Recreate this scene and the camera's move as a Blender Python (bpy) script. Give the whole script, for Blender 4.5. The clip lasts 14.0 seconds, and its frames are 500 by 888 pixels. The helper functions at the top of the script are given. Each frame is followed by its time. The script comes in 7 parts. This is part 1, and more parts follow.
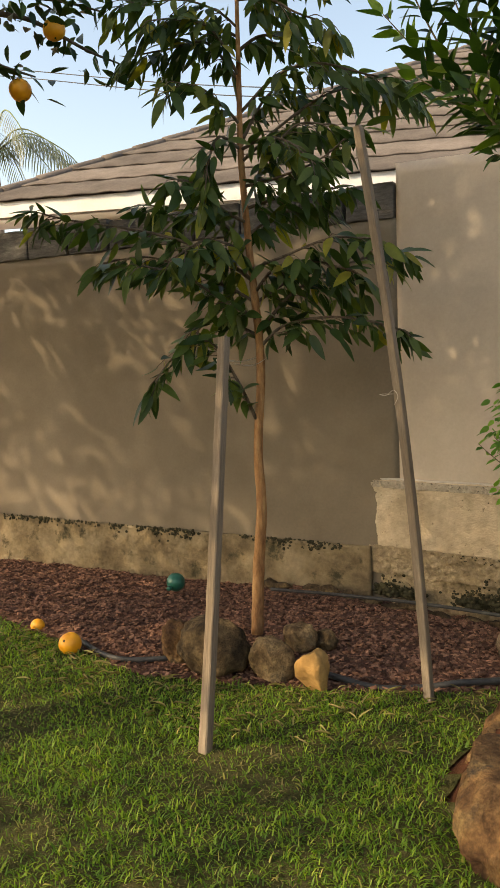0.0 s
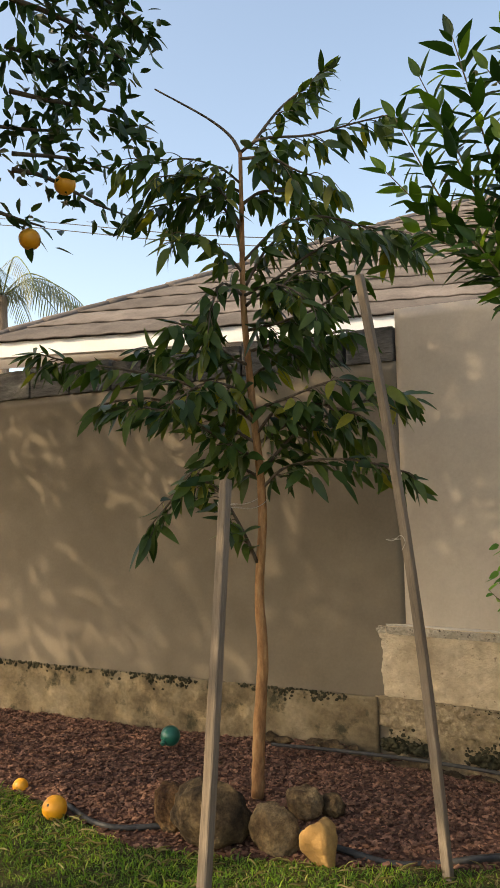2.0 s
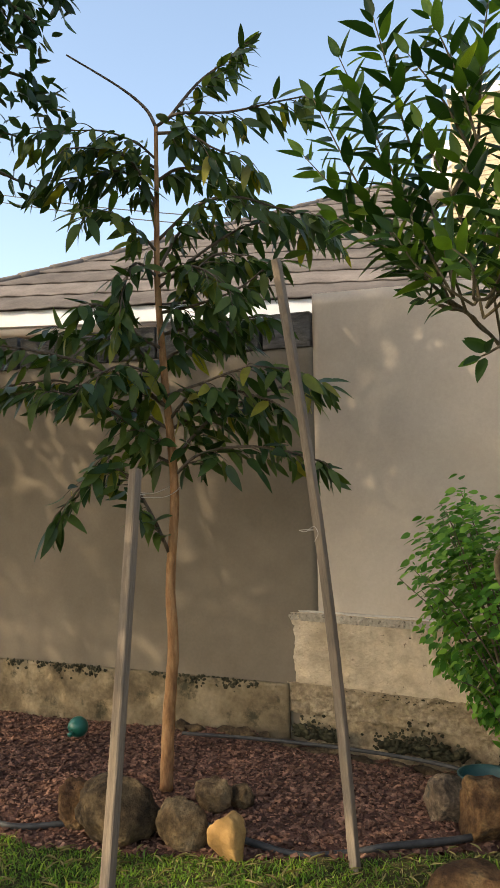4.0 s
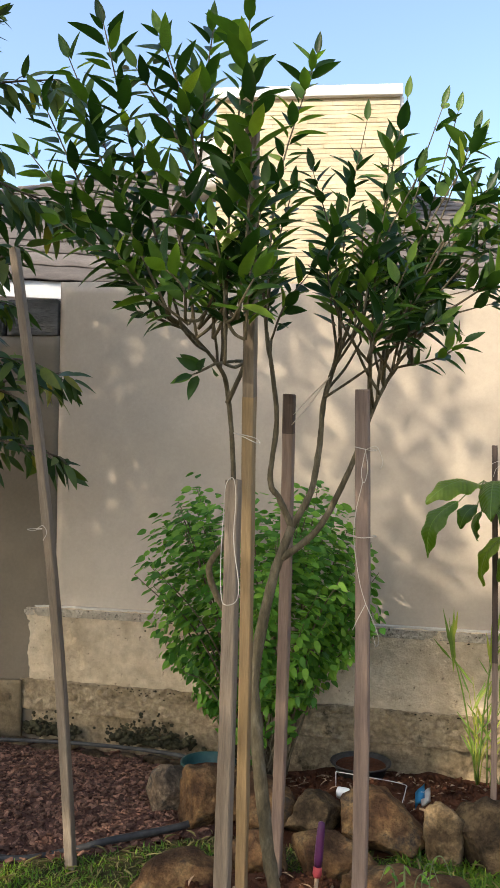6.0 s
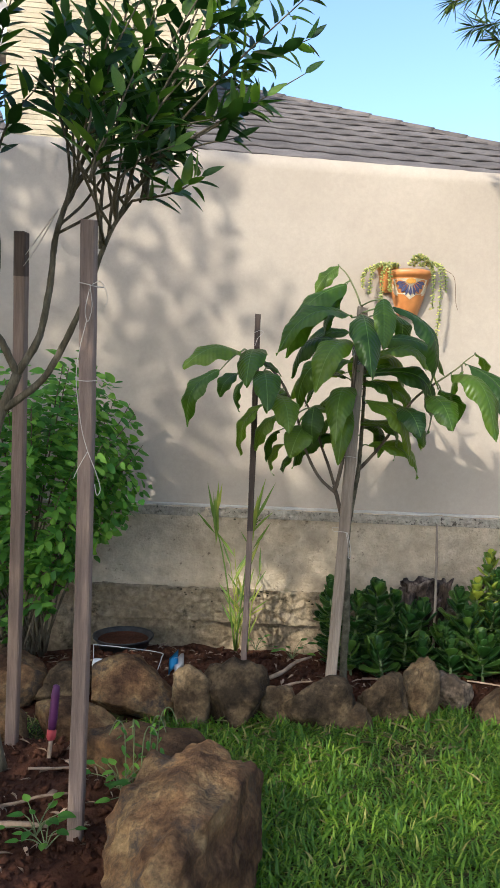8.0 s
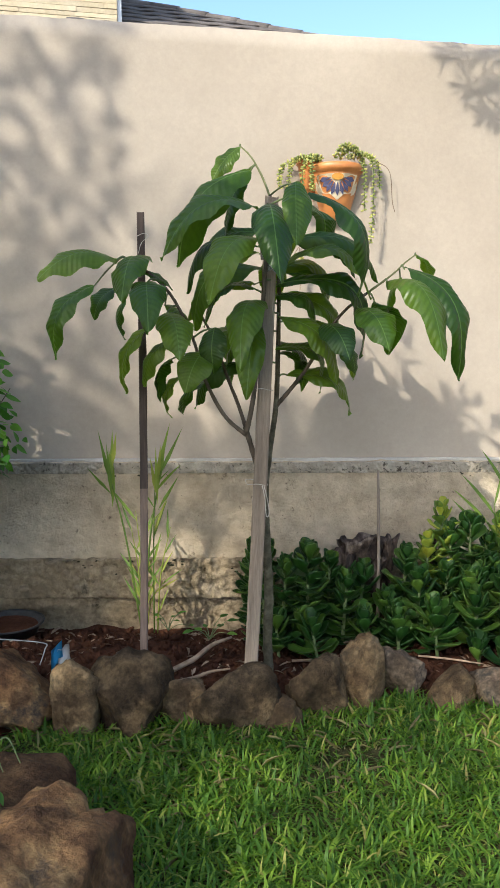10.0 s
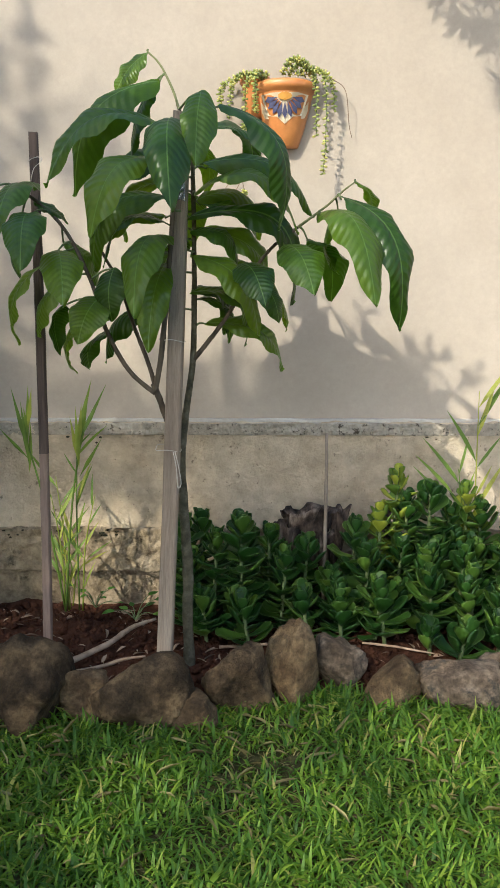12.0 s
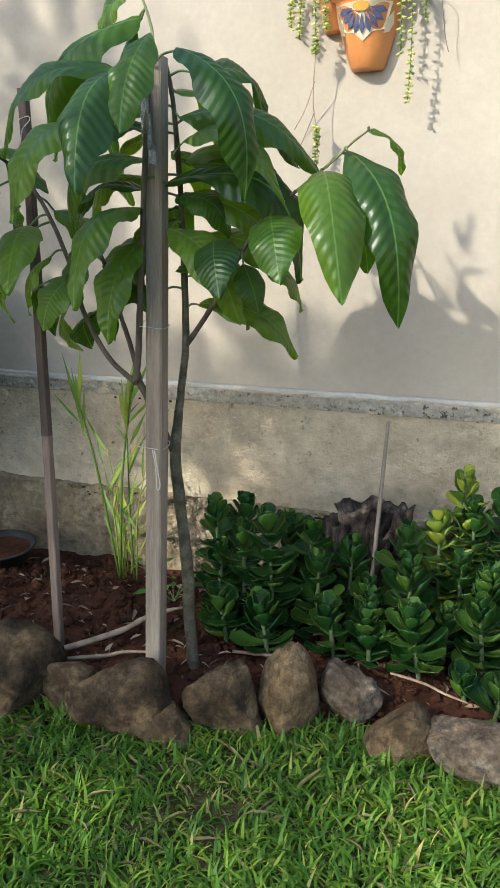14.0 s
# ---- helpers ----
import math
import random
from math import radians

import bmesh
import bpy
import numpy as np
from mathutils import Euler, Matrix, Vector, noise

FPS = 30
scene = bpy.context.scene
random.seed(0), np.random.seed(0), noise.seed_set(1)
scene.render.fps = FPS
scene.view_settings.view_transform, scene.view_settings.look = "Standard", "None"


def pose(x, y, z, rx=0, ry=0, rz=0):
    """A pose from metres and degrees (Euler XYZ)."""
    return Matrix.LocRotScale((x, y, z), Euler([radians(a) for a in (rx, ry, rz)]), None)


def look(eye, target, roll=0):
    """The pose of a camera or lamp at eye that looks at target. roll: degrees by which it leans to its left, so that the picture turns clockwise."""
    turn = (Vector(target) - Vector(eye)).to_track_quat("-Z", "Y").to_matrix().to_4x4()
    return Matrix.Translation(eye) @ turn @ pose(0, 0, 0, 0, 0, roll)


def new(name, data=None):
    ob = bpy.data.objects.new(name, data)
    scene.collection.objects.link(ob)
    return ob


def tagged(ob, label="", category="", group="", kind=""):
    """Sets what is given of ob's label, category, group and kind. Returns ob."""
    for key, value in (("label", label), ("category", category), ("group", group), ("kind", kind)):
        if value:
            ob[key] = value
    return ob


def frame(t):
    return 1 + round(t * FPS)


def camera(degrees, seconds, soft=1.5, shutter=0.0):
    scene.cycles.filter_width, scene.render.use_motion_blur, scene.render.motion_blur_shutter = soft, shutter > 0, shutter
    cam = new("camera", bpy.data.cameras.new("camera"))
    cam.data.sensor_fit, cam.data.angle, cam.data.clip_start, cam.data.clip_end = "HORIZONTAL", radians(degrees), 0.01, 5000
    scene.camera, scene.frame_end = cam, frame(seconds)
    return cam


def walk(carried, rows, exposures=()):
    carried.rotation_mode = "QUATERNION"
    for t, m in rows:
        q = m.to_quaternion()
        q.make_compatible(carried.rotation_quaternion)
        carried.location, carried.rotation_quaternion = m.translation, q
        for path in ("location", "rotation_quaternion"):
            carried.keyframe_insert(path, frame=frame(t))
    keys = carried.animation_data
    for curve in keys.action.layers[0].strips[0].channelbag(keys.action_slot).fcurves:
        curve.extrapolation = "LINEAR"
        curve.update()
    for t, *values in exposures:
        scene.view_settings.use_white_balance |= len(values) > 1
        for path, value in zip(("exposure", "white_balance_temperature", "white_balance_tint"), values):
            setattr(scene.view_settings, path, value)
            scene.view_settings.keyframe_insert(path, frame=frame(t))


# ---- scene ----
cam = camera(34.0, 14.0)
PATH = [
    (0, (0.49, 0.303, 1.247), (-0.748, 1.866, 1.092), -1.6),
    (0.5, (0.495, 0.348, 1.28), (-0.685, 1.963, 1.283), -1.6),
    (1, (0.463, 0.358, 1.246), (-0.723, 1.958, 1.428), -1.2),
    (1.5, (0.45, 0.378, 1.259), (-0.761, 1.957, 1.465), -1.2),
    (2, (0.419, 0.367, 1.283), (-0.807, 1.938, 1.455), -1.3),
    (2.2, (0.398, 0.365, 1.276), (-0.829, 1.936, 1.437), -1.5),
    (4.3, (0.385, 0.45, 1.353), (-0.581, 2.199, 1.445), -0.6),
    (4.5, (0.379, 0.43, 1.38), (-0.484, 2.233, 1.454), -0.4),
    (5, (0.447, 0.466, 1.36), (-0.234, 2.346, 1.425), 0.1),
    (5.5, (0.486, 0.486, 1.376), (-0.116, 2.392, 1.451), 0.4),
    (6, (0.499, 0.48, 1.387), (-0.05, 2.402, 1.458), 0.5),
    (6.5, (0.512, 0.502, 1.357), (0.056, 2.448, 1.423), 0.6),
    (7, (0.556, 0.531, 1.275), (0.255, 2.508, 1.266), 0.7),
    (7.5, (0.674, 0.573, 1.248), (0.512, 2.565, 1.152), 1.9),
    (7.7, (0.686, 0.594, 1.24), (0.558, 2.586, 1.124), 2.1),
    (9.8, (0.841, 1.226, 1.155), (0.82, 3.211, 0.907), 0.2),
    (10, (0.861, 1.279, 1.116), (0.864, 3.264, 0.87), -0.2),
    (10.5, (0.91, 1.405, 1.069), (0.92, 3.387, 0.803), -0.3),
    (11, (0.992, 1.49, 1.057), (0.989, 3.468, 0.766), 0.1),
    (11.5, (1.065, 1.543, 1.077), (1.039, 3.519, 0.771), -0.1),
    (12, (1.151, 1.604, 1.088), (1.098, 3.572, 0.734), -0.1),
    (12.5, (1.246, 1.695, 1.142), (1.094, 3.641, 0.704), -1.1),
    (13, (1.388, 1.791, 1.174), (1.042, 3.696, 0.674), -1.7),
    (13.5, (1.614, 1.917, 1.212), (1.076, 3.761, 0.656), -1.4),
    (14, (1.771, 2.062, 1.257), (1.064, 3.839, 0.673), -1.2),
]
walk(cam, [(t, look(eye, target, roll)) for t, eye, target, roll in PATH],
     [(0.0, 1.32, 8700, 10), (2.5, 1.28, 7700, 9), (6.0, 1.42, 6550, 8), (7.5, 1.24, 5680, 7.5), (9.8, 1.20, 5720, 6), (12.0, 1.22, 5760, 5), (14.0, 1.47, 5550, 2)])

# ---- world, sun ----
SUN_DIR = Vector((0.50, 0.75, -0.62)).normalized()      # the way the sunlight travels
world = bpy.data.worlds.new("sky")
scene.world = world
world.use_nodes = True
wn = world.node_tree.nodes
sky = wn.new("ShaderNodeTexSky")
sky.sky_type = "NISHITA"
sky.sun_disc = False
sky.sun_elevation = math.asin(-SUN_DIR.z)
sky.sun_rotation = math.atan2(-SUN_DIR.x, -SUN_DIR.y)
sky.air_density, sky.dust_density, sky.ozone_density = 1.0, 2.4, 1.0
wn["Background"].inputs[1].default_value = 0.15
world.node_tree.links.new(sky.outputs[0], wn["Background"].inputs[0])
sun_lamp = bpy.data.lights.new("sun", "SUN")
sun_lamp.energy, sun_lamp.angle, sun_lamp.color = 2.0, radians(0.6), (1.0, 0.88, 0.70)
sun = new("sun", sun_lamp)
sun.matrix_world = look((-6, -9, 9), Vector((-6, -9, 9)) + SUN_DIR)


# ---- materials ----
def nodes_of(name):
    m = bpy.data.materials.new(name)
    m.use_nodes = True
    nt = m.node_tree
    return m, nt, nt.nodes, nt.links, nt.nodes["Principled BSDF"]


def ramp(nt, src, stops):
    r = nt.nodes.new("ShaderNodeValToRGB")
    e = r.color_ramp.elements
    while len(e) < len(stops):
        e.new(0.5)
    for k, (p, c) in zip(e, stops):
        k.position, k.color = p, (*c, 1)
    nt.links.new(src, r.inputs[0])
    return r.outputs[0]


def tex(nt, scale, detail=6.0, rough=0.6, stretch=(1, 1, 1), kind="noise", coord="Object"):
    tc = nt.nodes.new("ShaderNodeTexCoord")
    mp = nt.nodes.new("ShaderNodeMapping")
    mp.inputs["Scale"].default_value = stretch
    nt.links.new(tc.outputs[coord], mp.inputs[0])
    if kind == "noise":
        n = nt.nodes.new("ShaderNodeTexNoise")
        n.inputs["Detail"].default_value, n.inputs["Roughness"].default_value = detail, rough
    else:
        n = nt.nodes.new("ShaderNodeTexVoronoi")
    n.inputs["Scale"].default_value = scale
    nt.links.new(mp.outputs[0], n.inputs["Vector"])
    return n.outputs[0]


def mix(nt, a, b, fac, mode="MIX"):
    x = nt.nodes.new("ShaderNodeMix")
    x.data_type, x.blend_type = "RGBA", mode
    for sock, v in ((x.inputs["Factor"], fac), (x.inputs["A"], a), (x.inputs["B"], b)):
        if isinstance(v, (int, float)):
            sock.default_value = v
        elif isinstance(v, tuple):
            sock.default_value = (*v, 1)
        else:
            nt.links.new(v, sock)
    return x.outputs["Result"]


def bump(nt, bsdf, height, strength, distance):
    b = nt.nodes.new("ShaderNodeBump")
    b.inputs["Strength"].default_value, b.inputs["Distance"].default_value = strength, distance
    nt.links.new(height, b.inputs["Height"])
    nt.links.new(b.outputs[0], bsdf.inputs["Normal"])


def vary(nt):
    """A number from 0 to 1, one for each piece, be it an object or an island of a joined mesh."""
    g, o, m = nt.nodes.new("ShaderNodeNewGeometry"), nt.nodes.new("ShaderNodeObjectInfo"), nt.nodes.new("ShaderNodeMath")
    a = nt.nodes.new("ShaderNodeMath")
    a.operation, m.operation = "ADD", "FRACT"
    nt.links.new(g.outputs["Random Per Island"], a.inputs[0])
    nt.links.new(o.outputs["Random"], a.inputs[1])
    nt.links.new(a.outputs[0], m.inputs[0])
    return m.outputs[0]


def surface(name, stops, scale, rough=0.85, fine=None, fine_amount=0.35, bump_scale=None, bump_strength=0.4, bump_dist=0.004, stretch=(1, 1, 1), spots=None, spot_scale=3.0, spot_range=(0.55, 0.7), each=0.0, spec=0.3):
    """A matt material: stops is a colour ramp over noise; fine a second darker grain; spots a stain colour."""
    m, nt, nd, ln, b = nodes_of(name)
    c = ramp(nt, tex(nt, scale, stretch=stretch), stops)
    if fine:
        g = ramp(nt, tex(nt, fine, 8, 0.7, stretch), [(0.3, (0.45, 0.45, 0.45)), (0.7, (1.25, 1.25, 1.25))])
        c = mix(nt, c, g, fine_amount, "MULTIPLY")
    if spots:
        s = ramp(nt, tex(nt, spot_scale, 8, 0.7), [(spot_range[0], (0, 0, 0)), (spot_range[1], (1, 1, 1))])
        c = mix(nt, c, spots, s)
    if each:
        v = ramp(nt, vary(nt), [(0, (1 - each,) * 3), (1, (1 + each,) * 3)])
        c = mix(nt, c, v, 1.0, "MULTIPLY")
    ln.new(c, b.inputs["Base Color"])
    b.inputs["Roughness"].default_value = rough
    b.inputs["Specular IOR Level"].default_value = spec
    bump(nt, b, tex(nt, bump_scale or scale * 4, 8, 0.65, stretch), bump_strength, bump_dist)
    return m


def foliage(name, dark, mid, light, rough=0.35, through_light=0.3, back=None, vein=0.0):
    """Leaf: each one its own green, a little light passing through."""
    m, nt, nd, ln, b = nodes_of(name)
    c = ramp(nt, vary(nt), [(0.0, dark), (0.55, mid), (0.93, light), (1.0, back or light)])
    g = ramp(nt, tex(nt, 30, 5, 0.6), [(0.3, (0.7, 0.7, 0.7)), (0.7, (1.2, 1.2, 1.2))])
    c = mix(nt, c, g, 0.6, "MULTIPLY")
    ln.new(c, b.inputs["Base Color"])
    b.inputs["Roughness"].default_value = rough
    b.inputs["Specular IOR Level"].default_value = 0.27
    bump(nt, b, tex(nt, 60, 4, 0.6), 0.25, 0.002)
    t = nd.new("ShaderNodeBsdfTranslucent")
    bright = mix(nt, c, (1.5, 1.7, 0.7), 1.0, "MULTIPLY")
    ln.new(bright, t.inputs[0])
    mx = nd.new("ShaderNodeMixShader")
    mx.inputs[0].default_value = through_light
    ln.new(b.outputs[0], mx.inputs[1])
    ln.new(t.outputs[0], mx.inputs[2])
    ln.new(mx.outputs[0], nd["Material Output"].inputs[0])
    return m


PLASTER = surface("plaster", [(0.3, (0.409, 0.338, 0.262)), (0.7, (0.496, 0.42, 0.332))], 1.3, 0.9, 60, 0.14, 90, 0.3, 0.002, spots=(0.365, 0.3, 0.229), spot_scale=0.9, spot_range=(0.48, 0.85))
# plaster darkened and browned to put the west wall's deep shade in its colour
PLASTER_SHADED = surface("shaded_plaster", [(0.35, (0.155, 0.124, 0.0867)), (0.65, (0.216, 0.175, 0.127))], 1.1, 0.92, 60, 0.2, 90, 0.35, 0.002, spots=(0.137, 0.108, 0.0753), spot_scale=1.2, spot_range=(0.45, 0.85))
CEMENT = surface("stained_cement", [(0.3, (0.431, 0.332, 0.214)), (0.5, (0.551, 0.439, 0.298)), (0.7, (0.667, 0.55, 0.393))], 2.6, 0.92, 16, 0.55, 48, 1.0, 0.014, spots=(0.167, 0.122, 0.0786), spot_scale=36.0, spot_range=(0.61, 0.70))
PITTED = surface("pitted_cement", [(0.3, (0.34, 0.285, 0.212)), (0.7, (0.515, 0.451, 0.354))], 5.0, 0.94, 40, 0.5, 60, 1.0, 0.012, spots=(0.092, 0.0718, 0.0506), spot_scale=46.0, spot_range=(0.57, 0.64))
PALECEMENT = surface("pale_cement", [(0.3, (0.46, 0.41, 0.34)), (0.7, (0.60, 0.55, 0.47))], 6.0, 0.92, 40, 0.3, 50, 0.8, 0.005, spots=(0.25, 0.21, 0.16), spot_scale=10.0, spot_range=(0.6, 0.72))
FOUNDATION = surface("rough_foundation", [(0.25, (0.217, 0.159, 0.0923)), (0.5, (0.362, 0.275, 0.168)), (0.75, (0.471, 0.373, 0.245))], 5.0, 0.95, 30, 0.9, 22, 1.0, 0.035, spots=(0.0633, 0.0488, 0.0253), spot_scale=6.0, spot_range=(0.58, 0.68))
FOUNDATION_OLD = surface("mossy_foundation", [(0.35, (0.114, 0.0836, 0.0458)), (0.5, (0.207, 0.154, 0.088)), (0.65, (0.282, 0.22, 0.136))], 4.0, 0.95, 30, 0.5, 25, 1.0, 0.016, spots=(0.0484, 0.0422, 0.022), spot_scale=7.0, spot_range=(0.56, 0.66))
MOSS = surface("dark_moss", [(0.3, (0.022, 0.022, 0.012)), (0.7, (0.07, 0.062, 0.035))], 30.0, 0.97, 60, 0.5, 60, 1.0, 0.008, spec=0.1)
DARKBLOCK = surface("dark_block", [(0.3, (0.055, 0.05, 0.045)), (0.7, (0.15, 0.14, 0.125))], 6.0, 0.95, 50, 0.5, 30, 0.9, 0.01, stretch=(1, 1, 4), each=0.35)
ROOFTILE = surface("roof_tile", [(0.3, (0.092, 0.078, 0.070)), (0.7, (0.17, 0.146, 0.13))], 2.5, 0.9, 30, 0.4, 50, 0.4, 0.004, each=0.2)
WHITEPAINT = surface("white_paint", [(0.3, (0.74, 0.73, 0.71)), (0.7, (0.82, 0.81, 0.79))], 2.0, 0.6, 40, 0.1, 60, 0.1, 0.001)
STONECLAD = surface("yellow_stone", [(0.3, (0.478, 0.386, 0.239)), (0.7, (0.607, 0.515, 0.359))], 4.0, 0.9, 40, 0.25, 40, 0.5, 0.005, each=0.12)
SOIL = surface("red_soil", [(0.3, (0.042, 0.017, 0.009)), (0.7, (0.115, 0.048, 0.026))], 7.0, 0.97, 60, 0.6, 50, 1.0, 0.012, spec=0.1)
MULCHBASE = surface("mulch_base", [(0.3, (0.0688, 0.0321, 0.0229)), (0.7, (0.153, 0.0803, 0.0574))], 40.0, 0.95, 120, 0.6, 90, 1.0, 0.01, spec=0.1)
CHIP = surface("bark_chip", [(0.3, (0.0915, 0.0428, 0.0285)), (0.7, (0.226, 0.121, 0.0792))], 30.0, 0.9, 90, 0.4, 80, 0.6, 0.003, each=0.6, spec=0.15)
# turf colour lowered to put the shade between the blades into it
TURF = surface("turf", [(0.3, (0.0315, 0.035, 0.0105)), (0.7, (0.091, 0.084, 0.035))], 25.0, 0.97, 90, 0.6, 70, 1.0, 0.01, spec=0.05)
ROCK = surface("fieldstone", [(0.38, (0.09, 0.0636, 0.0406)), (0.5, (0.189, 0.136, 0.0882)), (0.62, (0.324, 0.243, 0.159))], 9.0, 0.94, 70, 1.0, 45, 1.0, 0.012, spots=(0.054, 0.0468, 0.037), spot_scale=11.0, spot_range=(0.52, 0.62), each=0.2, spec=0.2)
ROCKRUST = surface("rust_stone", [(0.36, (0.0566, 0.0285, 0.0139)), (0.5, (0.151, 0.0832, 0.0361)), (0.64, (0.271, 0.174, 0.0762))], 8.0, 0.94, 70, 1.0, 45, 1.0, 0.012, spots=(0.0566, 0.0412, 0.0292), spot_scale=7.0, spot_range=(0.53, 0.63), each=0.15, spec=0.2)
ROCKGREY = surface("grey_stone", [(0.38, (0.0936, 0.0583, 0.029)), (0.5, (0.187, 0.124, 0.0621)), (0.62, (0.303, 0.208, 0.108))], 11.0, 0.94, 70, 1.0, 45, 1.0, 0.012, spots=(0.0893, 0.0707, 0.044), spot_scale=12.0, spot_range=(0.54, 0.66), each=0.15, spec=0.2)
ROCKDARK = surface("dark_stone", [(0.38, (0.0376, 0.0249, 0.0134)), (0.5, (0.0897, 0.0588, 0.03)), (0.62, (0.171, 0.116, 0.0588))], 11.0, 0.94, 70, 1.0, 45, 1.0, 0.012, spots=(0.179, 0.128, 0.0668), spot_scale=9.0, spot_range=(0.54, 0.70), each=0.2, spec=0.2)
ROCKYELLOW = surface("yellow_rock", [(0.3, (0.27, 0.145, 0.045)), (0.7, (0.45, 0.27, 0.10))], 7.0, 0.9, 40, 0.4, 25, 0.9, 0.01, spots=(0.20, 0.12, 0.06), spot_scale=8.0, spot_range=(0.58, 0.7))
TIMBER = surface("weathered_timber", [(0.25, (0.17, 0.125, 0.09)), (0.5, (0.29, 0.225, 0.165)), (0.75, (0.39, 0.315, 0.235))], 5.0, 0.85, 50, 0.55, 60, 0.8, 0.003, stretch=(5, 5, 0.35))
# weathered TIMBER copied darker, with the shade on the stakes in its colour
TIMBERWORNSHADED = surface("worn_shaded_timber", [(0.25, (0.115, 0.085, 0.058)), (0.5, (0.205, 0.157, 0.112)), (0.75, (0.285, 0.228, 0.168))], 5.0, 0.88, 50, 0.6, 60, 0.8, 0.003, stretch=(5, 5, 0.35))
TIMBERDARK = surface("dark_timber", [(0.25, (0.12, 0.085, 0.065)), (0.5, (0.22, 0.155, 0.12)), (0.75, (0.30, 0.22, 0.17))], 5.0, 0.85, 50, 0.45, 60, 0.7, 0.003, stretch=(5, 5, 0.35))
TIMBERBLACK = surface("blackened_timber", [(0.25, (0.05, 0.036, 0.028)), (0.75, (0.14, 0.10, 0.08))], 5.0, 0.9, 50, 0.5, 60, 0.8, 0.003, stretch=(5, 5, 0.35))
TIMBERYELLOW = surface("yellow_timber", [(0.25, (0.175, 0.113, 0.0517)), (0.5, (0.269, 0.183, 0.0947)), (0.75, (0.336, 0.254, 0.155))], 5.0, 0.8, 50, 0.45, 60, 0.6, 0.003, stretch=(5, 5, 0.35))
BARKTAN = surface("tan_bark", [(0.3, (0.19, 0.085, 0.034)), (0.5, (0.36, 0.18, 0.075)), (0.7, (0.47, 0.27, 0.125))], 14.0, 0.85, 60, 0.5, 50, 0.9, 0.006, stretch=(2, 2, 0.6))
BARKGREEN = surface("green_bark", [(0.3, (0.07, 0.056, 0.032)), (0.5, (0.125, 0.10, 0.058)), (0.7, (0.20, 0.165, 0.11))], 24.0, 0.85, 80, 0.6, 60, 0.9, 0.004, stretch=(2, 2, 0.7))
BARKSAPLING = surface("sapling_bark", [(0.3, (0.055, 0.046, 0.026)), (0.5, (0.115, 0.098, 0.058)), (0.7, (0.19, 0.165, 0.11))], 30.0, 0.88, 90, 0.7, 60, 1.0, 0.004, spots=(0.34, 0.31, 0.25), spot_scale=34.0, spot_range=(0.66, 0.72))
TWIGGREEN = surface("green_twig", [(0.3, (0.13, 0.14, 0.05)), (0.7, (0.22, 0.22, 0.09))], 40.0, 0.7)
BARKDARK = surface("dark_bark", [(0.3, (0.06, 0.045, 0.03)), (0.7, (0.15, 0.115, 0.08))], 20.0, 0.85, 70, 0.4, 60, 0.7, 0.003, stretch=(2, 2, 0.6))
STRING = surface("white_string", [(0.3, (0.42, 0.37, 0.30)), (0.7, (0.58, 0.52, 0.44))], 90.0, 0.9)
BLACKHOSE = surface("black_pipe", [(0.3, (0.02, 0.02, 0.02)), (0.7, (0.05, 0.048, 0.045))], 30.0, 0.55)
TERRACOTTA = surface("glazed_terracotta", [(0.3, (0.55, 0.20, 0.055)), (0.7, (0.68, 0.28, 0.085))], 9.0, 0.38, 60, 0.15, 70, 0.2, 0.001, spec=0.5)
PAINTBLUE = surface("blue_glaze", [(0.3, (0.05, 0.05, 0.11)), (0.7, (0.11, 0.11, 0.19))], 30.0, 0.35, spec=0.5)
PAINTCREAM = surface("cream_glaze", [(0.3, (0.62, 0.50, 0.33)), (0.7, (0.75, 0.62, 0.43))], 30.0, 0.35, spec=0.5)
PAINTORANGE = surface("orange_glaze", [(0.3, (0.60, 0.26, 0.04)), (0.7, (0.72, 0.36, 0.07))], 30.0, 0.35, spec=0.5)
ORANGEPEEL = surface("orange_peel", [(0.3, (0.80, 0.30, 0.012)), (0.7, (0.88, 0.40, 0.025))], 14.0, 0.42, 60, 0.1, 160, 0.5, 0.001, spec=0.5)
GREENPLASTIC = surface("green_plastic", [(0.3, (0.006, 0.085, 0.055)), (0.7, (0.012, 0.13, 0.09))], 14.0, 0.3, spec=0.5)
TEALPLASTIC = surface("teal_plastic", [(0.3, (0.015, 0.05, 0.05)), (0.7, (0.03, 0.085, 0.08))], 14.0, 0.5)
WHITEPLASTIC = surface("white_plastic", [(0.3, (0.72, 0.72, 0.72)), (0.7, (0.82, 0.82, 0.82))], 20.0, 0.4)
CLEARPLASTIC = surface("clear_plastic", [(0.3, (0.62, 0.62, 0.60)), (0.7, (0.75, 0.75, 0.73))], 30.0, 0.25, spec=0.5)
CLEARPLASTIC.node_tree.nodes["Principled BSDF"].inputs["Transmission Weight"].default_value = 0.7
BLUEPLASTIC = surface("blue_plastic", [(0.3, (0.05, 0.30, 0.62)), (0.7, (0.08, 0.38, 0.72))], 20.0, 0.4)
PURPLEPLASTIC = surface("purple_plastic", [(0.3, (0.06, 0.012, 0.055)), (0.7, (0.10, 0.022, 0.085))], 20.0, 0.5, spec=0.4)
REDRUBBER = surface("red_rubber", [(0.3, (0.35, 0.045, 0.05)), (0.7, (0.45, 0.07, 0.07))], 20.0, 0.6)
DRYSTEM = surface("dry_stem", [(0.3, (0.20, 0.13, 0.08)), (0.7, (0.38, 0.27, 0.18))], 40.0, 0.9, each=0.4)
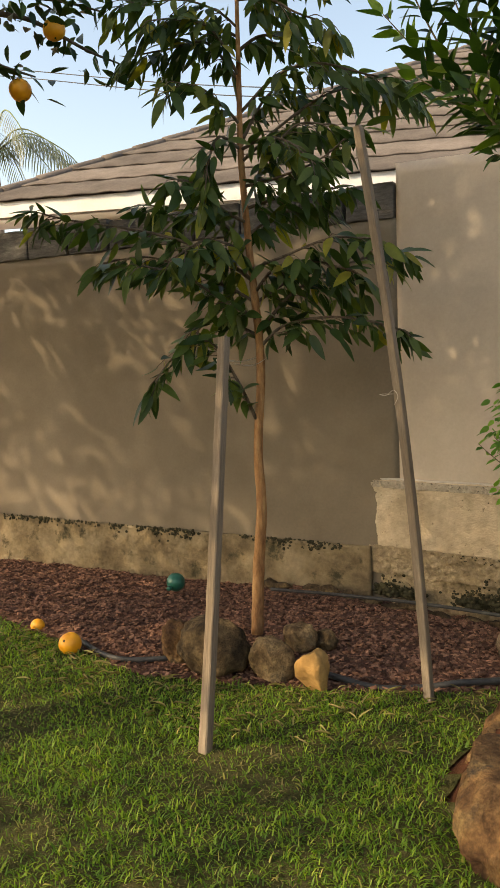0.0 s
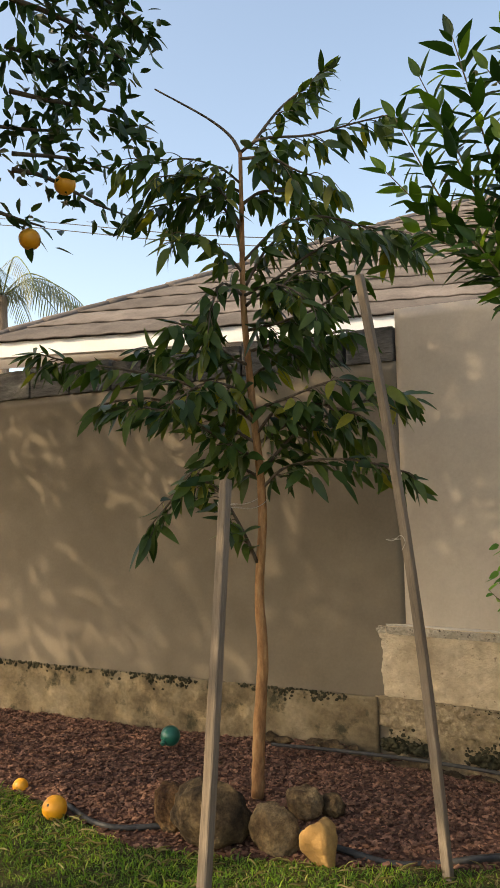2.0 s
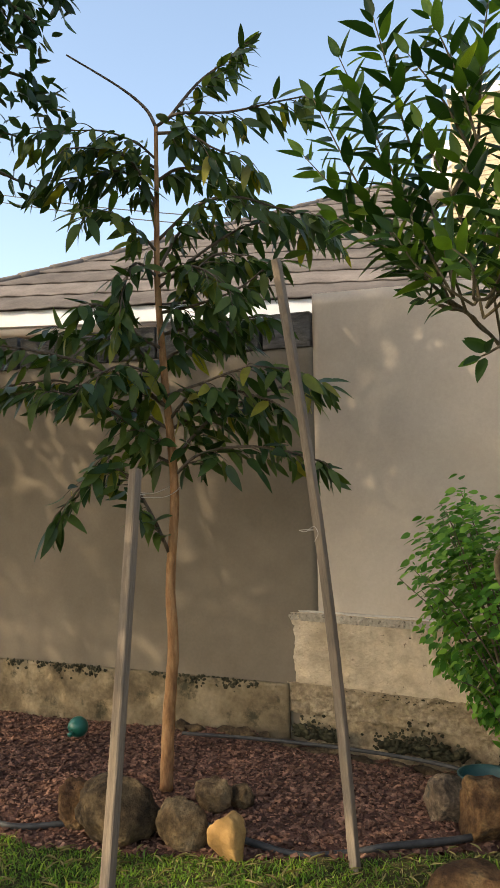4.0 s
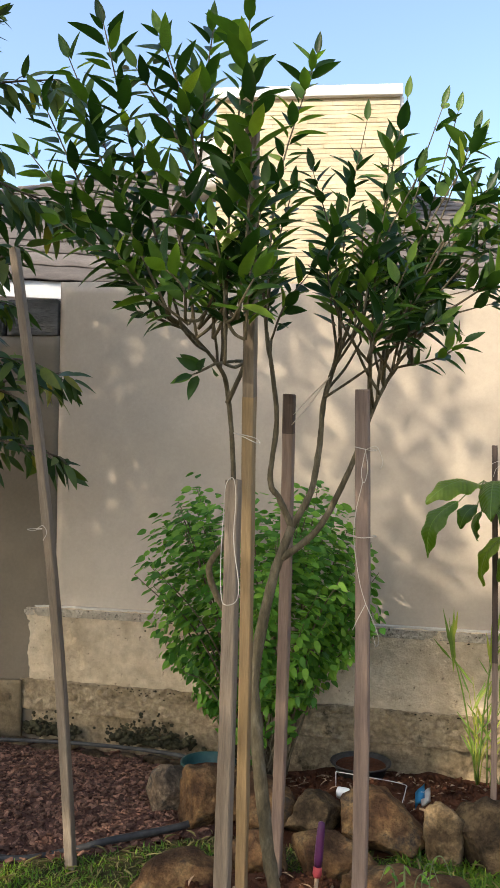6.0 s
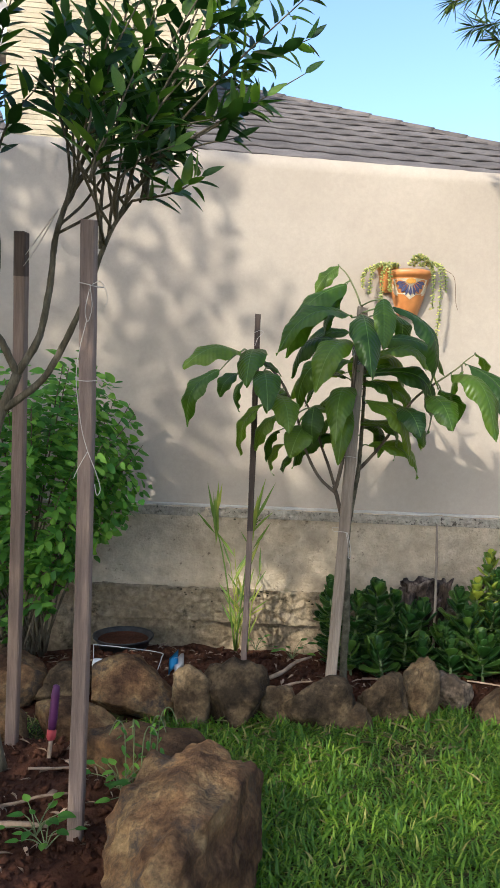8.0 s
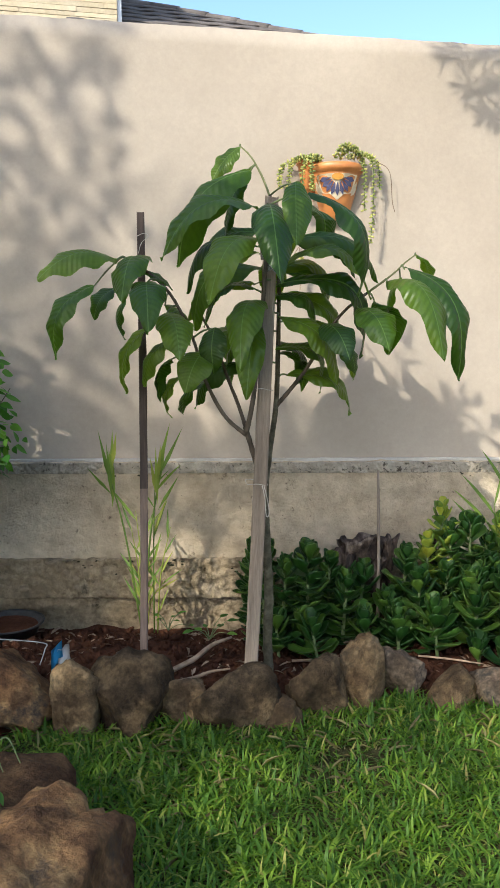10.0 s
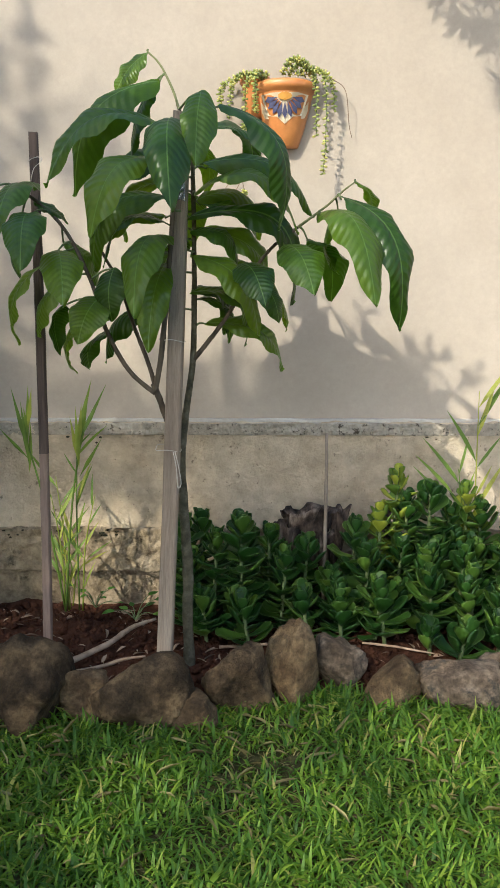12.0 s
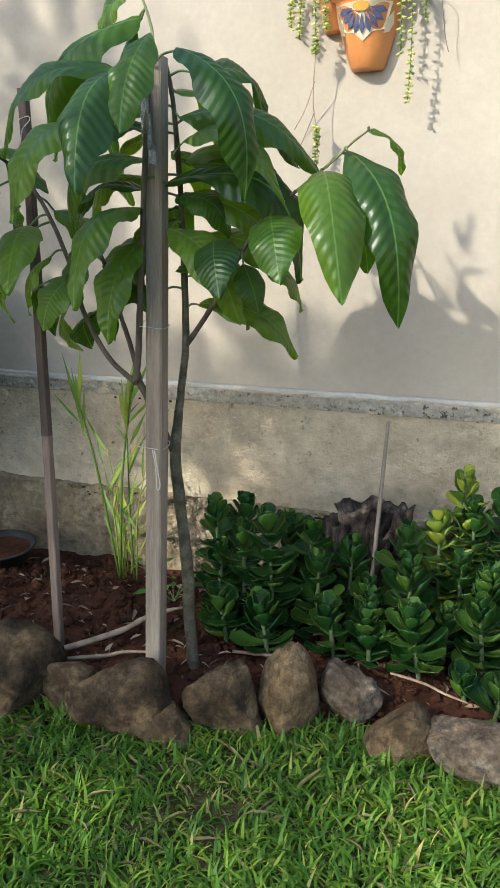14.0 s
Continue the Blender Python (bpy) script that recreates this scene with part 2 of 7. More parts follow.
STUMPWOOD = surface("dead_wood", [(0.4, (0.022, 0.015, 0.011)), (0.54, (0.10, 0.068, 0.050)), (0.68, (0.27, 0.21, 0.16))], 14.0, 0.95, 60, 0.5, 40, 1.0, 0.010, stretch=(2, 2, 0.8))
METALGREY = surface("grey_metal", [(0.3, (0.32, 0.31, 0.30)), (0.7, (0.45, 0.44, 0.42))], 20.0, 0.5)

LEAF_TREE = foliage("dark_tree_leaf", (0.018, 0.042, 0.011), (0.046, 0.084, 0.018), (0.105, 0.135, 0.026), 0.42, 0.3, (0.30, 0.26, 0.03))
LEAF_CITRUS = foliage("citrus_leaf", (0.0129, 0.035, 0.0101), (0.0331, 0.0782, 0.0147), (0.115, 0.193, 0.0258), 0.38, 0.38, (0.221, 0.294, 0.0368))
LEAF_ORANGE = foliage("orange_leaf", (0.012, 0.032, 0.014), (0.028, 0.062, 0.02), (0.06, 0.11, 0.03), 0.35, 0.2)
LEAF_BUSH = foliage("bush_leaf", (0.040, 0.125, 0.018), (0.092, 0.225, 0.030), (0.175, 0.33, 0.045), 0.45, 0.38)
LEAF_JADE = foliage("succulent_leaf", (0.014, 0.0476, 0.00748), (0.0318, 0.085, 0.0116), (0.0842, 0.153, 0.0177), 0.42, 0.20)
LEAF_JADE_RIM = foliage("succulent_leaf_rim", (0.05, 0.11, 0.03), (0.10, 0.17, 0.045), (0.17, 0.24, 0.06), 0.45, 0.2)
LEAF_JADE_YELLOW = foliage("yellow_succulent_leaf", (0.08, 0.16, 0.025), (0.17, 0.25, 0.03), (0.36, 0.38, 0.04), 0.4, 0.25)
LEAF_TRAIL = foliage("trailing_succulent_leaf", (0.254, 0.297, 0.11), (0.46, 0.474, 0.156), (0.689, 0.617, 0.23), 0.5, 0.28)


def ribbed_material():
    """Large leaf with a pale midrib and side veins; the leaf is one long and one wide in its own space."""
    m, nt, nd, ln, b = nodes_of("ribbed_leaf")
    tc, sp = nd.new("ShaderNodeTexCoord"), nd.new("ShaderNodeSeparateXYZ")
    ln.new(tc.outputs["Object"], sp.inputs[0])

    def calc(op, a, c=None):
        k = nd.new("ShaderNodeMath")
        k.operation = op
        for sock, v in zip(k.inputs, (a, c)):
            if v is None:
                continue
            if isinstance(v, (int, float)):
                sock.default_value = v
            else:
                ln.new(v, sock)
        return k.outputs[0]
    side = calc("ABSOLUTE", sp.outputs[1])
    wave = calc("SINE", calc("MULTIPLY", calc("SUBTRACT", calc("MULTIPLY", sp.outputs[0], 15.0), calc("MULTIPLY", side, 4.4)), 6.283))
    green = ramp(nt, vary(nt), [(0.0, (0.025, 0.060, 0.007)), (0.5, (0.058, 0.116, 0.010)), (1.0, (0.125, 0.190, 0.014))])
    grain = ramp(nt, tex(nt, 9, 6, 0.65), [(0.3, (0.75, 0.75, 0.75)), (0.7, (1.2, 1.2, 1.1))])
    c = mix(nt, green, grain, 0.7, "MULTIPLY")
    veins = ramp(nt, wave, [(0.86, (0, 0, 0)), (1.0, (0.04, 0.04, 0.04))])
    c = mix(nt, c, (0.12, 0.23, 0.06), veins)
    mid = ramp(nt, side, [(0.006, (0.5, 0.5, 0.5)), (0.018, (0, 0, 0))])
    c = mix(nt, c, (0.20, 0.32, 0.09), mid)
    ln.new(c, b.inputs["Base Color"])
    b.inputs["Roughness"].default_value, b.inputs["Specular IOR Level"].default_value = 0.34, 0.42
    bump(nt, b, wave, 0.2, 0.006)
    t = nd.new("ShaderNodeBsdfTranslucent")
    ln.new(mix(nt, c, (1.6, 1.8, 0.6), 1.0, "MULTIPLY"), t.inputs[0])
    mx = nd.new("ShaderNodeMixShader")
    mx.inputs[0].default_value = 0.4
    ln.new(b.outputs[0], mx.inputs[1])
    ln.new(t.outputs[0], mx.inputs[2])
    ln.new(mx.outputs[0], nd["Material Output"].inputs[0])
    return m


LEAF_RIBBED = ribbed_material()
LEAF_STALK = surface("leaf_stalk", [(0.3, (0.10, 0.14, 0.05)), (0.7, (0.17, 0.20, 0.08))], 40.0, 0.5)
GRASS = foliage("grass_blade", (0.0505, 0.118, 0.0147), (0.118, 0.219, 0.0229), (0.224, 0.321, 0.0331), 0.5, 0.4, (0.379, 0.316, 0.109))
DRYGRASS = foliage("dry_grass_blade", (0.12, 0.095, 0.04), (0.20, 0.165, 0.07), (0.28, 0.245, 0.10), 0.7, 0.25)
REED = foliage("reed_blade", (0.09, 0.15, 0.025), (0.18, 0.25, 0.035), (0.34, 0.33, 0.06), 0.5, 0.3)
PALMLEAF = foliage("palm_leaf", (0.10, 0.125, 0.10), (0.15, 0.18, 0.145), (0.21, 0.24, 0.19), 0.5, 0.2)


# ---- mesh helpers ----
def part(name, bm, material, parent=None, label="", smooth=True):
    me = bpy.data.meshes.new(name)
    bm.to_mesh(me)
    bm.free()
    me.materials.append(material)
    if smooth:
        me.shade_smooth()
    ob = new(name, me)
    ob.parent = parent
    if label:
        tagged(ob, label)
    return ob


def base(name, place, label, category, group="", kind=""):
    """An empty at a thing's foot, to parent its parts."""
    ob = new(name)
    ob.empty_display_size = 0.05
    ob.location = place
    return tagged(ob, label, category, group, kind)


def box(bm, lo, hi, m=Matrix.Identity(4), bevel=0.0, cuts=0):
    made = bmesh.ops.create_cube(bm, size=1.0)["verts"]
    lo, hi = Vector(lo), Vector(hi)
    for v in made:
        v.co = m @ Vector([lo[i] + (v.co[i] + 0.5) * (hi[i] - lo[i]) for i in range(3)])
    edges = list({e for v in made for e in v.link_edges})
    if cuts:
        made = [g for g in bmesh.ops.subdivide_edges(bm, edges=edges, cuts=cuts, use_grid_fill=True)["geom"]]
    if bevel:
        bmesh.ops.bevel(bm, geom=edges, offset=bevel, segments=2, affect="EDGES", profile=0.7)
    return bm


def smooth_line(points, steps=6):
    """Catmull-Rom through points (tuples of any length)."""
    p = [np.array(q, float) for q in points]
    p = [2 * p[0] - p[1]] + p + [2 * p[-1] - p[-2]]
    out = []
    for i in range(1, len(p) - 2):
        for k in range(steps):
            t = k / steps
            a, b, c, d = p[i - 1], p[i], p[i + 1], p[i + 2]
            out.append(0.5 * (2 * b + (c - a) * t + (2 * a - 5 * b + 4 * c - d) * t * t + (3 * b - a - 3 * c + d) * t ** 3))
    out.append(p[-2])
    return out


def tube(bm, points, sides=8, steps=6, wobble=0.0, seed=0):
    """A round limb through points (x, y, z, radius)."""
    line = smooth_line(points, steps)
    rng = random.Random(seed)
    rings, up = [], Vector((0.31, 0.87, 0.1))
    for i, q in enumerate(line):
        c = Vector(q[:3])
        d = Vector(line[min(i + 1, len(line) - 1)][:3]) - Vector(line[max(i - 1, 0)][:3])
        d.normalize()
        a = d.cross(up)
        if a.length < 0.05:
            a = d.cross(Vector((1, 0, 0)))
        a.normalize()
        b = d.cross(a)
        ring = []
        for k in range(sides):
            w = 2 * math.pi * k / sides
            r = max(q[3], 0.0006) * (1 + wobble * (rng.random() - 0.5))
            ring.append(bm.verts.new(c + a * (math.cos(w) * r) + b * (math.sin(w) * r)))
        rings.append(ring)
    for r0, r1 in zip(rings, rings[1:]):
        for k in range(sides):
            bm.faces.new((r0[k], r0[(k + 1) % sides], r1[(k + 1) % sides], r1[k]))
    bm.faces.new(list(reversed(rings[0])))
    bm.faces.new(rings[-1])
    return bm


def lathe(bm, profile, sides=24, m=Matrix.Identity(4), arc=2 * math.pi, start=0.0):
    """Turns a profile of (radius, z) about z."""
    closed = arc > 6.28
    n = sides if closed else sides + 1
    rings = [[bm.verts.new(m @ Vector((r * math.cos(start + arc * k / sides), r * math.sin(start + arc * k / sides), z))) for k in range(n)] for r, z in profile]
    for r0, r1 in zip(rings, rings[1:]):
        for k in range(sides):
            j = (k + 1) % n
            bm.faces.new((r0[k], r0[j], r1[j], r1[k]))
    return bm


def joined(name, shapes, matrices, material, parent=None, label="", kind="stuff", smooth=True):
    """Many small pieces in one mesh: shapes is a list of (verts, faces), matrices a list of (shape number, 4x4)."""
    vs, fs, n = [], [], 0
    for k, m in matrices:
        v, f = shapes[k]
        m = np.array(m)
        vs.append(v @ m[:3, :3].T + m[:3, 3])
        fs.append((f, n))
        n += len(v)
    me = bpy.data.meshes.new(name)
    if vs:
        faces = [tuple(i + o for i in q) for f, o in fs for q in f]
        me.from_pydata(np.concatenate(vs).tolist(), [], faces)
    me.materials.append(material)
    if smooth:
        me.shade_smooth()
    ob = new(name, me)
    ob.parent = parent
    return tagged(ob, label, "", "", kind)


def pieces(name, shapes, matrices, material, parent, limit=300, rest="foliage"):
    """Each piece an object of its own on shared meshes, up to the limit; what is past it is joined."""
    meshes = []
    for v, f in shapes:
        me = bpy.data.meshes.new(name)
        me.from_pydata(v.tolist(), [], f)
        me.materials.append(material)
        me.shade_smooth()
        meshes.append(me)
    for k, m in matrices[:limit]:
        ob = new(name, meshes[k])
        ob.parent = parent
        ob.matrix_local = m
    if len(matrices) > limit:
        joined(rest, shapes, matrices[limit:], material, parent)


def leaf_shape(length, width, fold=0.25, droop=0.3, tip=1.6, n=6, rib=0.0, curl=0.0, seed=0, across=1):
    """A leaf along +x from its stalk at the origin, upper side +z: folded at the midrib, drooping to a pointed tip."""
    rng = random.Random(seed)
    v, f = [], []
    rows = n + 1
    cols = 2 * across + 1
    sway = rng.uniform(-0.06, 0.06)
    for i in range(rows):
        t = i / n
        w = width * 0.5 * (math.sin(math.pi * min(1, t ** 0.8 * 1.0)) ** 0.8 if t < 1 else 0) * (1 - 0.15 * t) + (0.0008 if t in (0, 1) else 0)
        x = length * t * (1 - 0.12 * droop * t)
        z = -droop * length * 0.5 * t ** tip
        for j in range(-across, across + 1):
            s = j / across
            wave = rib * (math.sin(t * n * math.pi) if across > 1 else (1 if i % 2 else -1)) * (0.35 + abs(s)) * (1 if abs(s) > 0 else 0)
            v.append((x - abs(s) * w * 0.15, s * w + sway * length * t * t, z + abs(s) * w * fold - curl * w * s * s + wave))
    for i in range(n):
        for j in range(cols - 1):
            a = i * cols + j
            f.append((a, a + cols, a + cols + 1, a + 1))
    return np.array(v), f


def rock(name, place, size, material, label, seed, turn=0.0, facets=9, detail=4, group="", lean=(0, 0), sharp=0.28, category="rock", sink=0.12, block=0.18):
    """A field stone: a ball cut by some planes and roughened; size is its full width, depth and height, place its foot."""
    rng = random.Random(seed)
    bm = bmesh.new()
    bmesh.ops.create_icosphere(bm, subdivisions=detail, radius=1.0)
    planes = []
    for _ in range(facets):
        d = Vector((rng.gauss(0, 1), rng.gauss(0, 1), rng.gauss(0, 1))).normalized()
        planes.append((d, rng.uniform(1 - sharp * 1.6, 1 - sharp * 0.4)))
    off = Vector((seed * 3.1, seed * 1.7, 0))
    for v in bm.verts:
        c = v.co.copy()
        c *= max(abs(c.x), abs(c.y), abs(c.z)) ** -block
        for d, h in planes:
            k = c.dot(d) - h
            if k > 0:
                c -= d * (k * 0.9)
        c *= 1 + 0.13 * noise.noise(c * 1.6 + off) + 0.09 * noise.noise(c * 3.6 + off) + 0.06 * noise.noise(c * 8 + off) + 0.025 * noise.noise(c * 17 + off) + 0.014 * noise.noise(c * 30 + off)
        v.co = c
    lo = [min(v.co[i] for v in bm.verts) for i in range(3)]
    hi = [max(v.co[i] for v in bm.verts) for i in range(3)]
    for v in bm.verts:
        v.co = Vector([((v.co[i] - lo[i]) / (hi[i] - lo[i]) - (0.5 if i < 2 else sink)) * size[i] for i in range(3)])
    ob = part(name, bm, material)
    ob.matrix_world = pose(*place, lean[0], lean[1], turn)
    return tagged(ob, label, category, group)


# ---- ground, lawn, beds ----
RING = (-0.02, 2.72)                     # middle of the citrus bed
BEDLINE = [(-7.0, 3.05), (-3.25, 2.86), (-2.5, 2.74), (-2.0, 2.68), (-1.6, 2.83), (-1.25, 2.98), (-0.85, 3.22), (-0.5, 3.50), (0.0, 3.52), (0.55, 3.50), (0.9, 3.54), (1.3, 3.70), (1.7, 3.68), (2.6, 3.72), (7.0, 3.9)]


def bed_edge(x):
    for (x0, y0), (x1, y1) in zip(BEDLINE, BEDLINE[1:]):
        if x <= x1:
            return y0 + (y1 - y0) * (x - x0) / (x1 - x0)
    return BEDLINE[-1][1]


def step(a, b, x):
    t = min(1, max(0, (x - a) / (b - a)))
    return t * t * (3 - 2 * t)


def ring_distance(x, y):
    return math.hypot((x - RING[0]) / 0.55, (y - RING[1]) / 0.50)


def ground_z(x, y):
    d = y - bed_edge(x)
    z = 0.012 * noise.noise((x * 1.3, y * 1.3, 0.0))
    if -6 < x < 6 and y > -3:
        lift = 0.07 * step(-0.55, 0.1, x) - 0.05 * step(-1.6, -3.2, x) * step(0.4, 1.6, d)
        z += lift * step(0.0, 0.18, d) + 0.02 * step(0.05, 0.2, d) * noise.noise((x * 6, y * 6, 3.0)) + 0.012 * step(0.05, 0.2, d) * noise.noise((x * 17, y * 17, 3.0))
        z -= 0.085 * step(4.0, 4.36, y) * step(-2.3, -1.5, x)
        r = ring_distance(x, y)
        if r < 1.04:
            k = step(1.04, 0.74, r)
            z += k * (0.10 + 0.02 * noise.noise((x * 7, y * 7, 9.0)) + 0.012 * noise.noise((x * 19, y * 19, 9.0)))
    return z


def sheet(xs, ys, zfun, keep=None):
    bm = bmesh.new()
    grid = [[bm.verts.new((x, y, zfun(x, y))) for x in xs] for y in ys]
    for j in range(len(ys) - 1):
        for i in range(len(xs) - 1):
            if keep is None or keep((xs[i] + xs[i + 1]) / 2, (ys[j] + ys[j + 1]) / 2):
                bm.faces.new((grid[j][i], grid[j][i + 1], grid[j + 1][i + 1], grid[j + 1][i]))
    for v in [v for v in bm.verts if not v.link_faces]:
        bm.verts.remove(v)
    return bm


def spread(lo, hi, stepsize):
    n = max(1, round((hi - lo) / stepsize))
    return [lo + (hi - lo) * i / n for i in range(n + 1)]


far = [-900, -200, -60, -20, -9]
xs = far + spread(-6, 4, 0.05) + [6, 9, 20, 60, 200, 900]
ys = far + [-4, -2] + spread(-1, 1.5, 0.1)[:-1] + spread(1.5, 4.6, 0.04) + [5.5, 7, 12, 30, 100, 300, 900]
ground = part("ground", sheet(xs, ys, ground_z), SOIL)
tagged(ground, "dark red bare garden soil with crumbs and clods", "ground", kind="structure")


def on_lawn(x, y):
    return y < bed_edge(x) - 0.03 and ring_distance(x, y) > 1.05


def on_mulch(x, y):
    return x < -0.5 and bed_edge(x) - 0.02 < y < 4.5


lawn = part("lawn", sheet(spread(-8, 6.9, 0.07), spread(-5.0, 3.9, 0.07), lambda x, y: ground_z(x, y) + 0.012, lambda x, y: y < bed_edge(x) and ring_distance(x, y) > 1.0), TURF)
tagged(lawn, "coarse green lawn with some dry brown patches", "lawn", kind="structure")
mulch = part("mulch", sheet(spread(-6, -0.5, 0.06), spread(2.6, 4.5, 0.06), lambda x, y: ground_z(x, y) + 0.014, on_mulch), MULCHBASE)
tagged(mulch, "bed of reddish brown chipped mulch along the wall", "mulch", kind="structure")

# grass blades, denser where the lawn is near
rng = random.Random(5)
blade_shapes = []
for k in range(10):
    n, w, bend = 3, rng.uniform(0.0095, 0.0165), rng.uniform(0.3, 1.3)
    v, f = [], []
    for i in range(n + 1):
        t = i / n
        a = bend * t
        x, z = math.sin(a) * t, math.cos(a * 0.8) * t
        ww = w * (1 - t ** 2.2) + 0.0006
        v += [(x * 0.08, -ww / 2, z * 0.08), (x * 0.08, ww / 2, z * 0.08)]
    for i in range(n):
        f.append((2 * i, 2 * i + 1, 2 * i + 3, 2 * i + 2))
    blade_shapes.append((np.array(v), f))


def blades(count, xr, yr, size):
    out = []
    while len(out) < count:
        x, y = rng.uniform(*xr), rng.uniform(*yr)
        if not on_lawn(x, y):
            continue
        patch = noise.noise((x * 2.2, y * 2.2, 7.0)) + 0.5 * noise.noise((x * 7, y * 7, 2.0))
        if patch < -0.28 and rng.random() < 0.6:
            continue
        s = size * rng.uniform(0.5, 1.15) * (1 + 0.25 * patch)
        m = Matrix.Translation((x, y, ground_z(x, y) + 0.008)) @ Matrix.Rotation(rng.uniform(0, 6.28), 4, "Z") @ Matrix.Rotation(rng.uniform(-0.2, 0.75), 4, "Y") @ Matrix.Diagonal((s, s * rng.uniform(0.6, 1.05), s, 1))
        out.append((rng.randrange(10), m))
    return out


def edge_blades(count):
    """Longer blades standing against the stones along the bed."""
    out = []
    while len(out) < count:
        x = rng.uniform(0.2, 2.1)
        y = bed_edge(x) - abs(rng.gauss(0, 0.05)) + 0.02
        if noise.noise((x * 6, 2.0, 0)) + rng.uniform(-0.4, 0.4) < -0.1:
            continue
        s = rng.uniform(0.4, 0.85)
        out.append((rng.randrange(10), Matrix.Translation((x, y, ground_z(x, y) + 0.005)) @ Matrix.Rotation(rng.uniform(0, 6.28), 4, "Z") @ Matrix.Rotation(rng.uniform(-0.3, 0.6), 4, "Y") @ Matrix.Diagonal((s, s * 0.9, s, 1))))
    return out


joined("grass", blade_shapes, blades(35000, (0.3, 2.4), (2.1, 3.75), 0.66) + blades(50000, (-3.4, 0.5), (1.4, 3.5), 0.40) + edge_blades(1500), GRASS)
tagged(bpy.data.objects["grass"], "short broad-bladed green grass covering the lawn", "grass")

dry_blades = []
while len(dry_blades) < 10500:
    x, y = rng.uniform(-3.2, 2.3), rng.uniform(1.6, 3.7)
    if not on_lawn(x, y):
        continue
    patch = noise.noise((x * 2.2, y * 2.2, 7.0)) + 0.5 * noise.noise((x * 7, y * 7, 2.0))
    near_edge = bed_edge(x) - y
    if rng.random() > (0.75 if patch < -0.2 else 0.12) + (0.35 if near_edge < 0.25 and x < -0.3 else 0):
        continue
    z = 0.36 * rng.uniform(0.5, 1.1)
    dry_blades.append((rng.randrange(10), Matrix.Translation((x, y, ground_z(x, y) + 0.01)) @ Matrix.Rotation(rng.uniform(0, 6.28), 4, "Z") @ Matrix.Rotation(rng.uniform(0.2, 1.3), 4, "Y") @ Matrix.Diagonal((z, z * 0.8, z, 1))))
joined("withered_grass", blade_shapes, dry_blades, DRYGRASS)
tagged(bpy.data.objects["withered_grass"], "withered straw-yellow blades among the lawn", "grass")

# mulch chips
chip_shapes = []
for k in range(6):
    bm = bmesh.new()
    box(bm, (-0.5, -0.3, -0.14), (0.5, 0.3, 0.14))
    for v in bm.verts:
        v.co += Vector((rng.uniform(-0.12, 0.12), rng.uniform(-0.1, 0.1), rng.uniform(-0.05, 0.05)))
    chip_shapes.append((np.array([tuple(v.co) for v in bm.verts]), [tuple(v.index for v in q.verts) for q in bm.faces]))
    bm.free()
chips = []
while len(chips) < 21000:
    x, y = rng.uniform(-4.6, -0.52), rng.uniform(2.6, 4.42)
    if not on_mulch(x, y) or (y - bed_edge(x) < 0.12 and rng.random() < 0.5):
        continue
    s = rng.uniform(0.009, 0.027)
    chips.append((rng.randrange(6), Matrix.Translation((x, y, ground_z(x, y) + 0.018)) @ Euler((rng.uniform(-0.5, 0.5), rng.uniform(-0.5, 0.5), rng.uniform(0, 6.28))).to_matrix().to_4x4() @ Matrix.Diagonal((s, s, s, 1))))
joined("mulch_chips", chip_shapes, chips, CHIP, smooth=False)
tagged(bpy.data.objects["mulch_chips"], "loose reddish brown bark and stone chips", "mulch")

# soil crumbs in the two planted beds
crumbs = []
while len(crumbs) < 9000:
    x, y = rng.uniform(-0.7, 2.3), rng.uniform(2.1, 4.4)
    if (y < bed_edge(x) + 0.05 and ring_distance(x, y) > 0.95) or (x < -0.5 and y > 3.3):
        continue
    s = 0.005 + 0.022 * rng.random() ** 2.5 * (1.7 if rng.random() < 0.05 else 1)
    crumbs.append((rng.randrange(6), Matrix.Translation((x, y, ground_z(x, y) + s * 0.12)) @ Euler((rng.uniform(-1, 1), rng.uniform(-1, 1), rng.uniform(0, 6.28))).to_matrix().to_4x4() @ Matrix.Diagonal((s, s * 1.2, s * 1.6, 1))))
joined("soil_crumbs", chip_shapes, crumbs, SOIL)
tagged(bpy.data.objects["soil_crumbs"], "dark red soil clods and crumbs", "soil")

# ---- boundary wall ----
def wall_top(x):
    return 2.315 - 0.062 * x


WALLY, LEDGE = 4.46, 0.657


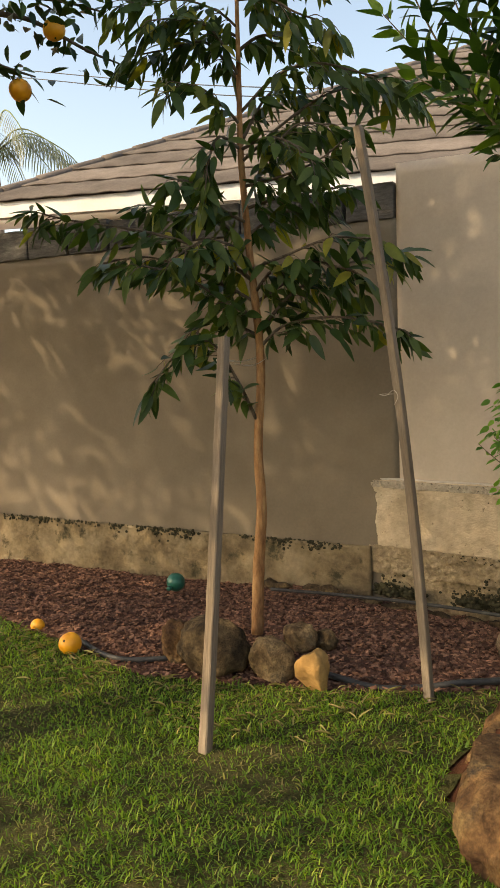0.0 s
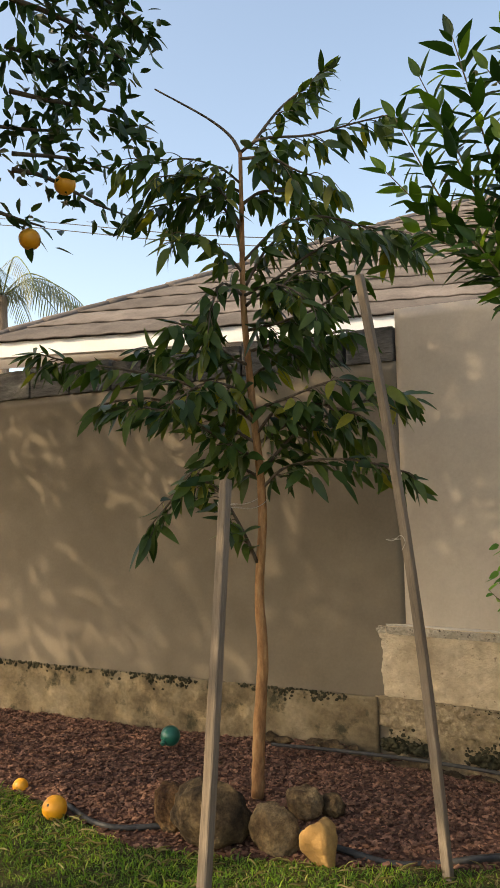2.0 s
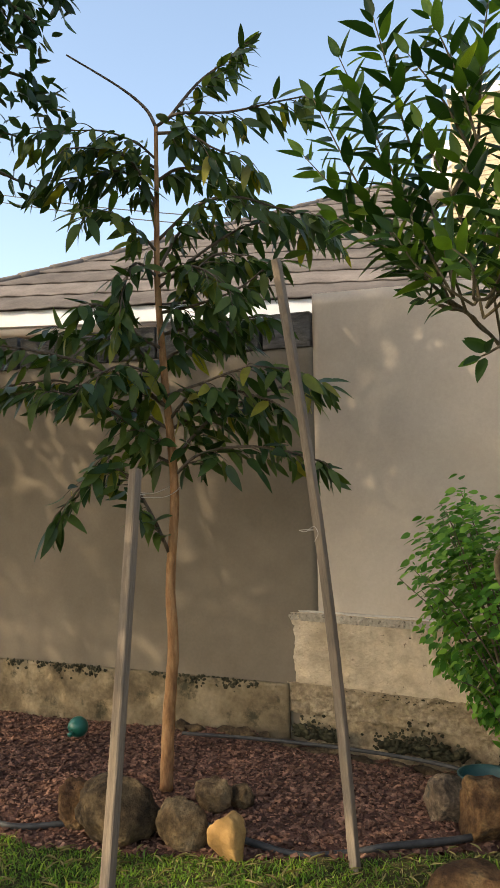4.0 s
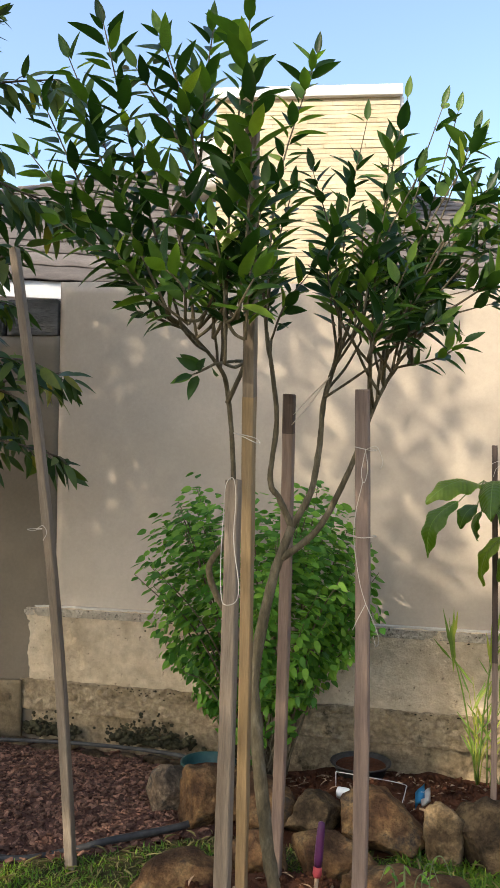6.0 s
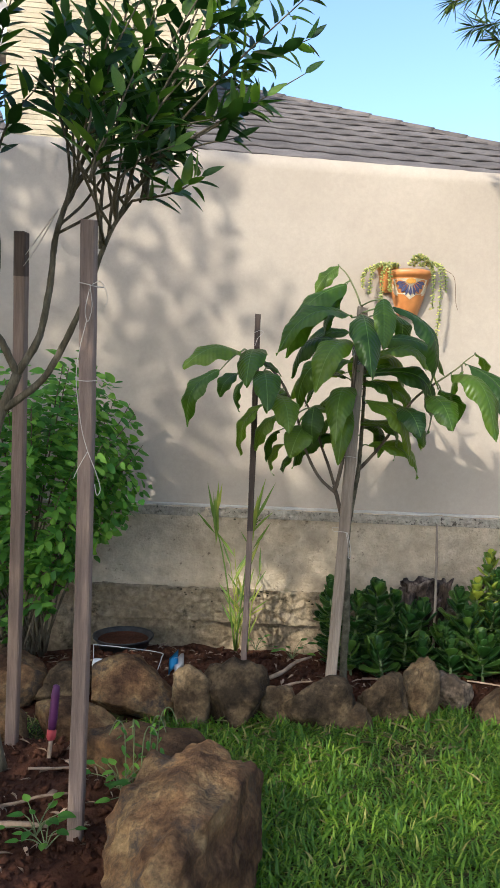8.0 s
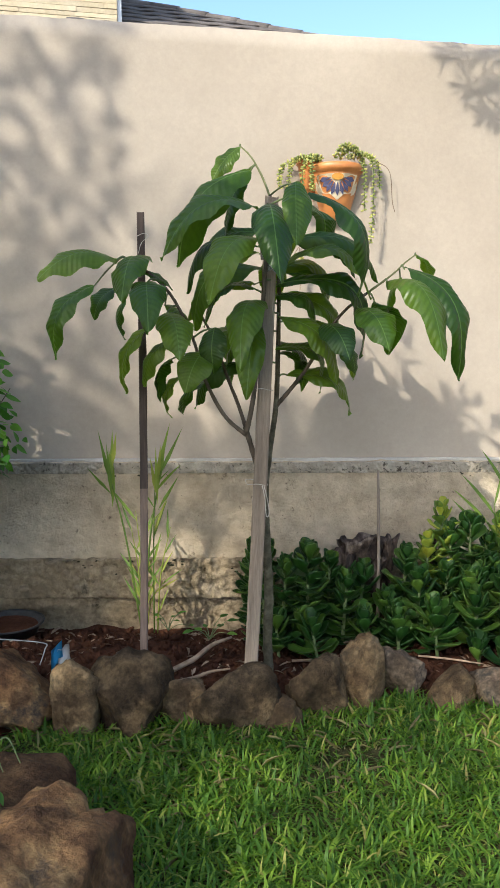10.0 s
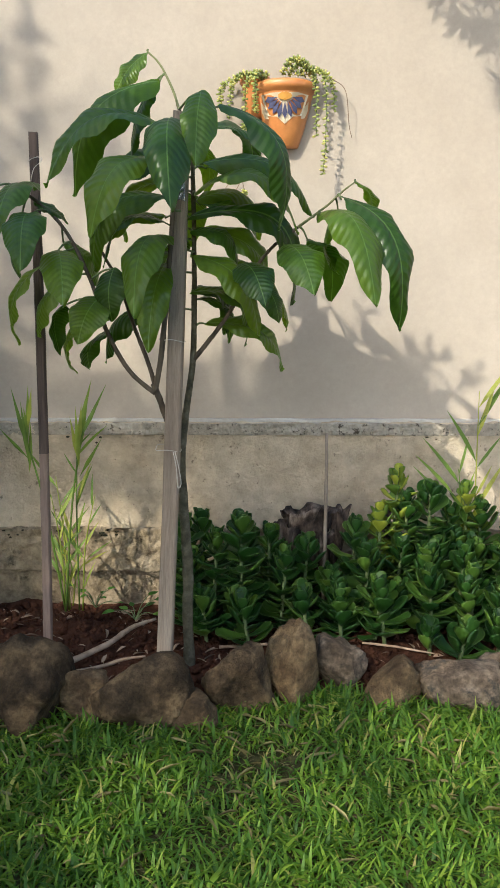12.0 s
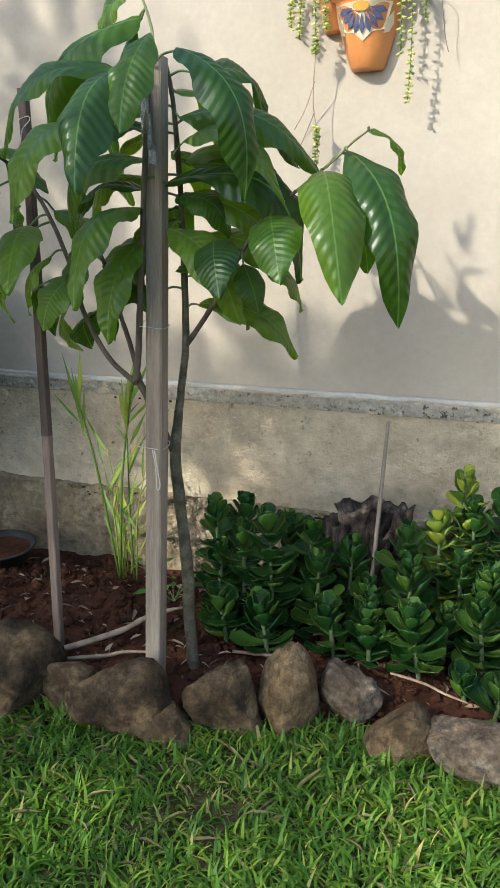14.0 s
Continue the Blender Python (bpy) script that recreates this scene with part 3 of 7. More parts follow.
def rough_slab(x0, x1, z0, z1, y, depth, nx, nz, amount, scale, top=None, seed=0, edge=0.0):
    """A wall face with a worn surface towards -y, and a back and top that close it."""
    bm = bmesh.new()
    front, back = [], []
    for j in range(nz + 1):
        fr, bk = [], []
        for i in range(nx + 1):
            x = x0 + (x1 - x0) * i / nx
            zt = top(x) if top else z1
            z = z0 + (zt - z0) * j / nz
            p = Vector((x * scale, z * scale, seed))
            o = amount * (noise.noise(p) + 0.5 * noise.noise(p * 2.7) + 0.3 * noise.noise(p * 6.1))
            rim = edge * (noise.noise((x * 9, seed, 0)) + 0.6 * noise.noise((x * 31, seed, 2))) if j == nz else 0
            fr.append(bm.verts.new((x, y - abs(o), z + rim)))
            bk.append(bm.verts.new((x, y + depth, z)))
        front.append(fr)
        back.append(bk)
    for j in range(nz):
        for i in range(nx):
            bm.faces.new((front[j][i], front[j][i + 1], front[j + 1][i + 1], front[j + 1][i]))
            bm.faces.new((back[j][i + 1], back[j][i], back[j + 1][i], back[j + 1][i + 1]))
    for i in range(nx):
        bm.faces.new((front[nz][i], front[nz][i + 1], back[nz][i + 1], back[nz][i]))
        bm.faces.new((front[0][i + 1], front[0][i], back[0][i], back[0][i + 1]))
    for i in (0, nx):
        for j in range(nz):
            q = (front[j][i], front[j + 1][i], back[j + 1][i], back[j][i])
            bm.faces.new(q if i == 0 else tuple(reversed(q)))
    return bm


bead = part("plaster_bead", rough_slab(-1.88, 7.0, LEDGE - 0.002, LEDGE + 0.010, WALLY - 0.022, 0.020, 620, 3, 0.010, 22.0, None, 9, 0.006), PALECEMENT)
tagged(bead, "pale cement bead where plaster meets plinth", "trim", kind="structure")
wall_right = part("wall_north", rough_slab(-1.72, 7.0, -0.2, 2.3, WALLY, 0.22, 240, 40, 0.0022, 3.0, wall_top, 1, 0.004), PLASTER)
tagged(wall_right, "tall beige plastered garden wall, smooth with faint stains", "wall", kind="structure")
plinth = part("plinth", rough_slab(-1.90, 7.0, 0.27, LEDGE, WALLY - 0.030, 0.027, 620, 40, 0.008, 9.0, None, 2, 0.011), CEMENT)
tagged(plinth, "stained grey-beige cement plinth with a pitted upper edge", "plinth", kind="structure")
edge_course = part("plinth", rough_slab(-1.90, 7.0, 0.612, LEDGE - 0.003, WALLY - 0.034, 0.030, 2600, 12, 0.009, 34.0, None, 12, 0.008), PITTED)
tagged(edge_course, "pitted crumbly upper edge of the cement plinth", "plinth", kind="structure")
foot = part("wall_footing", rough_slab(-1.9, 7.0, 0.118, 0.275, WALLY - 0.046, 0.044, 900, 30, 0.032, 9.0, None, 3, 0.016), FOUNDATION)
tagged(foot, "crumbling rough concrete footing stained brown by soil", "footing", kind="structure")
under = part("wall_footing", rough_slab(-1.9, 7.0, -0.25, 0.09, WALLY - 0.010, 0.008, 560, 20, 0.032, 7.0, lambda x: 0.114 + 0.008 * noise.noise((x * 4, 0, 0)), 6, 0.008), FOUNDATION)
tagged(under, "undercut lower footing course with soil stains", "footing", kind="structure")
# the lower wall bends towards the lawn
BEND = pose(-1.72, WALLY, 0, 0, 0, 12.5)
wall_left = part("wall_west", rough_slab(-6.0, -0.002, -0.3, 2.125, 0.0, 0.22, 160, 40, 0.003, 3.0, None, 4, 0.004), PLASTER_SHADED)
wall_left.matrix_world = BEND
tagged(wall_left, "lower beige plastered wall stretch, coloured darker for shade", "wall", kind="structure")
foot_left = part("wall_footing", rough_slab(-6.0, -0.17, -0.3, 0.27, -0.024, 0.022, 300, 30, 0.012, 6.0, lambda x: 0.262 - 0.022 * x, 5, 0.012), FOUNDATION_OLD)
foot_left.matrix_world = BEND
tagged(foot_left, "rough brown footing band with mossy chipped edge", "footing", kind="structure")

# dark moss and dirt lodged on the upper edges of footing and plinth
moss_rng = random.Random(77)
moss_shapes = []
for k in range(4):
    bm = bmesh.new()
    bmesh.ops.create_icosphere(bm, subdivisions=1, radius=1.0)
    for v in bm.verts:
        v.co *= 1 + 0.35 * noise.noise(v.co * 2.0 + Vector((k * 5.0, 0, 0)))
    moss_shapes.append((np.array([tuple(v.co) for v in bm.verts]), [tuple(v.index for v in f.verts) for f in bm.faces]))
    bm.free()
clumps = []
for k in range(1500):
    x = -moss_rng.uniform(0.05, 4.0)
    thick = noise.noise((x * 2.2, 0, 0)) + 0.6 * noise.noise((x * 9.0, 4.0, 0))
    if thick + moss_rng.uniform(-0.35, 0.35) < 0.05:
        continue
    drop = abs(moss_rng.gauss(0, 0.018 + 0.03 * max(0, thick)))
    p = BEND @ Vector((x, -0.024 - moss_rng.uniform(0, 0.006), 0.266 - 0.022 * x - drop))
    s = moss_rng.uniform(0.003, 0.012)
    clumps.append((moss_rng.randrange(4), Matrix.Translation(p) @ Matrix.Rotation(moss_rng.uniform(-0.6, 0.6), 4, "Y") @ Matrix.Diagonal((s * moss_rng.uniform(0.8, 1.8), s * 0.45, s, 1))))
for k in range(900):
    x = moss_rng.uniform(-1.9, 2.6)
    low = moss_rng.random() < 0.6
    thick = noise.noise((x * 1.3, 3.0, 0)) + 0.7 * noise.noise((x * 8, 7.0, 0))
    if thick + moss_rng.uniform(-0.3, 0.3) < 0.25:
        continue
    s = moss_rng.uniform(0.0012, 0.0045)
    p = Vector((x, WALLY - (0.056 if low else 0.0335), (0.272 if low else LEDGE - 0.004) - abs(moss_rng.gauss(0, 0.022 if low else 0.04))))
    clumps.append((moss_rng.randrange(4), Matrix.Translation(p) @ Matrix.Diagonal((s * moss_rng.uniform(1, 2.4), s * 0.5, s, 1))))
for k in range(750):
    x = moss_rng.uniform(-1.85, -0.62)
    thick = noise.noise((x * 3.1, 6.0, 0)) + 0.7 * noise.noise((x * 11, 2.0, 0))
    rise = abs(moss_rng.gauss(0, 0.035 + 0.06 * max(0, thick)))
    if thick + moss_rng.uniform(-0.3, 0.3) < -0.25 or rise > 0.2:
        continue
    s = moss_rng.uniform(0.004, 0.015) * (1.3 if rise < 0.05 else 0.7)
    p = Vector((x, WALLY - 0.062 - 0.035 * moss_rng.random(), 0.005 + rise))
    clumps.append((moss_rng.randrange(4), Matrix.Translation(p) @ Matrix.Rotation(moss_rng.uniform(-0.6, 0.6), 4, "Y") @ Matrix.Diagonal((s * moss_rng.uniform(0.8, 1.8), s * 0.6, s, 1))))
joined("moss", moss_shapes, clumps, MOSS)
tagged(bpy.data.objects["moss"], "dark moss and dirt crusted along the footing edges", "moss", kind="stuff")

# unseen plain wall added beside the lawn to close the garden and bounce sunlight
bounce_wall = part("bounce_wall_east", rough_slab(-11.0, 1.0, -0.3, 2.2, 0.0, 0.22, 60, 20, 0.004, 3.0, None, 9, 0.004), PLASTER)
bounce_wall.matrix_world = pose(7.2, 4.46, 0, 0, 0, 90)
tagged(bounce_wall, "unseen plain beige side wall added to bounce sunlight", "wall", kind="structure")

# dark rough blocks on top of the lower wall, each its own
blocks = base("block_course", (0, 0, 0), "course of dark rough stone blocks on the low wall", "wall", kind="structure")
blocks.matrix_world = BEND
x = -0.012
k = 0
while x > -5.6:
    w = rng.uniform(0.25, 0.36)
    bm = bmesh.new()
    box(bm, (x - w + 0.01, -0.005, 2.127), (x, 0.19, 2.127 + rng.uniform(0.185, 0.215)), bevel=0.012)
    bmesh.ops.subdivide_edges(bm, edges=bm.edges[:], cuts=2, use_grid_fill=True)
    for v in bm.verts:
        v.co.y -= 0.02 * abs(noise.noise((v.co.x * 5, v.co.z * 26, k)))
        v.co.z += 0.006 * noise.noise((v.co.x * 9, v.co.y * 9, k))
    part("block", bm, DARKBLOCK, blocks)
    x -= w + rng.uniform(0.002, 0.012)
    k += 1

# ---- the house beyond the wall ----
house = base("house", (0, 0, 0), "single-storey house with brown tiled hip roof and white fascia", "house")
EAVE = 3.05


def roof_wing(place, left, right, ridge, slope, hip_left, hip_right):
    """A wing of the house: wall, fascia, soffit and one tiled slope from the eave to the ridge; x runs along the eave."""
    def span(y):
        y = max(0.0, y)
        return left + (y if hip_left else 0), right - (y * 1.146 if hip_right else 0)

    def held(name, bm, material, label=""):
        ob = part(name, bm, material, house, label)
        ob.matrix_world = place
    bm = bmesh.new()
    box(bm, (left + 0.4, 0.45, -0.2), (right - 0.4, 2 * ridge - 0.4, 3.0))
    held("wall", bm, PLASTER)
    bm = bmesh.new()
    box(bm, (left, -0.03, 2.885), (right, 0.0, 3.035), bevel=0.004)
    held("fascia", bm, WHITEPAINT, "white painted fascia board")
    bm = bmesh.new()
    box(bm, (left, 0.005, 2.87), (right, 0.445, 2.90))
    held("soffit", bm, WHITEPAINT)
    courses = 13
    for k in range(courses):
        y0, y1 = ridge * k / courses - 0.06, ridge * (k + 1) / courses
        bm = bmesh.new()
        rows = []
        for y, lift, wavy in ((y0 + 0.075, -0.03, 0), (y0 + 0.07, 0.014, 0), (y0, 0.020, 1), (y0, 0.040, 1), (y1 + 0.06, 0.010, 1)):
            l, r = span(y)
            row = []
            for i in range(211):
                px = l + (r - l) * i / 210
                wave = 0.005 * math.cos(px / 0.30 * 2 * math.pi) * wavy
                row.append(bm.verts.new((px, y, EAVE + y * slope + lift + wave)))
            rows.append(row)
        for r0, r1 in zip(rows, rows[1:]):
            for i in range(210):
                bm.faces.new((r0[i], r0[i + 1], r1[i + 1], r1[i]))
        held("tile_course", bm, ROOFTILE)
    top = EAVE + ridge * slope
    l, r = span(ridge)
    caps = [("ridge_cap", (l, ridge, top), (r, ridge, top))]
    if hip_left:
        caps.append(("hip_cap", (left, 0, EAVE), (l, ridge, top)))
    if hip_right:
        caps.append(("hip_cap", (right, 0, EAVE), (r, ridge, top)))
    for name, a, b in caps:
        count = max(3, round((Vector(a) - Vector(b)).length / 0.4))
        for q in range(count):
            bm = bmesh.new()
            p0, p1 = Vector(a).lerp(Vector(b), q / count), Vector(a).lerp(Vector(b), (q + 1.12) / count)
            tube(bm, [(*p0, 0.064), (*p0.lerp(p1, 0.5), 0.058), (*p1, 0.050)], 10, 2)
            held(name, bm, ROOFTILE)
    bm = bmesh.new()
    v = [bm.verts.new(p) for p in ((left, 0, EAVE - 0.02), (l, ridge, top - 0.03), (r, ridge, top - 0.03), (right, 0, EAVE - 0.02), (right, 2 * ridge, EAVE - 0.02), (left, 2 * ridge, EAVE - 0.02))]
    bm.faces.new((v[0], v[1], v[5]))
    bm.faces.new((v[1], v[2], v[4], v[5]))
    bm.faces.new((v[2], v[3], v[4]))
    held("roof_back", bm, ROOFTILE)


roof_wing(pose(-3.5, 6.62, 0, 0, 0, 26), -3.6, 2.0, 5.2, 0.56, True, False)
roof_wing(pose(-3.35, 6.5, 0, 0, 0, 15.5), 3.20, 9.0, 4.1, 0.50, False, True)

# stone-clad tower of the house
tower = base("tower", (0, 0, 0), "square tower clad in thin pale yellow stone strips with white coping", "tower")
tower.matrix_world = pose(-2.42, 9.20, 0, 0, 0, 12)
TW, TD, TT = 2.07, 1.85, 5.64
bm = bmesh.new()
box(bm, (0, 0.02, 0), (TW, TD, TT))
part("core", bm, STONECLAD, tower)
z = 3.0
while z < TT - 0.1:
    h = rng.uniform(0.042, 0.056)
    x = 0
    while x < TW - 0.01:
        w = min(rng.uniform(0.35, 0.85), TW - x)
        if TW - x - w < 0.1:
            w = TW - x
        o = rng.uniform(0.0, 0.010)
        bm = bmesh.new()
        box(bm, (x, -0.005 - o, z), (x + w - 0.003, 0.03, z + h - 0.005))
        part("stone", bm, STONECLAD, tower, smooth=False)
        x += w
    z += h
bm = bmesh.new()
box(bm, (-0.03, -0.045, TT), (TW + 0.03, TD, TT + 0.12), bevel=0.008)
part("coping", bm, WHITEPAINT, tower, "white painted coping")
bm = bmesh.new()
box(bm, (TW + 0.005, 0.03, 2.5), (TW + 0.045, 0.11, TT), bevel=0.005)
part("downpipe", bm, WHITEPAINT, tower)
# air conditioner on a bracket at the tower's side
aircon = base("air_conditioner", (0, 0, 0), "white outdoor air conditioner unit beside the tower", "air conditioner")
aircon.matrix_world = pose(-2.75, 9.35, 4.78, 0, 0, 12) @ Matrix.Diagonal((1.43, 1.43, 1.43, 1))
bm = bmesh.new()
box(bm, (0.03, 0, 0), (0.215, 0.35, 0.36), bevel=0.012)
casing = part("casing", bm, WHITEPLASTIC, aircon)
bm = bmesh.new()
lathe(bm, [(0.01, 0.0), (0.07, 0.0), (0.078, 0.012), (0.082, 0.012)], 20, pose(0.122, -0.004, 0.2, 90))
part("grille", bm, METALGREY, casing)
bm = bmesh.new()
box(bm, (-0.04, 0.0, -0.06), (0.23, 0.34, -0.004))
part("bracket", bm, METALGREY, aircon)


# ---- stakes ----
def stake(foot, top, width, material, label, seed, depth=None, group="plant stakes", split=0.985, upper=None, bow=0.0):
    """A square timber stake: the post and, above the split, its weathered top piece."""
    a, b = Vector(foot), Vector(top)
    d = b - a
    L = d.length
    r = random.Random(seed)
    w, q = width / 2, (depth or width) / 2
    thing = base("stake", a, label, "stake", group)
    thing.matrix_world = Matrix.Translation(a) @ Vector((0, 0, 1)).rotation_difference(d).to_matrix().to_4x4()
    bow = bow or r.uniform(0.003, 0.008)
    for name, t0, t1, mat in (("post", 0, split, material), ("top_piece", split, 1, upper or material)):
        bm = bmesh.new()
        n = 14 if t1 - t0 > 0.1 else 1
        rings = []
        for i in range(n + 1):
            t = t0 + (t1 - t0) * i / n
            taper = 1 - 0.05 * t
            c = Vector((bow * math.sin(t * math.pi), 0, L * t))
            e = 0.2 * w
            pts = [(-w + e, -q), (w - e, -q), (w, -q + e), (w, q - e), (w - e, q), (-w + e, q), (-w, q - e), (-w, -q + e)]
            rings.append([bm.verts.new(c + Vector((x * taper + r.uniform(-0.0007, 0.0007), y * taper + r.uniform(-0.0007, 0.0007), r.uniform(-0.004, 0.004) if t == 1 else 0))) for x, y in pts])
        for r0, r1 in zip(rings, rings[1:]):
            for k in range(8):
                bm.faces.new((r0[k], r0[(k + 1) % 8], r1[(k + 1) % 8], r1[k]))
        bm.faces.new(list(reversed(rings[0])))
        bm.faces.new(rings[-1])
        part(name, bm, mat, thing, smooth=False)
    return thing

# ---- stakes in their places ----
stake((-1.282, 2.246, -0.05), (-1.47, 2.64, 1.41), 0.037, TIMBERWORNSHADED, "weathered grey-brown square timber stake tied to the young tree", 1)
stake((-0.875, 3.09, -0.05), (-1.155, 3.10, 2.20), 0.033, TIMBERWORNSHADED, "long bent weathered timber stake leaning towards the young tree", 2, bow=0.035)
stake((-0.04, 2.12, -0.05), (-0.041, 2.24, 1.37), 0.033, TIMBERWORNSHADED, "grey weathered timber stake standing in the citrus bed", 3)
stake((-0.15, 2.69, 0.0), (0.033, 2.11, 2.17), 0.029, TIMBERYELLOW, "tall yellowish timber stake leaning in the citrus bed", 4, split=0.72, upper=TIMBERWORNSHADED)
stake((-0.15, 3.08, 0.0), (-0.055, 2.84, 1.62), 0.035, TIMBERDARK, "brown timber stake standing behind the citrus trunk", 5, split=0.93, upper=TIMBERBLACK)
stake((0.192, 2.565, 0.0), (0.204, 2.55, 1.60), 0.036, TIMBERDARK, "dark brown timber stake with white string knotted on it", 6)
stake((0.53, 3.72, 0.0), (0.541, 3.78, 1.50), 0.022, TIMBERDARK, "thin dark timber stake in the planted bed", 7, split=0.45, upper=TIMBERBLACK)
stake((0.857, 3.66, 0.0), (0.93, 3.70, 1.53), 0.041, TIMBER, "pale timber stake supporting the large-leaved sapling", 8)

# ---- rocks ----
rock("rock", (0.36, 3.52, 0.00), (0.15, 0.12, 0.25), ROCKGREY, "squarish grey field stone edging the bed", 1, group="border rocks", block=0.34)
rock("rock", (0.52, 3.54, 0.00), (0.25, 0.21, 0.28), ROCKDARK, "large round dark field stone edging the bed", 2, group="border rocks")
rock("rock", (0.67, 3.57, 0.00), (0.13, 0.11, 0.17), ROCKGREY, "pale pinkish squared stone edging the bed", 3, group="border rocks", block=0.34)
rock("rock", (0.82, 3.545, -0.005), (0.27, 0.19, 0.225), ROCKDARK, "broad dark rounded stone edging the bed", 4, group="border rocks")
rock("rock", (0.955, 3.545, -0.01), (0.13, 0.09, 0.12), ROCKDARK, "small brown wedge stone edging the bed", 5, group="border rocks")
rock("rock", (1.065, 3.64, -0.008), (0.20, 0.17, 0.23), ROCKDARK, "dark grey pitted stone edging the bed", 6, group="border rocks")
rock("rock", (1.205, 3.69, -0.012), (0.155, 0.14, 0.28), ROCKGREY, "tall rounded brown-grey stone edging the bed", 7, group="border rocks")
rock("rock", (1.345, 3.77, -0.01), (0.16, 0.13, 0.19), ROCK, "brown blocky stone edging the bed", 8, group="border rocks", block=0.34)
rock("rock", (1.48, 3.69, -0.006), (0.17, 0.15, 0.155), ROCKGREY, "round pinkish stone edging the bed", 9, group="border rocks")
rock("rock", (1.66, 3.70, -0.006), (0.24, 0.20, 0.15), ROCK, "flat brown stone edging the bed", 10, group="border rocks")
rock("rock", (1.77, 3.72, 0.00), (0.19, 0.16, 0.16), ROCK, "brown stone edging the bed", 11, group="border rocks")
rock("rock", (0.14, 3.59, 0.00), (0.32, 0.29, 0.24), ROCKRUST, "big rounded rusty brown stone edging the bed", 12, group="border rocks")
rock("rock", (-0.13, 3.63, 0.00), (0.22, 0.20, 0.18), ROCKDARK, "dark brown stone edging the bed", 13, group="border rocks")
rock("rock", (-0.35, 3.64, 0.00), (0.30, 0.26, 0.22), ROCKRUST, "brown rounded stone edging the bed", 14, group="border rocks")
rock("rock", (-0.74, 3.65, 0.00), (0.20, 0.18, 0.22), ROCK, "brown angular stone where the mulch ends", 15, group="border rocks", block=0.34)
rock("rock", (-0.56, 3.57, 0.00), (0.24, 0.20, 0.27), ROCKRUST, "rusty brown angular stone where the mulch ends", 16, group="border rocks", block=0.34)
rock("rock", (-0.42, 3.71, 0.00), (0.36, 0.30, 0.19), ROCKRUST, "rounded brown stone below the green bush", 17, group="border rocks")
rock("rock", (-1.99, 2.87, 0.00), (0.16, 0.12, 0.23), ROCKRUST, "reddish brown leaning stone at the tree foot", 18, group="stones at the tree foot", sharp=0.14, facets=6)
rock("rock", (-1.78, 2.87, 0.00), (0.33, 0.25, 0.28), ROCKDARK, "large dark mossy boulder at the tree foot", 19, group="stones at the tree foot", sharp=0.14, facets=6)
rock("rock", (-1.52, 2.95, 0.00), (0.20, 0.15, 0.21), ROCKGREY, "smooth egg-shaped grey stone at the tree foot", 20, group="stones at the tree foot", sharp=0.14, facets=6)
rock("rock", (-1.32, 2.95, 0.00), (0.14, 0.11, 0.20), ROCKYELLOW, "sunlit yellow squared stone at the tree foot", 21, group="stones at the tree foot", block=0.34)
rock("rock", (-1.59, 3.26, 0.03), (0.17, 0.13, 0.14), ROCKGREY, "small grey stone at the tree foot", 22, group="stones at the tree foot", sharp=0.14, facets=6)
rock("rock", (-1.51, 3.34, 0.03), (0.12, 0.09, 0.10), ROCKDARK, "small dark stone at the tree foot", 23, group="stones at the tree foot", sharp=0.14, facets=6)
RINGROCKS = "rocks round the citrus bed"
rock("rock", (-0.28, 2.39, 0.0), (0.32, 0.62, 0.23), ROCKRUST, "large reddish brown boulder edging the citrus bed", 31, turn=16, group=RINGROCKS)
rock("rock", (-0.47, 2.76, 0.0), (0.20, 0.26, 0.12), ROCKRUST, "low brown stone edging the citrus bed", 32, turn=10, group=RINGROCKS)
rock("rock", (-0.46, 2.98, 0.0), (0.26, 0.34, 0.19), ROCKRUST, "low rusty stone edging the citrus bed", 33, turn=-30, group=RINGROCKS)
rock("rock", (-0.26, 3.22, 0.0), (0.26, 0.16, 0.19), ROCKRUST, "flat rusty stone edging the citrus bed", 34, turn=-8, group=RINGROCKS)
rock("rock", (0.01, 3.27, 0.0), (0.30, 0.18, 0.20), ROCKRUST, "pale rusty stone edging the citrus bed", 35, turn=5, group=RINGROCKS)
rock("rock", (0.29, 2.97, 0.0), (0.44, 0.27, 0.25), ROCKRUST, "wide low brown stone edging the citrus bed", 36, turn=-20, group=RINGROCKS, block=0.3)
rock("rock", (0.445, 2.46, 0.0), (0.37, 0.70, 0.385), ROCKRUST, "great brown boulder with a cracked yellowish flank", 37, turn=-10, detail=5, sharp=0.24, facets=9, group=RINGROCKS, block=0.30)
rock("rock", (0.20, 2.16, 0.0), (0.34, 0.28, 0.18), ROCKGREY, "grey-brown stone edging the citrus bed", 38, turn=25, group=RINGROCKS)

# ---- foliage builders ----
rng = random.Random(11)


def turned(place, direction, facing, scale=(1, 1, 1)):
    """A pose with +x along direction and +z towards facing."""
    x = Vector(direction).normalized()
    z = Vector(facing)
    z = z - x * z.dot(x)
    if z.length < 0.05:
        z = x.orthogonal()
    z.normalize()
    y = z.cross(x)
    return Matrix.Translation(place) @ Matrix((x, y, z)).transposed().to_4x4() @ Matrix.Diagonal((*scale, 1))


def near(v, amount):
    return Vector(v) + Vector((rng.gauss(0, amount), rng.gauss(0, amount), rng.gauss(0, amount)))


def point_on(line, t):
    i = min(int(t * (len(line) - 1)), len(line) - 2)
    k = t * (len(line) - 1) - i
    a, b = np.array(line[i]), np.array(line[i + 1])
    return Vector((a + (b - a) * k)[:3]), Vector((b - a)[:3]).normalized()


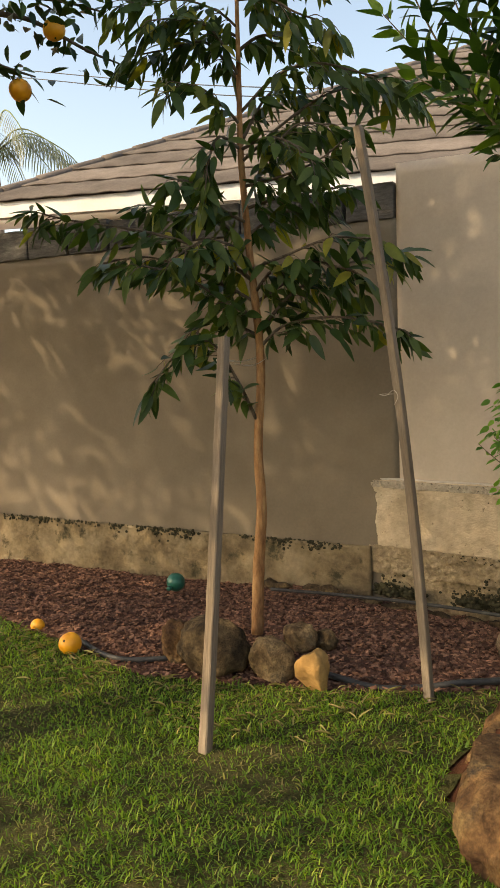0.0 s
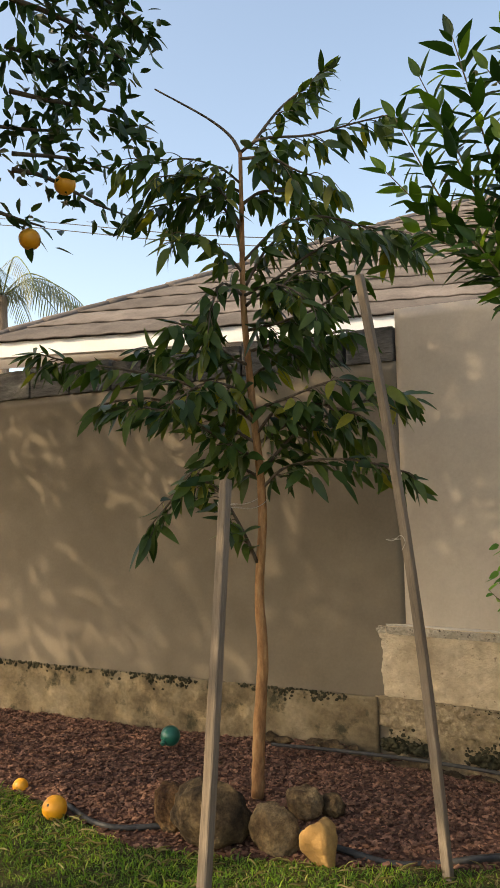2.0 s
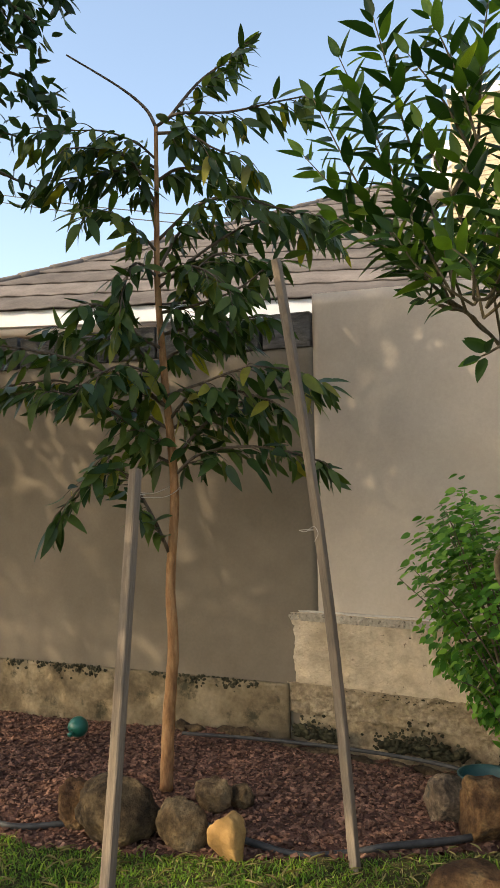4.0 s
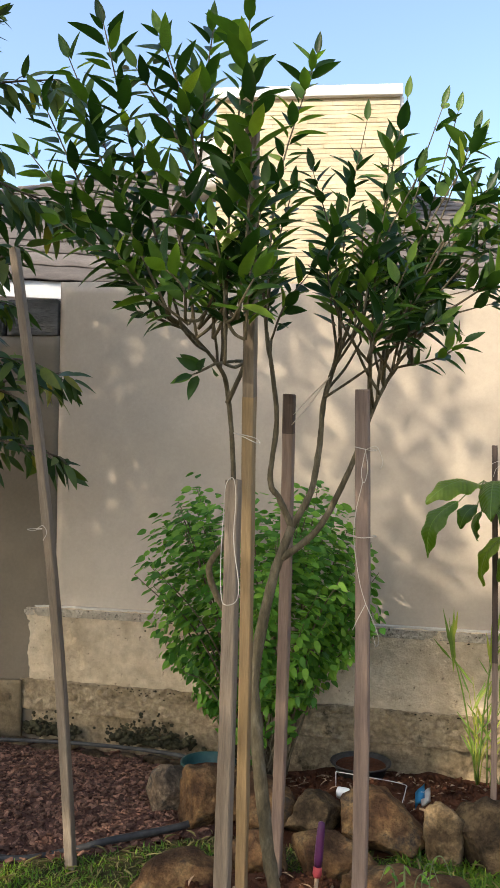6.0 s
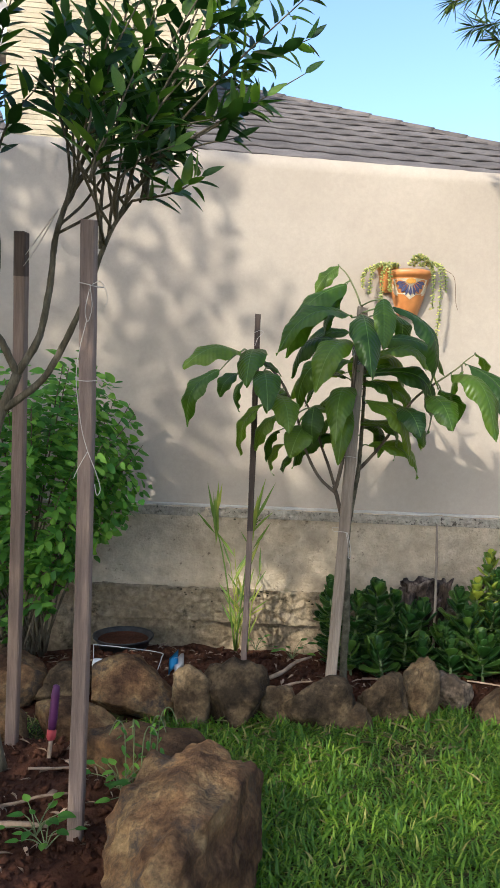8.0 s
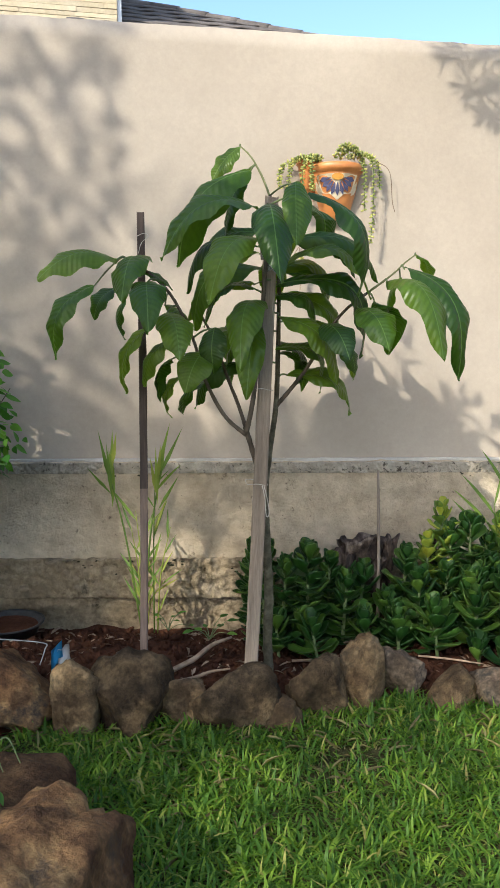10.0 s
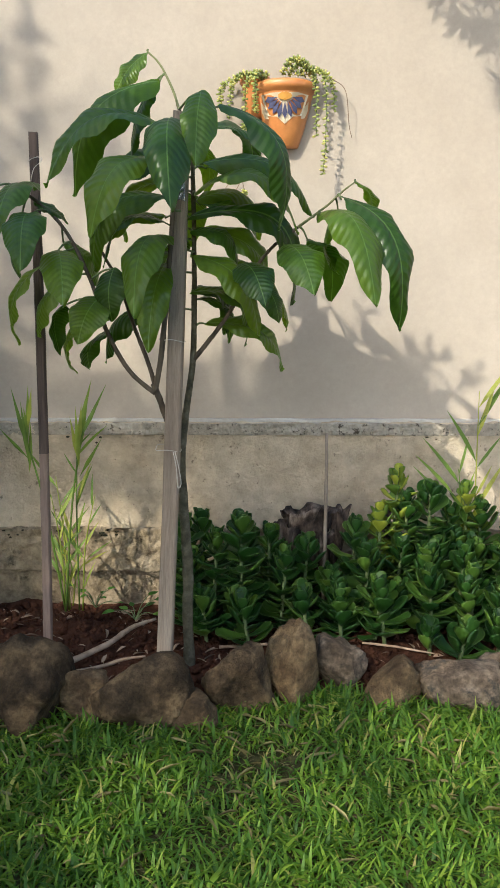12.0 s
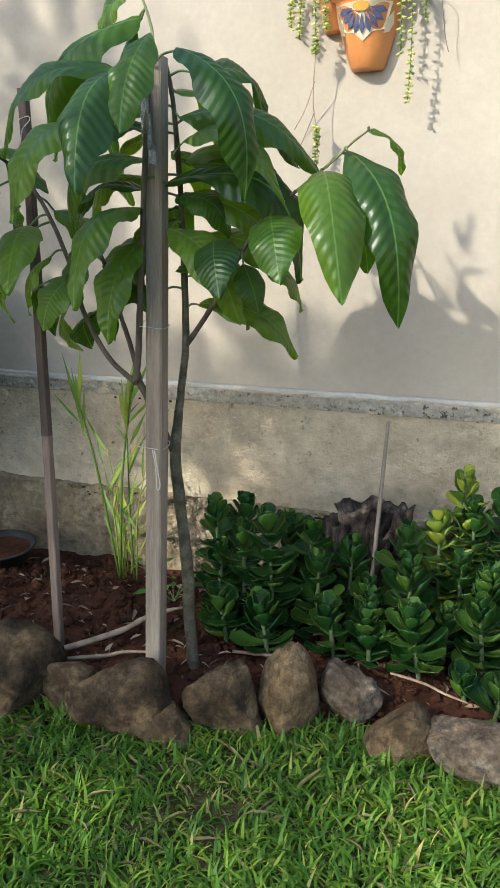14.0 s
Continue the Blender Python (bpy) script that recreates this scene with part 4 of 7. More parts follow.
def limb_mesh(name, points, material, parent, seed=0, wobble=0.12):
    bm = bmesh.new()
    tube(bm, points, 8, 6, wobble, seed)
    return part(name, bm, material, parent)


def string_loop(points, radius=0.0017, name="string", parent=None, label=""):
    bm = bmesh.new()
    tube(bm, [(*p, radius) for p in points], 5, 6)
    return part(name, bm, STRING, parent, label)


# ---- young tree with long drooping leaves ----
young_tree = base("tree", (0, 0, 0), "young fruit tree with tan trunk and drooping dark green leaves", "tree")
tree_lines = []


def tree_trunk(points):
    limb_mesh("trunk", points, BARKTAN, young_tree, 3)
    tree_lines.append(points)


def tree_limb(points):
    limb_mesh("limb", points, BARKDARK, young_tree, len(tree_lines))
    tree_lines.append(points)


tree_trunk([(-1.84, 3.26, 0.06, 0.0300), (-1.83, 3.27, 0.36, 0.0274), (-1.81, 3.28, 0.65, 0.0248), (-1.82, 3.28, 0.94, 0.0221), (-1.80, 3.29, 1.34, 0.0195), (-1.83, 3.27, 1.81, 0.0169), (-1.85, 3.25, 2.23, 0.0142), (-1.85, 3.25, 2.60, 0.0116), (-1.85, 3.25, 2.96, 0.0090)])
tree_limb([(-1.85, 3.25, 2.96, 0.0080), (-1.75, 3.29, 3.01, 0.0067), (-1.57, 3.40, 3.01, 0.0055), (-1.39, 3.51, 3.05, 0.0043), (-1.28, 3.57, 3.07, 0.0030)])
tree_limb([(-1.81, 3.28, 2.99, 0.0080), (-1.72, 3.39, 3.18, 0.0063), (-1.63, 3.50, 3.31, 0.0047), (-1.60, 3.57, 3.40, 0.0030)])
tree_limb([(-1.85, 3.25, 2.93, 0.0080), (-1.70, 3.28, 2.90, 0.0063), (-1.57, 3.30, 2.81, 0.0047), (-1.42, 3.33, 2.73, 0.0030)])
tree_limb([(-1.85, 3.25, 2.96, 0.0090), (-1.91, 3.25, 3.06, 0.0073), (-2.02, 3.20, 3.17, 0.0057), (-2.23, 3.08, 3.33, 0.0040)])
tree_limb([(-1.85, 3.25, 2.81, 0.0060), (-1.90, 3.18, 2.87, 0.0050), (-1.99, 3.08, 2.91, 0.0040), (-2.08, 2.98, 2.90, 0.0030), (-2.20, 2.85, 2.87, 0.0020)])
tree_limb([(-1.85, 3.25, 2.58, 0.0080), (-1.98, 3.19, 2.76, 0.0063), (-2.15, 3.10, 2.75, 0.0047), (-2.30, 3.03, 2.74, 0.0030)])
tree_limb([(-1.85, 3.25, 2.60, 0.0080), (-1.90, 3.13, 2.78, 0.0063), (-1.98, 2.99, 2.80, 0.0047), (-2.01, 2.88, 2.77, 0.0030)])
tree_limb([(-1.85, 3.25, 2.44, 0.0080), (-1.69, 3.33, 2.59, 0.0067), (-1.53, 3.41, 2.62, 0.0055), (-1.34, 3.50, 2.55, 0.0043), (-1.19, 3.57, 2.51, 0.0030)])
tree_limb([(-1.84, 3.25, 2.23, 0.0080), (-1.72, 3.40, 2.40, 0.0067), (-1.57, 3.56, 2.54, 0.0055), (-1.42, 3.73, 2.58, 0.0043), (-1.31, 3.86, 2.53, 0.0030)])
tree_limb([(-1.84, 3.26, 2.12, 0.0080), (-1.70, 3.28, 2.13, 0.0063), (-1.50, 3.35, 2.19, 0.0047), (-1.35, 3.39, 2.29, 0.0030)])
tree_limb([(-1.85, 3.25, 2.28, 0.0080), (-1.88, 3.14, 2.32, 0.0063), (-1.88, 3.06, 2.20, 0.0047), (-1.85, 3.00, 2.08, 0.0030)])
tree_limb([(-1.83, 3.27, 1.83, 0.0080), (-2.02, 3.21, 2.03, 0.0063), (-2.17, 3.18, 2.05, 0.0047), (-2.32, 3.14, 2.09, 0.0030)])
tree_limb([(-1.82, 3.27, 1.70, 0.0100), (-1.90, 3.19, 1.78, 0.0086), (-2.05, 3.05, 1.88, 0.0072), (-2.23, 2.88, 1.94, 0.0058), (-2.42, 2.71, 1.98, 0.0044), (-2.50, 2.62, 2.01, 0.0030)])
tree_limb([(-1.81, 3.28, 1.60, 0.0080), (-1.99, 3.21, 1.71, 0.0063), (-2.25, 3.07, 1.83, 0.0047), (-2.47, 2.96, 1.82, 0.0030)])
tree_limb([(-1.80, 3.29, 1.52, 0.0080), (-1.86, 3.14, 1.59, 0.0063), (-1.96, 2.96, 1.71, 0.0047), (-2.06, 2.78, 1.75, 0.0030)])
tree_limb([(-1.82, 3.27, 1.07, 0.0090), (-1.86, 3.19, 1.25, 0.0075), (-1.93, 3.10, 1.42, 0.0060), (-2.00, 2.99, 1.40, 0.0045), (-2.09, 2.88, 1.25, 0.0030)])
tree_limb([(-1.80, 3.29, 1.47, 0.0090), (-1.69, 3.42, 1.65, 0.0070), (-1.50, 3.61, 1.78, 0.0050), (-1.33, 3.78, 1.82, 0.0030)])
tree_limb([(-1.80, 3.29, 1.40, 0.0080), (-1.69, 3.33, 1.49, 0.0067), (-1.51, 3.42, 1.52, 0.0055), (-1.33, 3.51, 1.49, 0.0043), (-1.22, 3.55, 1.45, 0.0030)])
tree_limb([(-1.82, 3.27, 1.75, 0.0080), (-1.66, 3.29, 1.79, 0.0063), (-1.45, 3.35, 1.85, 0.0047), (-1.26, 3.39, 1.83, 0.0030)])
tree_limb([(-1.81, 3.28, 1.60, 0.0080), (-1.72, 3.46, 1.71, 0.0063), (-1.64, 3.62, 1.69, 0.0047), (-1.60, 3.76, 1.64, 0.0030)])
tree_limb([(-1.83, 3.27, 1.91, 0.0080), (-1.81, 3.37, 1.97, 0.0063), (-1.74, 3.50, 2.04, 0.0047), (-1.69, 3.63, 2.05, 0.0030)])
tree_limb([(-1.81, 3.29, 1.45, 0.0080), (-1.92, 3.28, 1.50, 0.0063), (-2.06, 3.25, 1.54, 0.0047), (-2.19, 3.24, 1.49, 0.0030)])
tree_limb([(-1.85, 3.25, 2.39, 0.0080), (-1.87, 3.17, 2.45, 0.0063), (-1.92, 3.07, 2.52, 0.0047), (-1.97, 2.97, 2.53, 0.0030)])
tree_limb([(-1.85, 3.25, 2.28, 0.0080), (-1.70, 3.24, 2.30, 0.0063), (-1.56, 3.22, 2.25, 0.0047), (-1.43, 3.20, 2.14, 0.0030)])
tree_limb([(-1.84, 3.26, 2.02, 0.0080), (-1.74, 3.38, 2.07, 0.0063), (-1.64, 3.50, 2.10, 0.0047), (-1.53, 3.63, 2.13, 0.0030)])
tree_limb([(-1.84, 3.26, 1.96, 0.0080), (-1.87, 3.15, 2.00, 0.0063), (-1.92, 3.03, 2.10, 0.0047), (-1.95, 2.92, 2.11, 0.0030)])
tree_limb([(-1.85, 3.25, 2.71, 0.0080), (-1.80, 3.35, 2.79, 0.0063), (-1.73, 3.47, 2.80, 0.0047), (-1.65, 3.60, 2.77, 0.0030)])
tree_limb([(-1.85, 3.25, 2.77, 0.0080), (-1.96, 3.25, 2.83, 0.0063), (-2.09, 3.23, 2.80, 0.0047), (-2.23, 3.21, 2.74, 0.0030)])
tree_limb([(-1.82, 3.27, 1.75, 0.0080), (-1.83, 3.14, 1.84, 0.0063), (-1.86, 2.99, 1.85, 0.0047), (-1.89, 2.84, 1.77, 0.0030)])
tree_limb([(-1.81, 3.28, 1.65, 0.0080), (-1.70, 3.30, 1.75, 0.0063), (-1.53, 3.37, 1.76, 0.0047), (-1.37, 3.43, 1.70, 0.0030)])
tree_limb([(-1.83, 3.27, 2.07, 0.0080), (-1.74, 3.29, 2.22, 0.0063), (-1.62, 3.35, 2.36, 0.0047), (-1.48, 3.41, 2.35, 0.0030)])
tree_limb([(-1.84, 3.26, 2.33, 0.0080), (-1.82, 3.36, 2.49, 0.0063), (-1.79, 3.46, 2.59, 0.0047), (-1.77, 3.57, 2.59, 0.0030)])
tree_shapes = [leaf_shape(rng.uniform(0.9, 1.0), rng.uniform(0.25, 0.34), 0.25, rng.uniform(0.1, 0.7), 1.7, 6, seed=k) for k in range(8)]
tree_leaves = []


def tree_twig(p, d, length, count):
    """A short twig with leaves in two rows, hanging over."""
    side = d.cross(Vector((0, 0, 1))).normalized()
    end = p + d * length * 0.8 + Vector((0, 0, -0.35 * length))
    limb_mesh("twig", [(*p, 0.0026), (*((p + end) / 2 + Vector((0, 0, 0.012))), 0.002), (*end, 0.0012)], BARKDARK, young_tree, 1, 0)
    for i in range(count):
        t = (i + 0.6) / count
        q = p.lerp(end, t)
        s = 1 if i % 2 else -1
        way = d * rng.uniform(0.1, 0.8) + side * (s * rng.uniform(0.3, 1.0)) + Vector((0, 0, -rng.uniform(-0.15, 1.7))) + near((0, 0, 0), 0.25)
        if i == count - 1:
            way = d + Vector((0, 0, -rng.uniform(0.3, 0.9)))
        L = rng.uniform(0.095, 0.165)
        tree_leaves.append((rng.randrange(8), turned(q, way, near((0.15, -0.35, 0.8), 0.45), (L, L, L))))


for line in tree_lines[1:]:
    dense = smooth_line(line, 5)
    reach = sum((Vector(a[:3]) - Vector(b[:3])).length for a, b in zip(line, line[1:]))
    bare = abs(line[0][3] - 0.009) < 0.0002 and abs(line[-1][3] - 0.004) < 0.0002
    n = 1 if bare else max(5, round(reach / 0.044))
    for i in range(n):
        t = 0.06 + 0.94 * (i + rng.random() * 0.7) / n
        p, d = point_on(dense, min(t, 0.99))
        out = (d + Vector((0, 0, 1)).cross(d) * ((1 if i % 2 else -1) * rng.uniform(0.3, 0.9)) + Vector((0, 0, rng.uniform(-0.6, 0.6)))).normalized()
        if not bare:
            tree_twig(p, out, rng.uniform(0.07, 0.17), rng.choice((3, 4, 4, 5, 5)))
    if not bare:
        p, d = point_on(dense, 0.99)
        tree_twig(p, d, 0.08, 5)
rng.shuffle(tree_leaves)
pieces("leaf", tree_shapes, tree_leaves, LEAF_TREE, young_tree)
string_loop([(-1.465, 2.615, 1.33), (-1.60, 2.9, 1.325), (-1.80, 3.25, 1.35), (-1.83, 3.31, 1.36), (-1.79, 3.31, 1.345), (-1.62, 3.0, 1.31), (-1.445, 2.64, 1.31)], 0.0013, "string", young_tree, "white string tied round trunk and stake")
string_loop([(-1.47, 2.612, 1.34), (-1.445, 2.608, 1.25), (-1.45, 2.60, 1.17), (-1.455, 2.60, 1.26), (-1.485, 2.61, 1.33)], 0.0013, "string", young_tree)
string_loop([(-1.49, 2.625, 1.32), (-1.465, 2.608, 1.325), (-1.44, 2.63, 1.32), (-1.445, 2.66, 1.32), (-1.485, 2.66, 1.32), (-1.49, 2.625, 1.32)], 0.0015, "string", young_tree)

# ---- citrus tree in the round bed ----
citrus = base("citrus_tree", (0, 0, 0), "young citrus tree with several thin stems and glossy leaves", "tree")


citrus_lines = []


def citrus_trunk(points):
    limb_mesh("trunk", [(x, y, z, r * 0.72) for x, y, z, r in points], BARKGREEN, citrus, 5, 0.2)


def citrus_limb(points):
    limb_mesh("limb", [(x, y, z, r * 0.66) for x, y, z, r in points], BARKGREEN, citrus, 6, 0.25)
    citrus_lines.append(smooth_line(points, 6))


citrus_trunk([(-0.04, 2.68, 0.21, 0.0270), (-0.07, 2.67, 0.39, 0.0255), (-0.10, 2.67, 0.67, 0.0240), (-0.11, 2.67, 0.83, 0.0225), (-0.08, 2.67, 1.00, 0.0210), (-0.05, 2.68, 1.13, 0.0195), (-0.01, 2.69, 1.24, 0.0180)])
citrus_limb([(-0.01, 2.69, 1.24, 0.0150), (-0.04, 2.66, 1.32, 0.0135), (-0.06, 2.64, 1.37, 0.0120), (-0.04, 2.63, 1.53, 0.0105), (-0.05, 2.61, 1.67, 0.0090), (-0.06, 2.59, 1.77, 0.0075), (-0.07, 2.57, 1.93, 0.0060)])
citrus_limb([(-0.01, 2.69, 1.24, 0.0160), (0.04, 2.71, 1.34, 0.0143), (0.06, 2.73, 1.48, 0.0127), (0.07, 2.74, 1.60, 0.0110), (0.11, 2.75, 1.73, 0.0093), (0.14, 2.77, 1.83, 0.0077), (0.17, 2.79, 1.96, 0.0060)])
citrus_limb([(-0.04, 2.68, 1.15, 0.0160), (0.06, 2.68, 1.23, 0.0142), (0.13, 2.67, 1.35, 0.0123), (0.18, 2.66, 1.46, 0.0105), (0.22, 2.64, 1.56, 0.0087), (0.28, 2.63, 1.67, 0.0068), (0.35, 2.62, 1.75, 0.0050)])
citrus_limb([(-0.11, 2.67, 0.88, 0.0160), (-0.17, 2.60, 1.01, 0.0146), (-0.20, 2.54, 1.13, 0.0131), (-0.14, 2.50, 1.22, 0.0117), (-0.11, 2.46, 1.37, 0.0103), (-0.11, 2.41, 1.58, 0.0089), (-0.12, 2.35, 1.65, 0.0074), (-0.19, 2.29, 1.74, 0.0060)])
citrus_limb([(-0.08, 2.31, 1.55, 0.0090), (-0.04, 2.32, 1.65, 0.0077), (-0.03, 2.32, 1.75, 0.0063), (-0.05, 2.32, 1.89, 0.0050)])
citrus_limb([(0.08, 2.71, 1.60, 0.0080), (0.10, 2.75, 1.73, 0.0067), (0.08, 2.78, 1.87, 0.0053), (0.07, 2.81, 2.04, 0.0040)])
citrus_limb([(0.21, 2.64, 1.55, 0.0080), (0.21, 2.64, 1.68, 0.0067), (0.23, 2.65, 1.80, 0.0053), (0.26, 2.65, 1.93, 0.0040)])
citrus_shapes = [leaf_shape(1.0, rng.uniform(0.33, 0.43), 0.4, rng.uniform(-0.1, 0.4), 1.8, 5, seed=k) for k in range(8)]
citrus_leaves = []


def sun_window(xw, zw):
    """Places along the wall foot kept free of leaf shade to give sun patches."""
    slant = xw + 0.25 * (zw - 0.5)
    return (0.43 < xw < 0.83 and -0.08 < zw < 0.36) or (0.86 < xw < 0.90 and 0.32 < zw < 0.41) or (0.3 < zw < 0.72 and (1.56 < slant < 1.66 or 1.78 < slant < 2.3))


def lets_sun(p):
    """True where a leaf is left out to put sun on the wall."""
    k = (4.46 - p.y) / 0.75
    xw, zw = p.x + 0.50 * k, p.z - 0.62 * k
    return sun_window(xw, zw) or (xw > 0.9 and 0.93 < zw < 1.5 and rng.random() < 0.85)


def shoot(a, b):
    """An upright leafy shoot from a to b."""
    a, b = Vector(a), Vector(b)
    low = rng.uniform(0.05, 0.16)
    near_limb = min((Vector(q[:3]) for line in citrus_lines for q in line[len(line) // 3:]), key=lambda q: math.hypot(q.x - a.x, q.y - a.y) + 0.7 * abs(q.z - a.z + low))
    limb_mesh("twig", [(*near_limb, 0.0042), (*(near_limb.lerp(a, 0.5) + (b - a).normalized() * -0.01), 0.0038), (*a, 0.0034)], BARKGREEN, citrus, 1, 0.1)
    d = b - a
    bow = Vector((0, 0, -1)).cross(d).cross(d).normalized() * d.length * rng.uniform(-0.02, 0.09)
    mid = (a + b) / 2 + bow + near((0, 0, 0), 0.012)
    line = smooth_line([(*a, 0.0045), (*mid, 0.0032), (*b, 0.0012)], 8)
    limb_mesh("twig", [(*a, 0.0034), (*mid, 0.0026), (*b, 0.0012)], BARKGREEN, citrus, 1, 0)
    citrus_lines.append(line[:len(line) // 2 + 3])
    n = max(6, round(d.length / 0.0125))
    for i in range(n):
        t = 0.10 + 0.90 * (i + rng.random()) / n
        p, w = point_on(line, min(t, 0.99))
        ang = i * 2.4 + rng.uniform(-0.5, 0.5)
        u = w.orthogonal().normalized()
        out = Matrix.Rotation(ang, 3, w) @ u
        way = w * rng.uniform(0.35, 1.15) + out
        L = rng.uniform(0.050, 0.100) * (0.8 if t > 0.93 else 1)
        if lets_sun(p + way.normalized() * L * 0.5):
            continue
        citrus_leaves.append((rng.randrange(8), turned(p + out * 0.006, way, w + near((0, -0.3, 0.4), 0.35), (L, L, L))))
    citrus_leaves.append((0, turned(b, d, (0, -1, 0.5), (0.06, 0.06, 0.06))))


shoot((-0.01, 2.07, 1.61), (0.05, 2.03, 2.31))
shoot((0.02, 2.06, 1.70), (0.06, 2.02, 2.16))
shoot((-0.15, 2.19, 1.71), (-0.31, 2.10, 2.38))
shoot((-0.20, 2.23, 1.75), (-0.41, 2.13, 2.33))
shoot((-0.21, 2.23, 1.75), (-0.47, 2.11, 2.24))
shoot((-0.24, 2.27, 1.75), (-0.52, 2.15, 2.13))
shoot((-0.16, 2.14, 1.73), (-0.32, 2.04, 2.14))
shoot((-0.12, 2.35, 1.68), (-0.16, 2.29, 2.33))
shoot((-0.10, 2.15, 1.68), (-0.20, 2.08, 2.09))
shoot((-0.05, 2.11, 1.67), (-0.11, 2.05, 1.99))
shoot((-0.01, 2.17, 1.73), (-0.04, 2.12, 2.08))
shoot((-0.20, 2.23, 1.75), (-0.42, 2.12, 1.95))
shoot((-0.12, 2.15, 1.71), (-0.26, 2.06, 1.87))
shoot((-0.17, 2.24, 1.72), (-0.25, 2.17, 1.75))
shoot((-0.01, 2.07, 1.66), (-0.02, 2.02, 1.88))
shoot((0.03, 2.08, 1.66), (0.08, 2.04, 1.96))
shoot((-0.06, 2.58, 1.77), (0.08, 2.56, 2.49))
shoot((-0.07, 2.62, 1.78), (0.01, 2.59, 2.15))
shoot((-0.07, 2.68, 1.76), (0.05, 2.65, 1.94))
shoot((-0.08, 2.10, 1.69), (0.04, 2.08, 1.82))
shoot((-0.09, 2.05, 1.70), (-0.12, 1.99, 1.80))
shoot((-0.11, 2.35, 1.76), (-0.16, 2.29, 1.88))
shoot((0.01, 2.06, 1.70), (0.07, 2.02, 1.78))
shoot((-0.08, 2.21, 1.63), (-0.11, 2.15, 1.60))
shoot((0.12, 2.72, 1.76), (0.05, 2.65, 2.22))
shoot((0.10, 2.82, 1.79), (0.18, 2.79, 2.40))
shoot((0.18, 2.74, 1.82), (0.30, 2.72, 2.42))
shoot((0.16, 2.84, 1.84), (0.39, 2.84, 2.44))
shoot((0.21, 2.69, 1.78), (0.49, 2.71, 2.28))
shoot((0.25, 2.65, 1.74), (0.47, 2.65, 2.13))
shoot((0.24, 2.75, 1.76), (0.54, 2.77, 2.15))
shoot((0.24, 2.86, 1.74), (0.53, 2.88, 2.04))
shoot((0.27, 2.56, 1.73), (0.43, 2.54, 2.00))
shoot((0.23, 2.54, 1.78), (0.35, 2.52, 2.14))
shoot((0.21, 2.49, 1.77), (0.28, 2.45, 2.06))
shoot((0.14, 2.57, 1.79), (0.15, 2.52, 2.04))
shoot((0.18, 2.53, 1.73), (0.21, 2.49, 2.00))
shoot((0.25, 2.65, 1.74), (0.48, 2.66, 1.87))
shoot((0.27, 2.56, 1.70), (0.40, 2.54, 1.77))
shoot((0.28, 2.66, 1.67), (0.45, 2.65, 1.73))
shoot((0.24, 2.44, 1.68), (0.33, 2.41, 1.88))
shoot((0.23, 2.44, 1.66), (0.28, 2.40, 1.76))
shoot((0.15, 2.89, 1.78), (0.11, 2.82, 1.97))
shoot((0.09, 2.87, 1.78), (0.03, 2.80, 2.01))
shoot((0.26, 2.86, 1.71), (0.35, 2.83, 1.98))
shoot((0.18, 2.94, 1.79), (0.23, 2.91, 2.38))
shoot((0.30, 2.73, 1.82), (0.48, 2.75, 2.32))
shoot((0.30, 2.78, 1.82), (0.59, 2.83, 2.26))
shoot((0.31, 2.68, 1.78), (0.72, 2.76, 2.23))
shoot((0.31, 2.83, 1.82), (0.70, 2.91, 2.16))
shoot((0.33, 2.68, 1.77), (0.69, 2.75, 2.01))
shoot((0.30, 2.62, 1.77), (0.51, 2.65, 2.12))
shoot((0.26, 2.87, 1.84), (0.43, 2.89, 2.44))
shoot((0.32, 2.63, 1.75), (0.60, 2.68, 1.93))
shoot((0.27, 2.67, 1.78), (0.34, 2.65, 2.16))
shoot((0.29, 2.57, 1.74), (0.46, 2.58, 1.98))
shoot((0.31, 2.68, 1.74), (0.53, 2.71, 1.84))
shoot((-0.10, 2.16, 2.05), (-0.19, 2.14, 2.36))
shoot((-0.10, 2.16, 2.08), (-0.06, 2.12, 2.34))
shoot((-0.12, 2.16, 2.05), (-0.23, 2.10, 2.27))
rng.shuffle(citrus_leaves)
pieces("leaf", citrus_shapes, citrus_leaves, LEAF_CITRUS, citrus)

# ---- large-leaved sapling ----
sapling = base("sapling", (0, 0, 0), "young custard apple sapling with large drooping ribbed leaves", "sapling")


sapling_lines = []


def sapling_stem(points):
    limb_mesh("stem", [(x, y, z, r * 0.82) for x, y, z, r in points], BARKSAPLING if points[0][3] > 0.012 else TWIGGREEN if points[0][3] < 0.005 else BARKDARK, sapling, 7, 0.2)
    sapling_lines.append(smooth_line(points, 8))


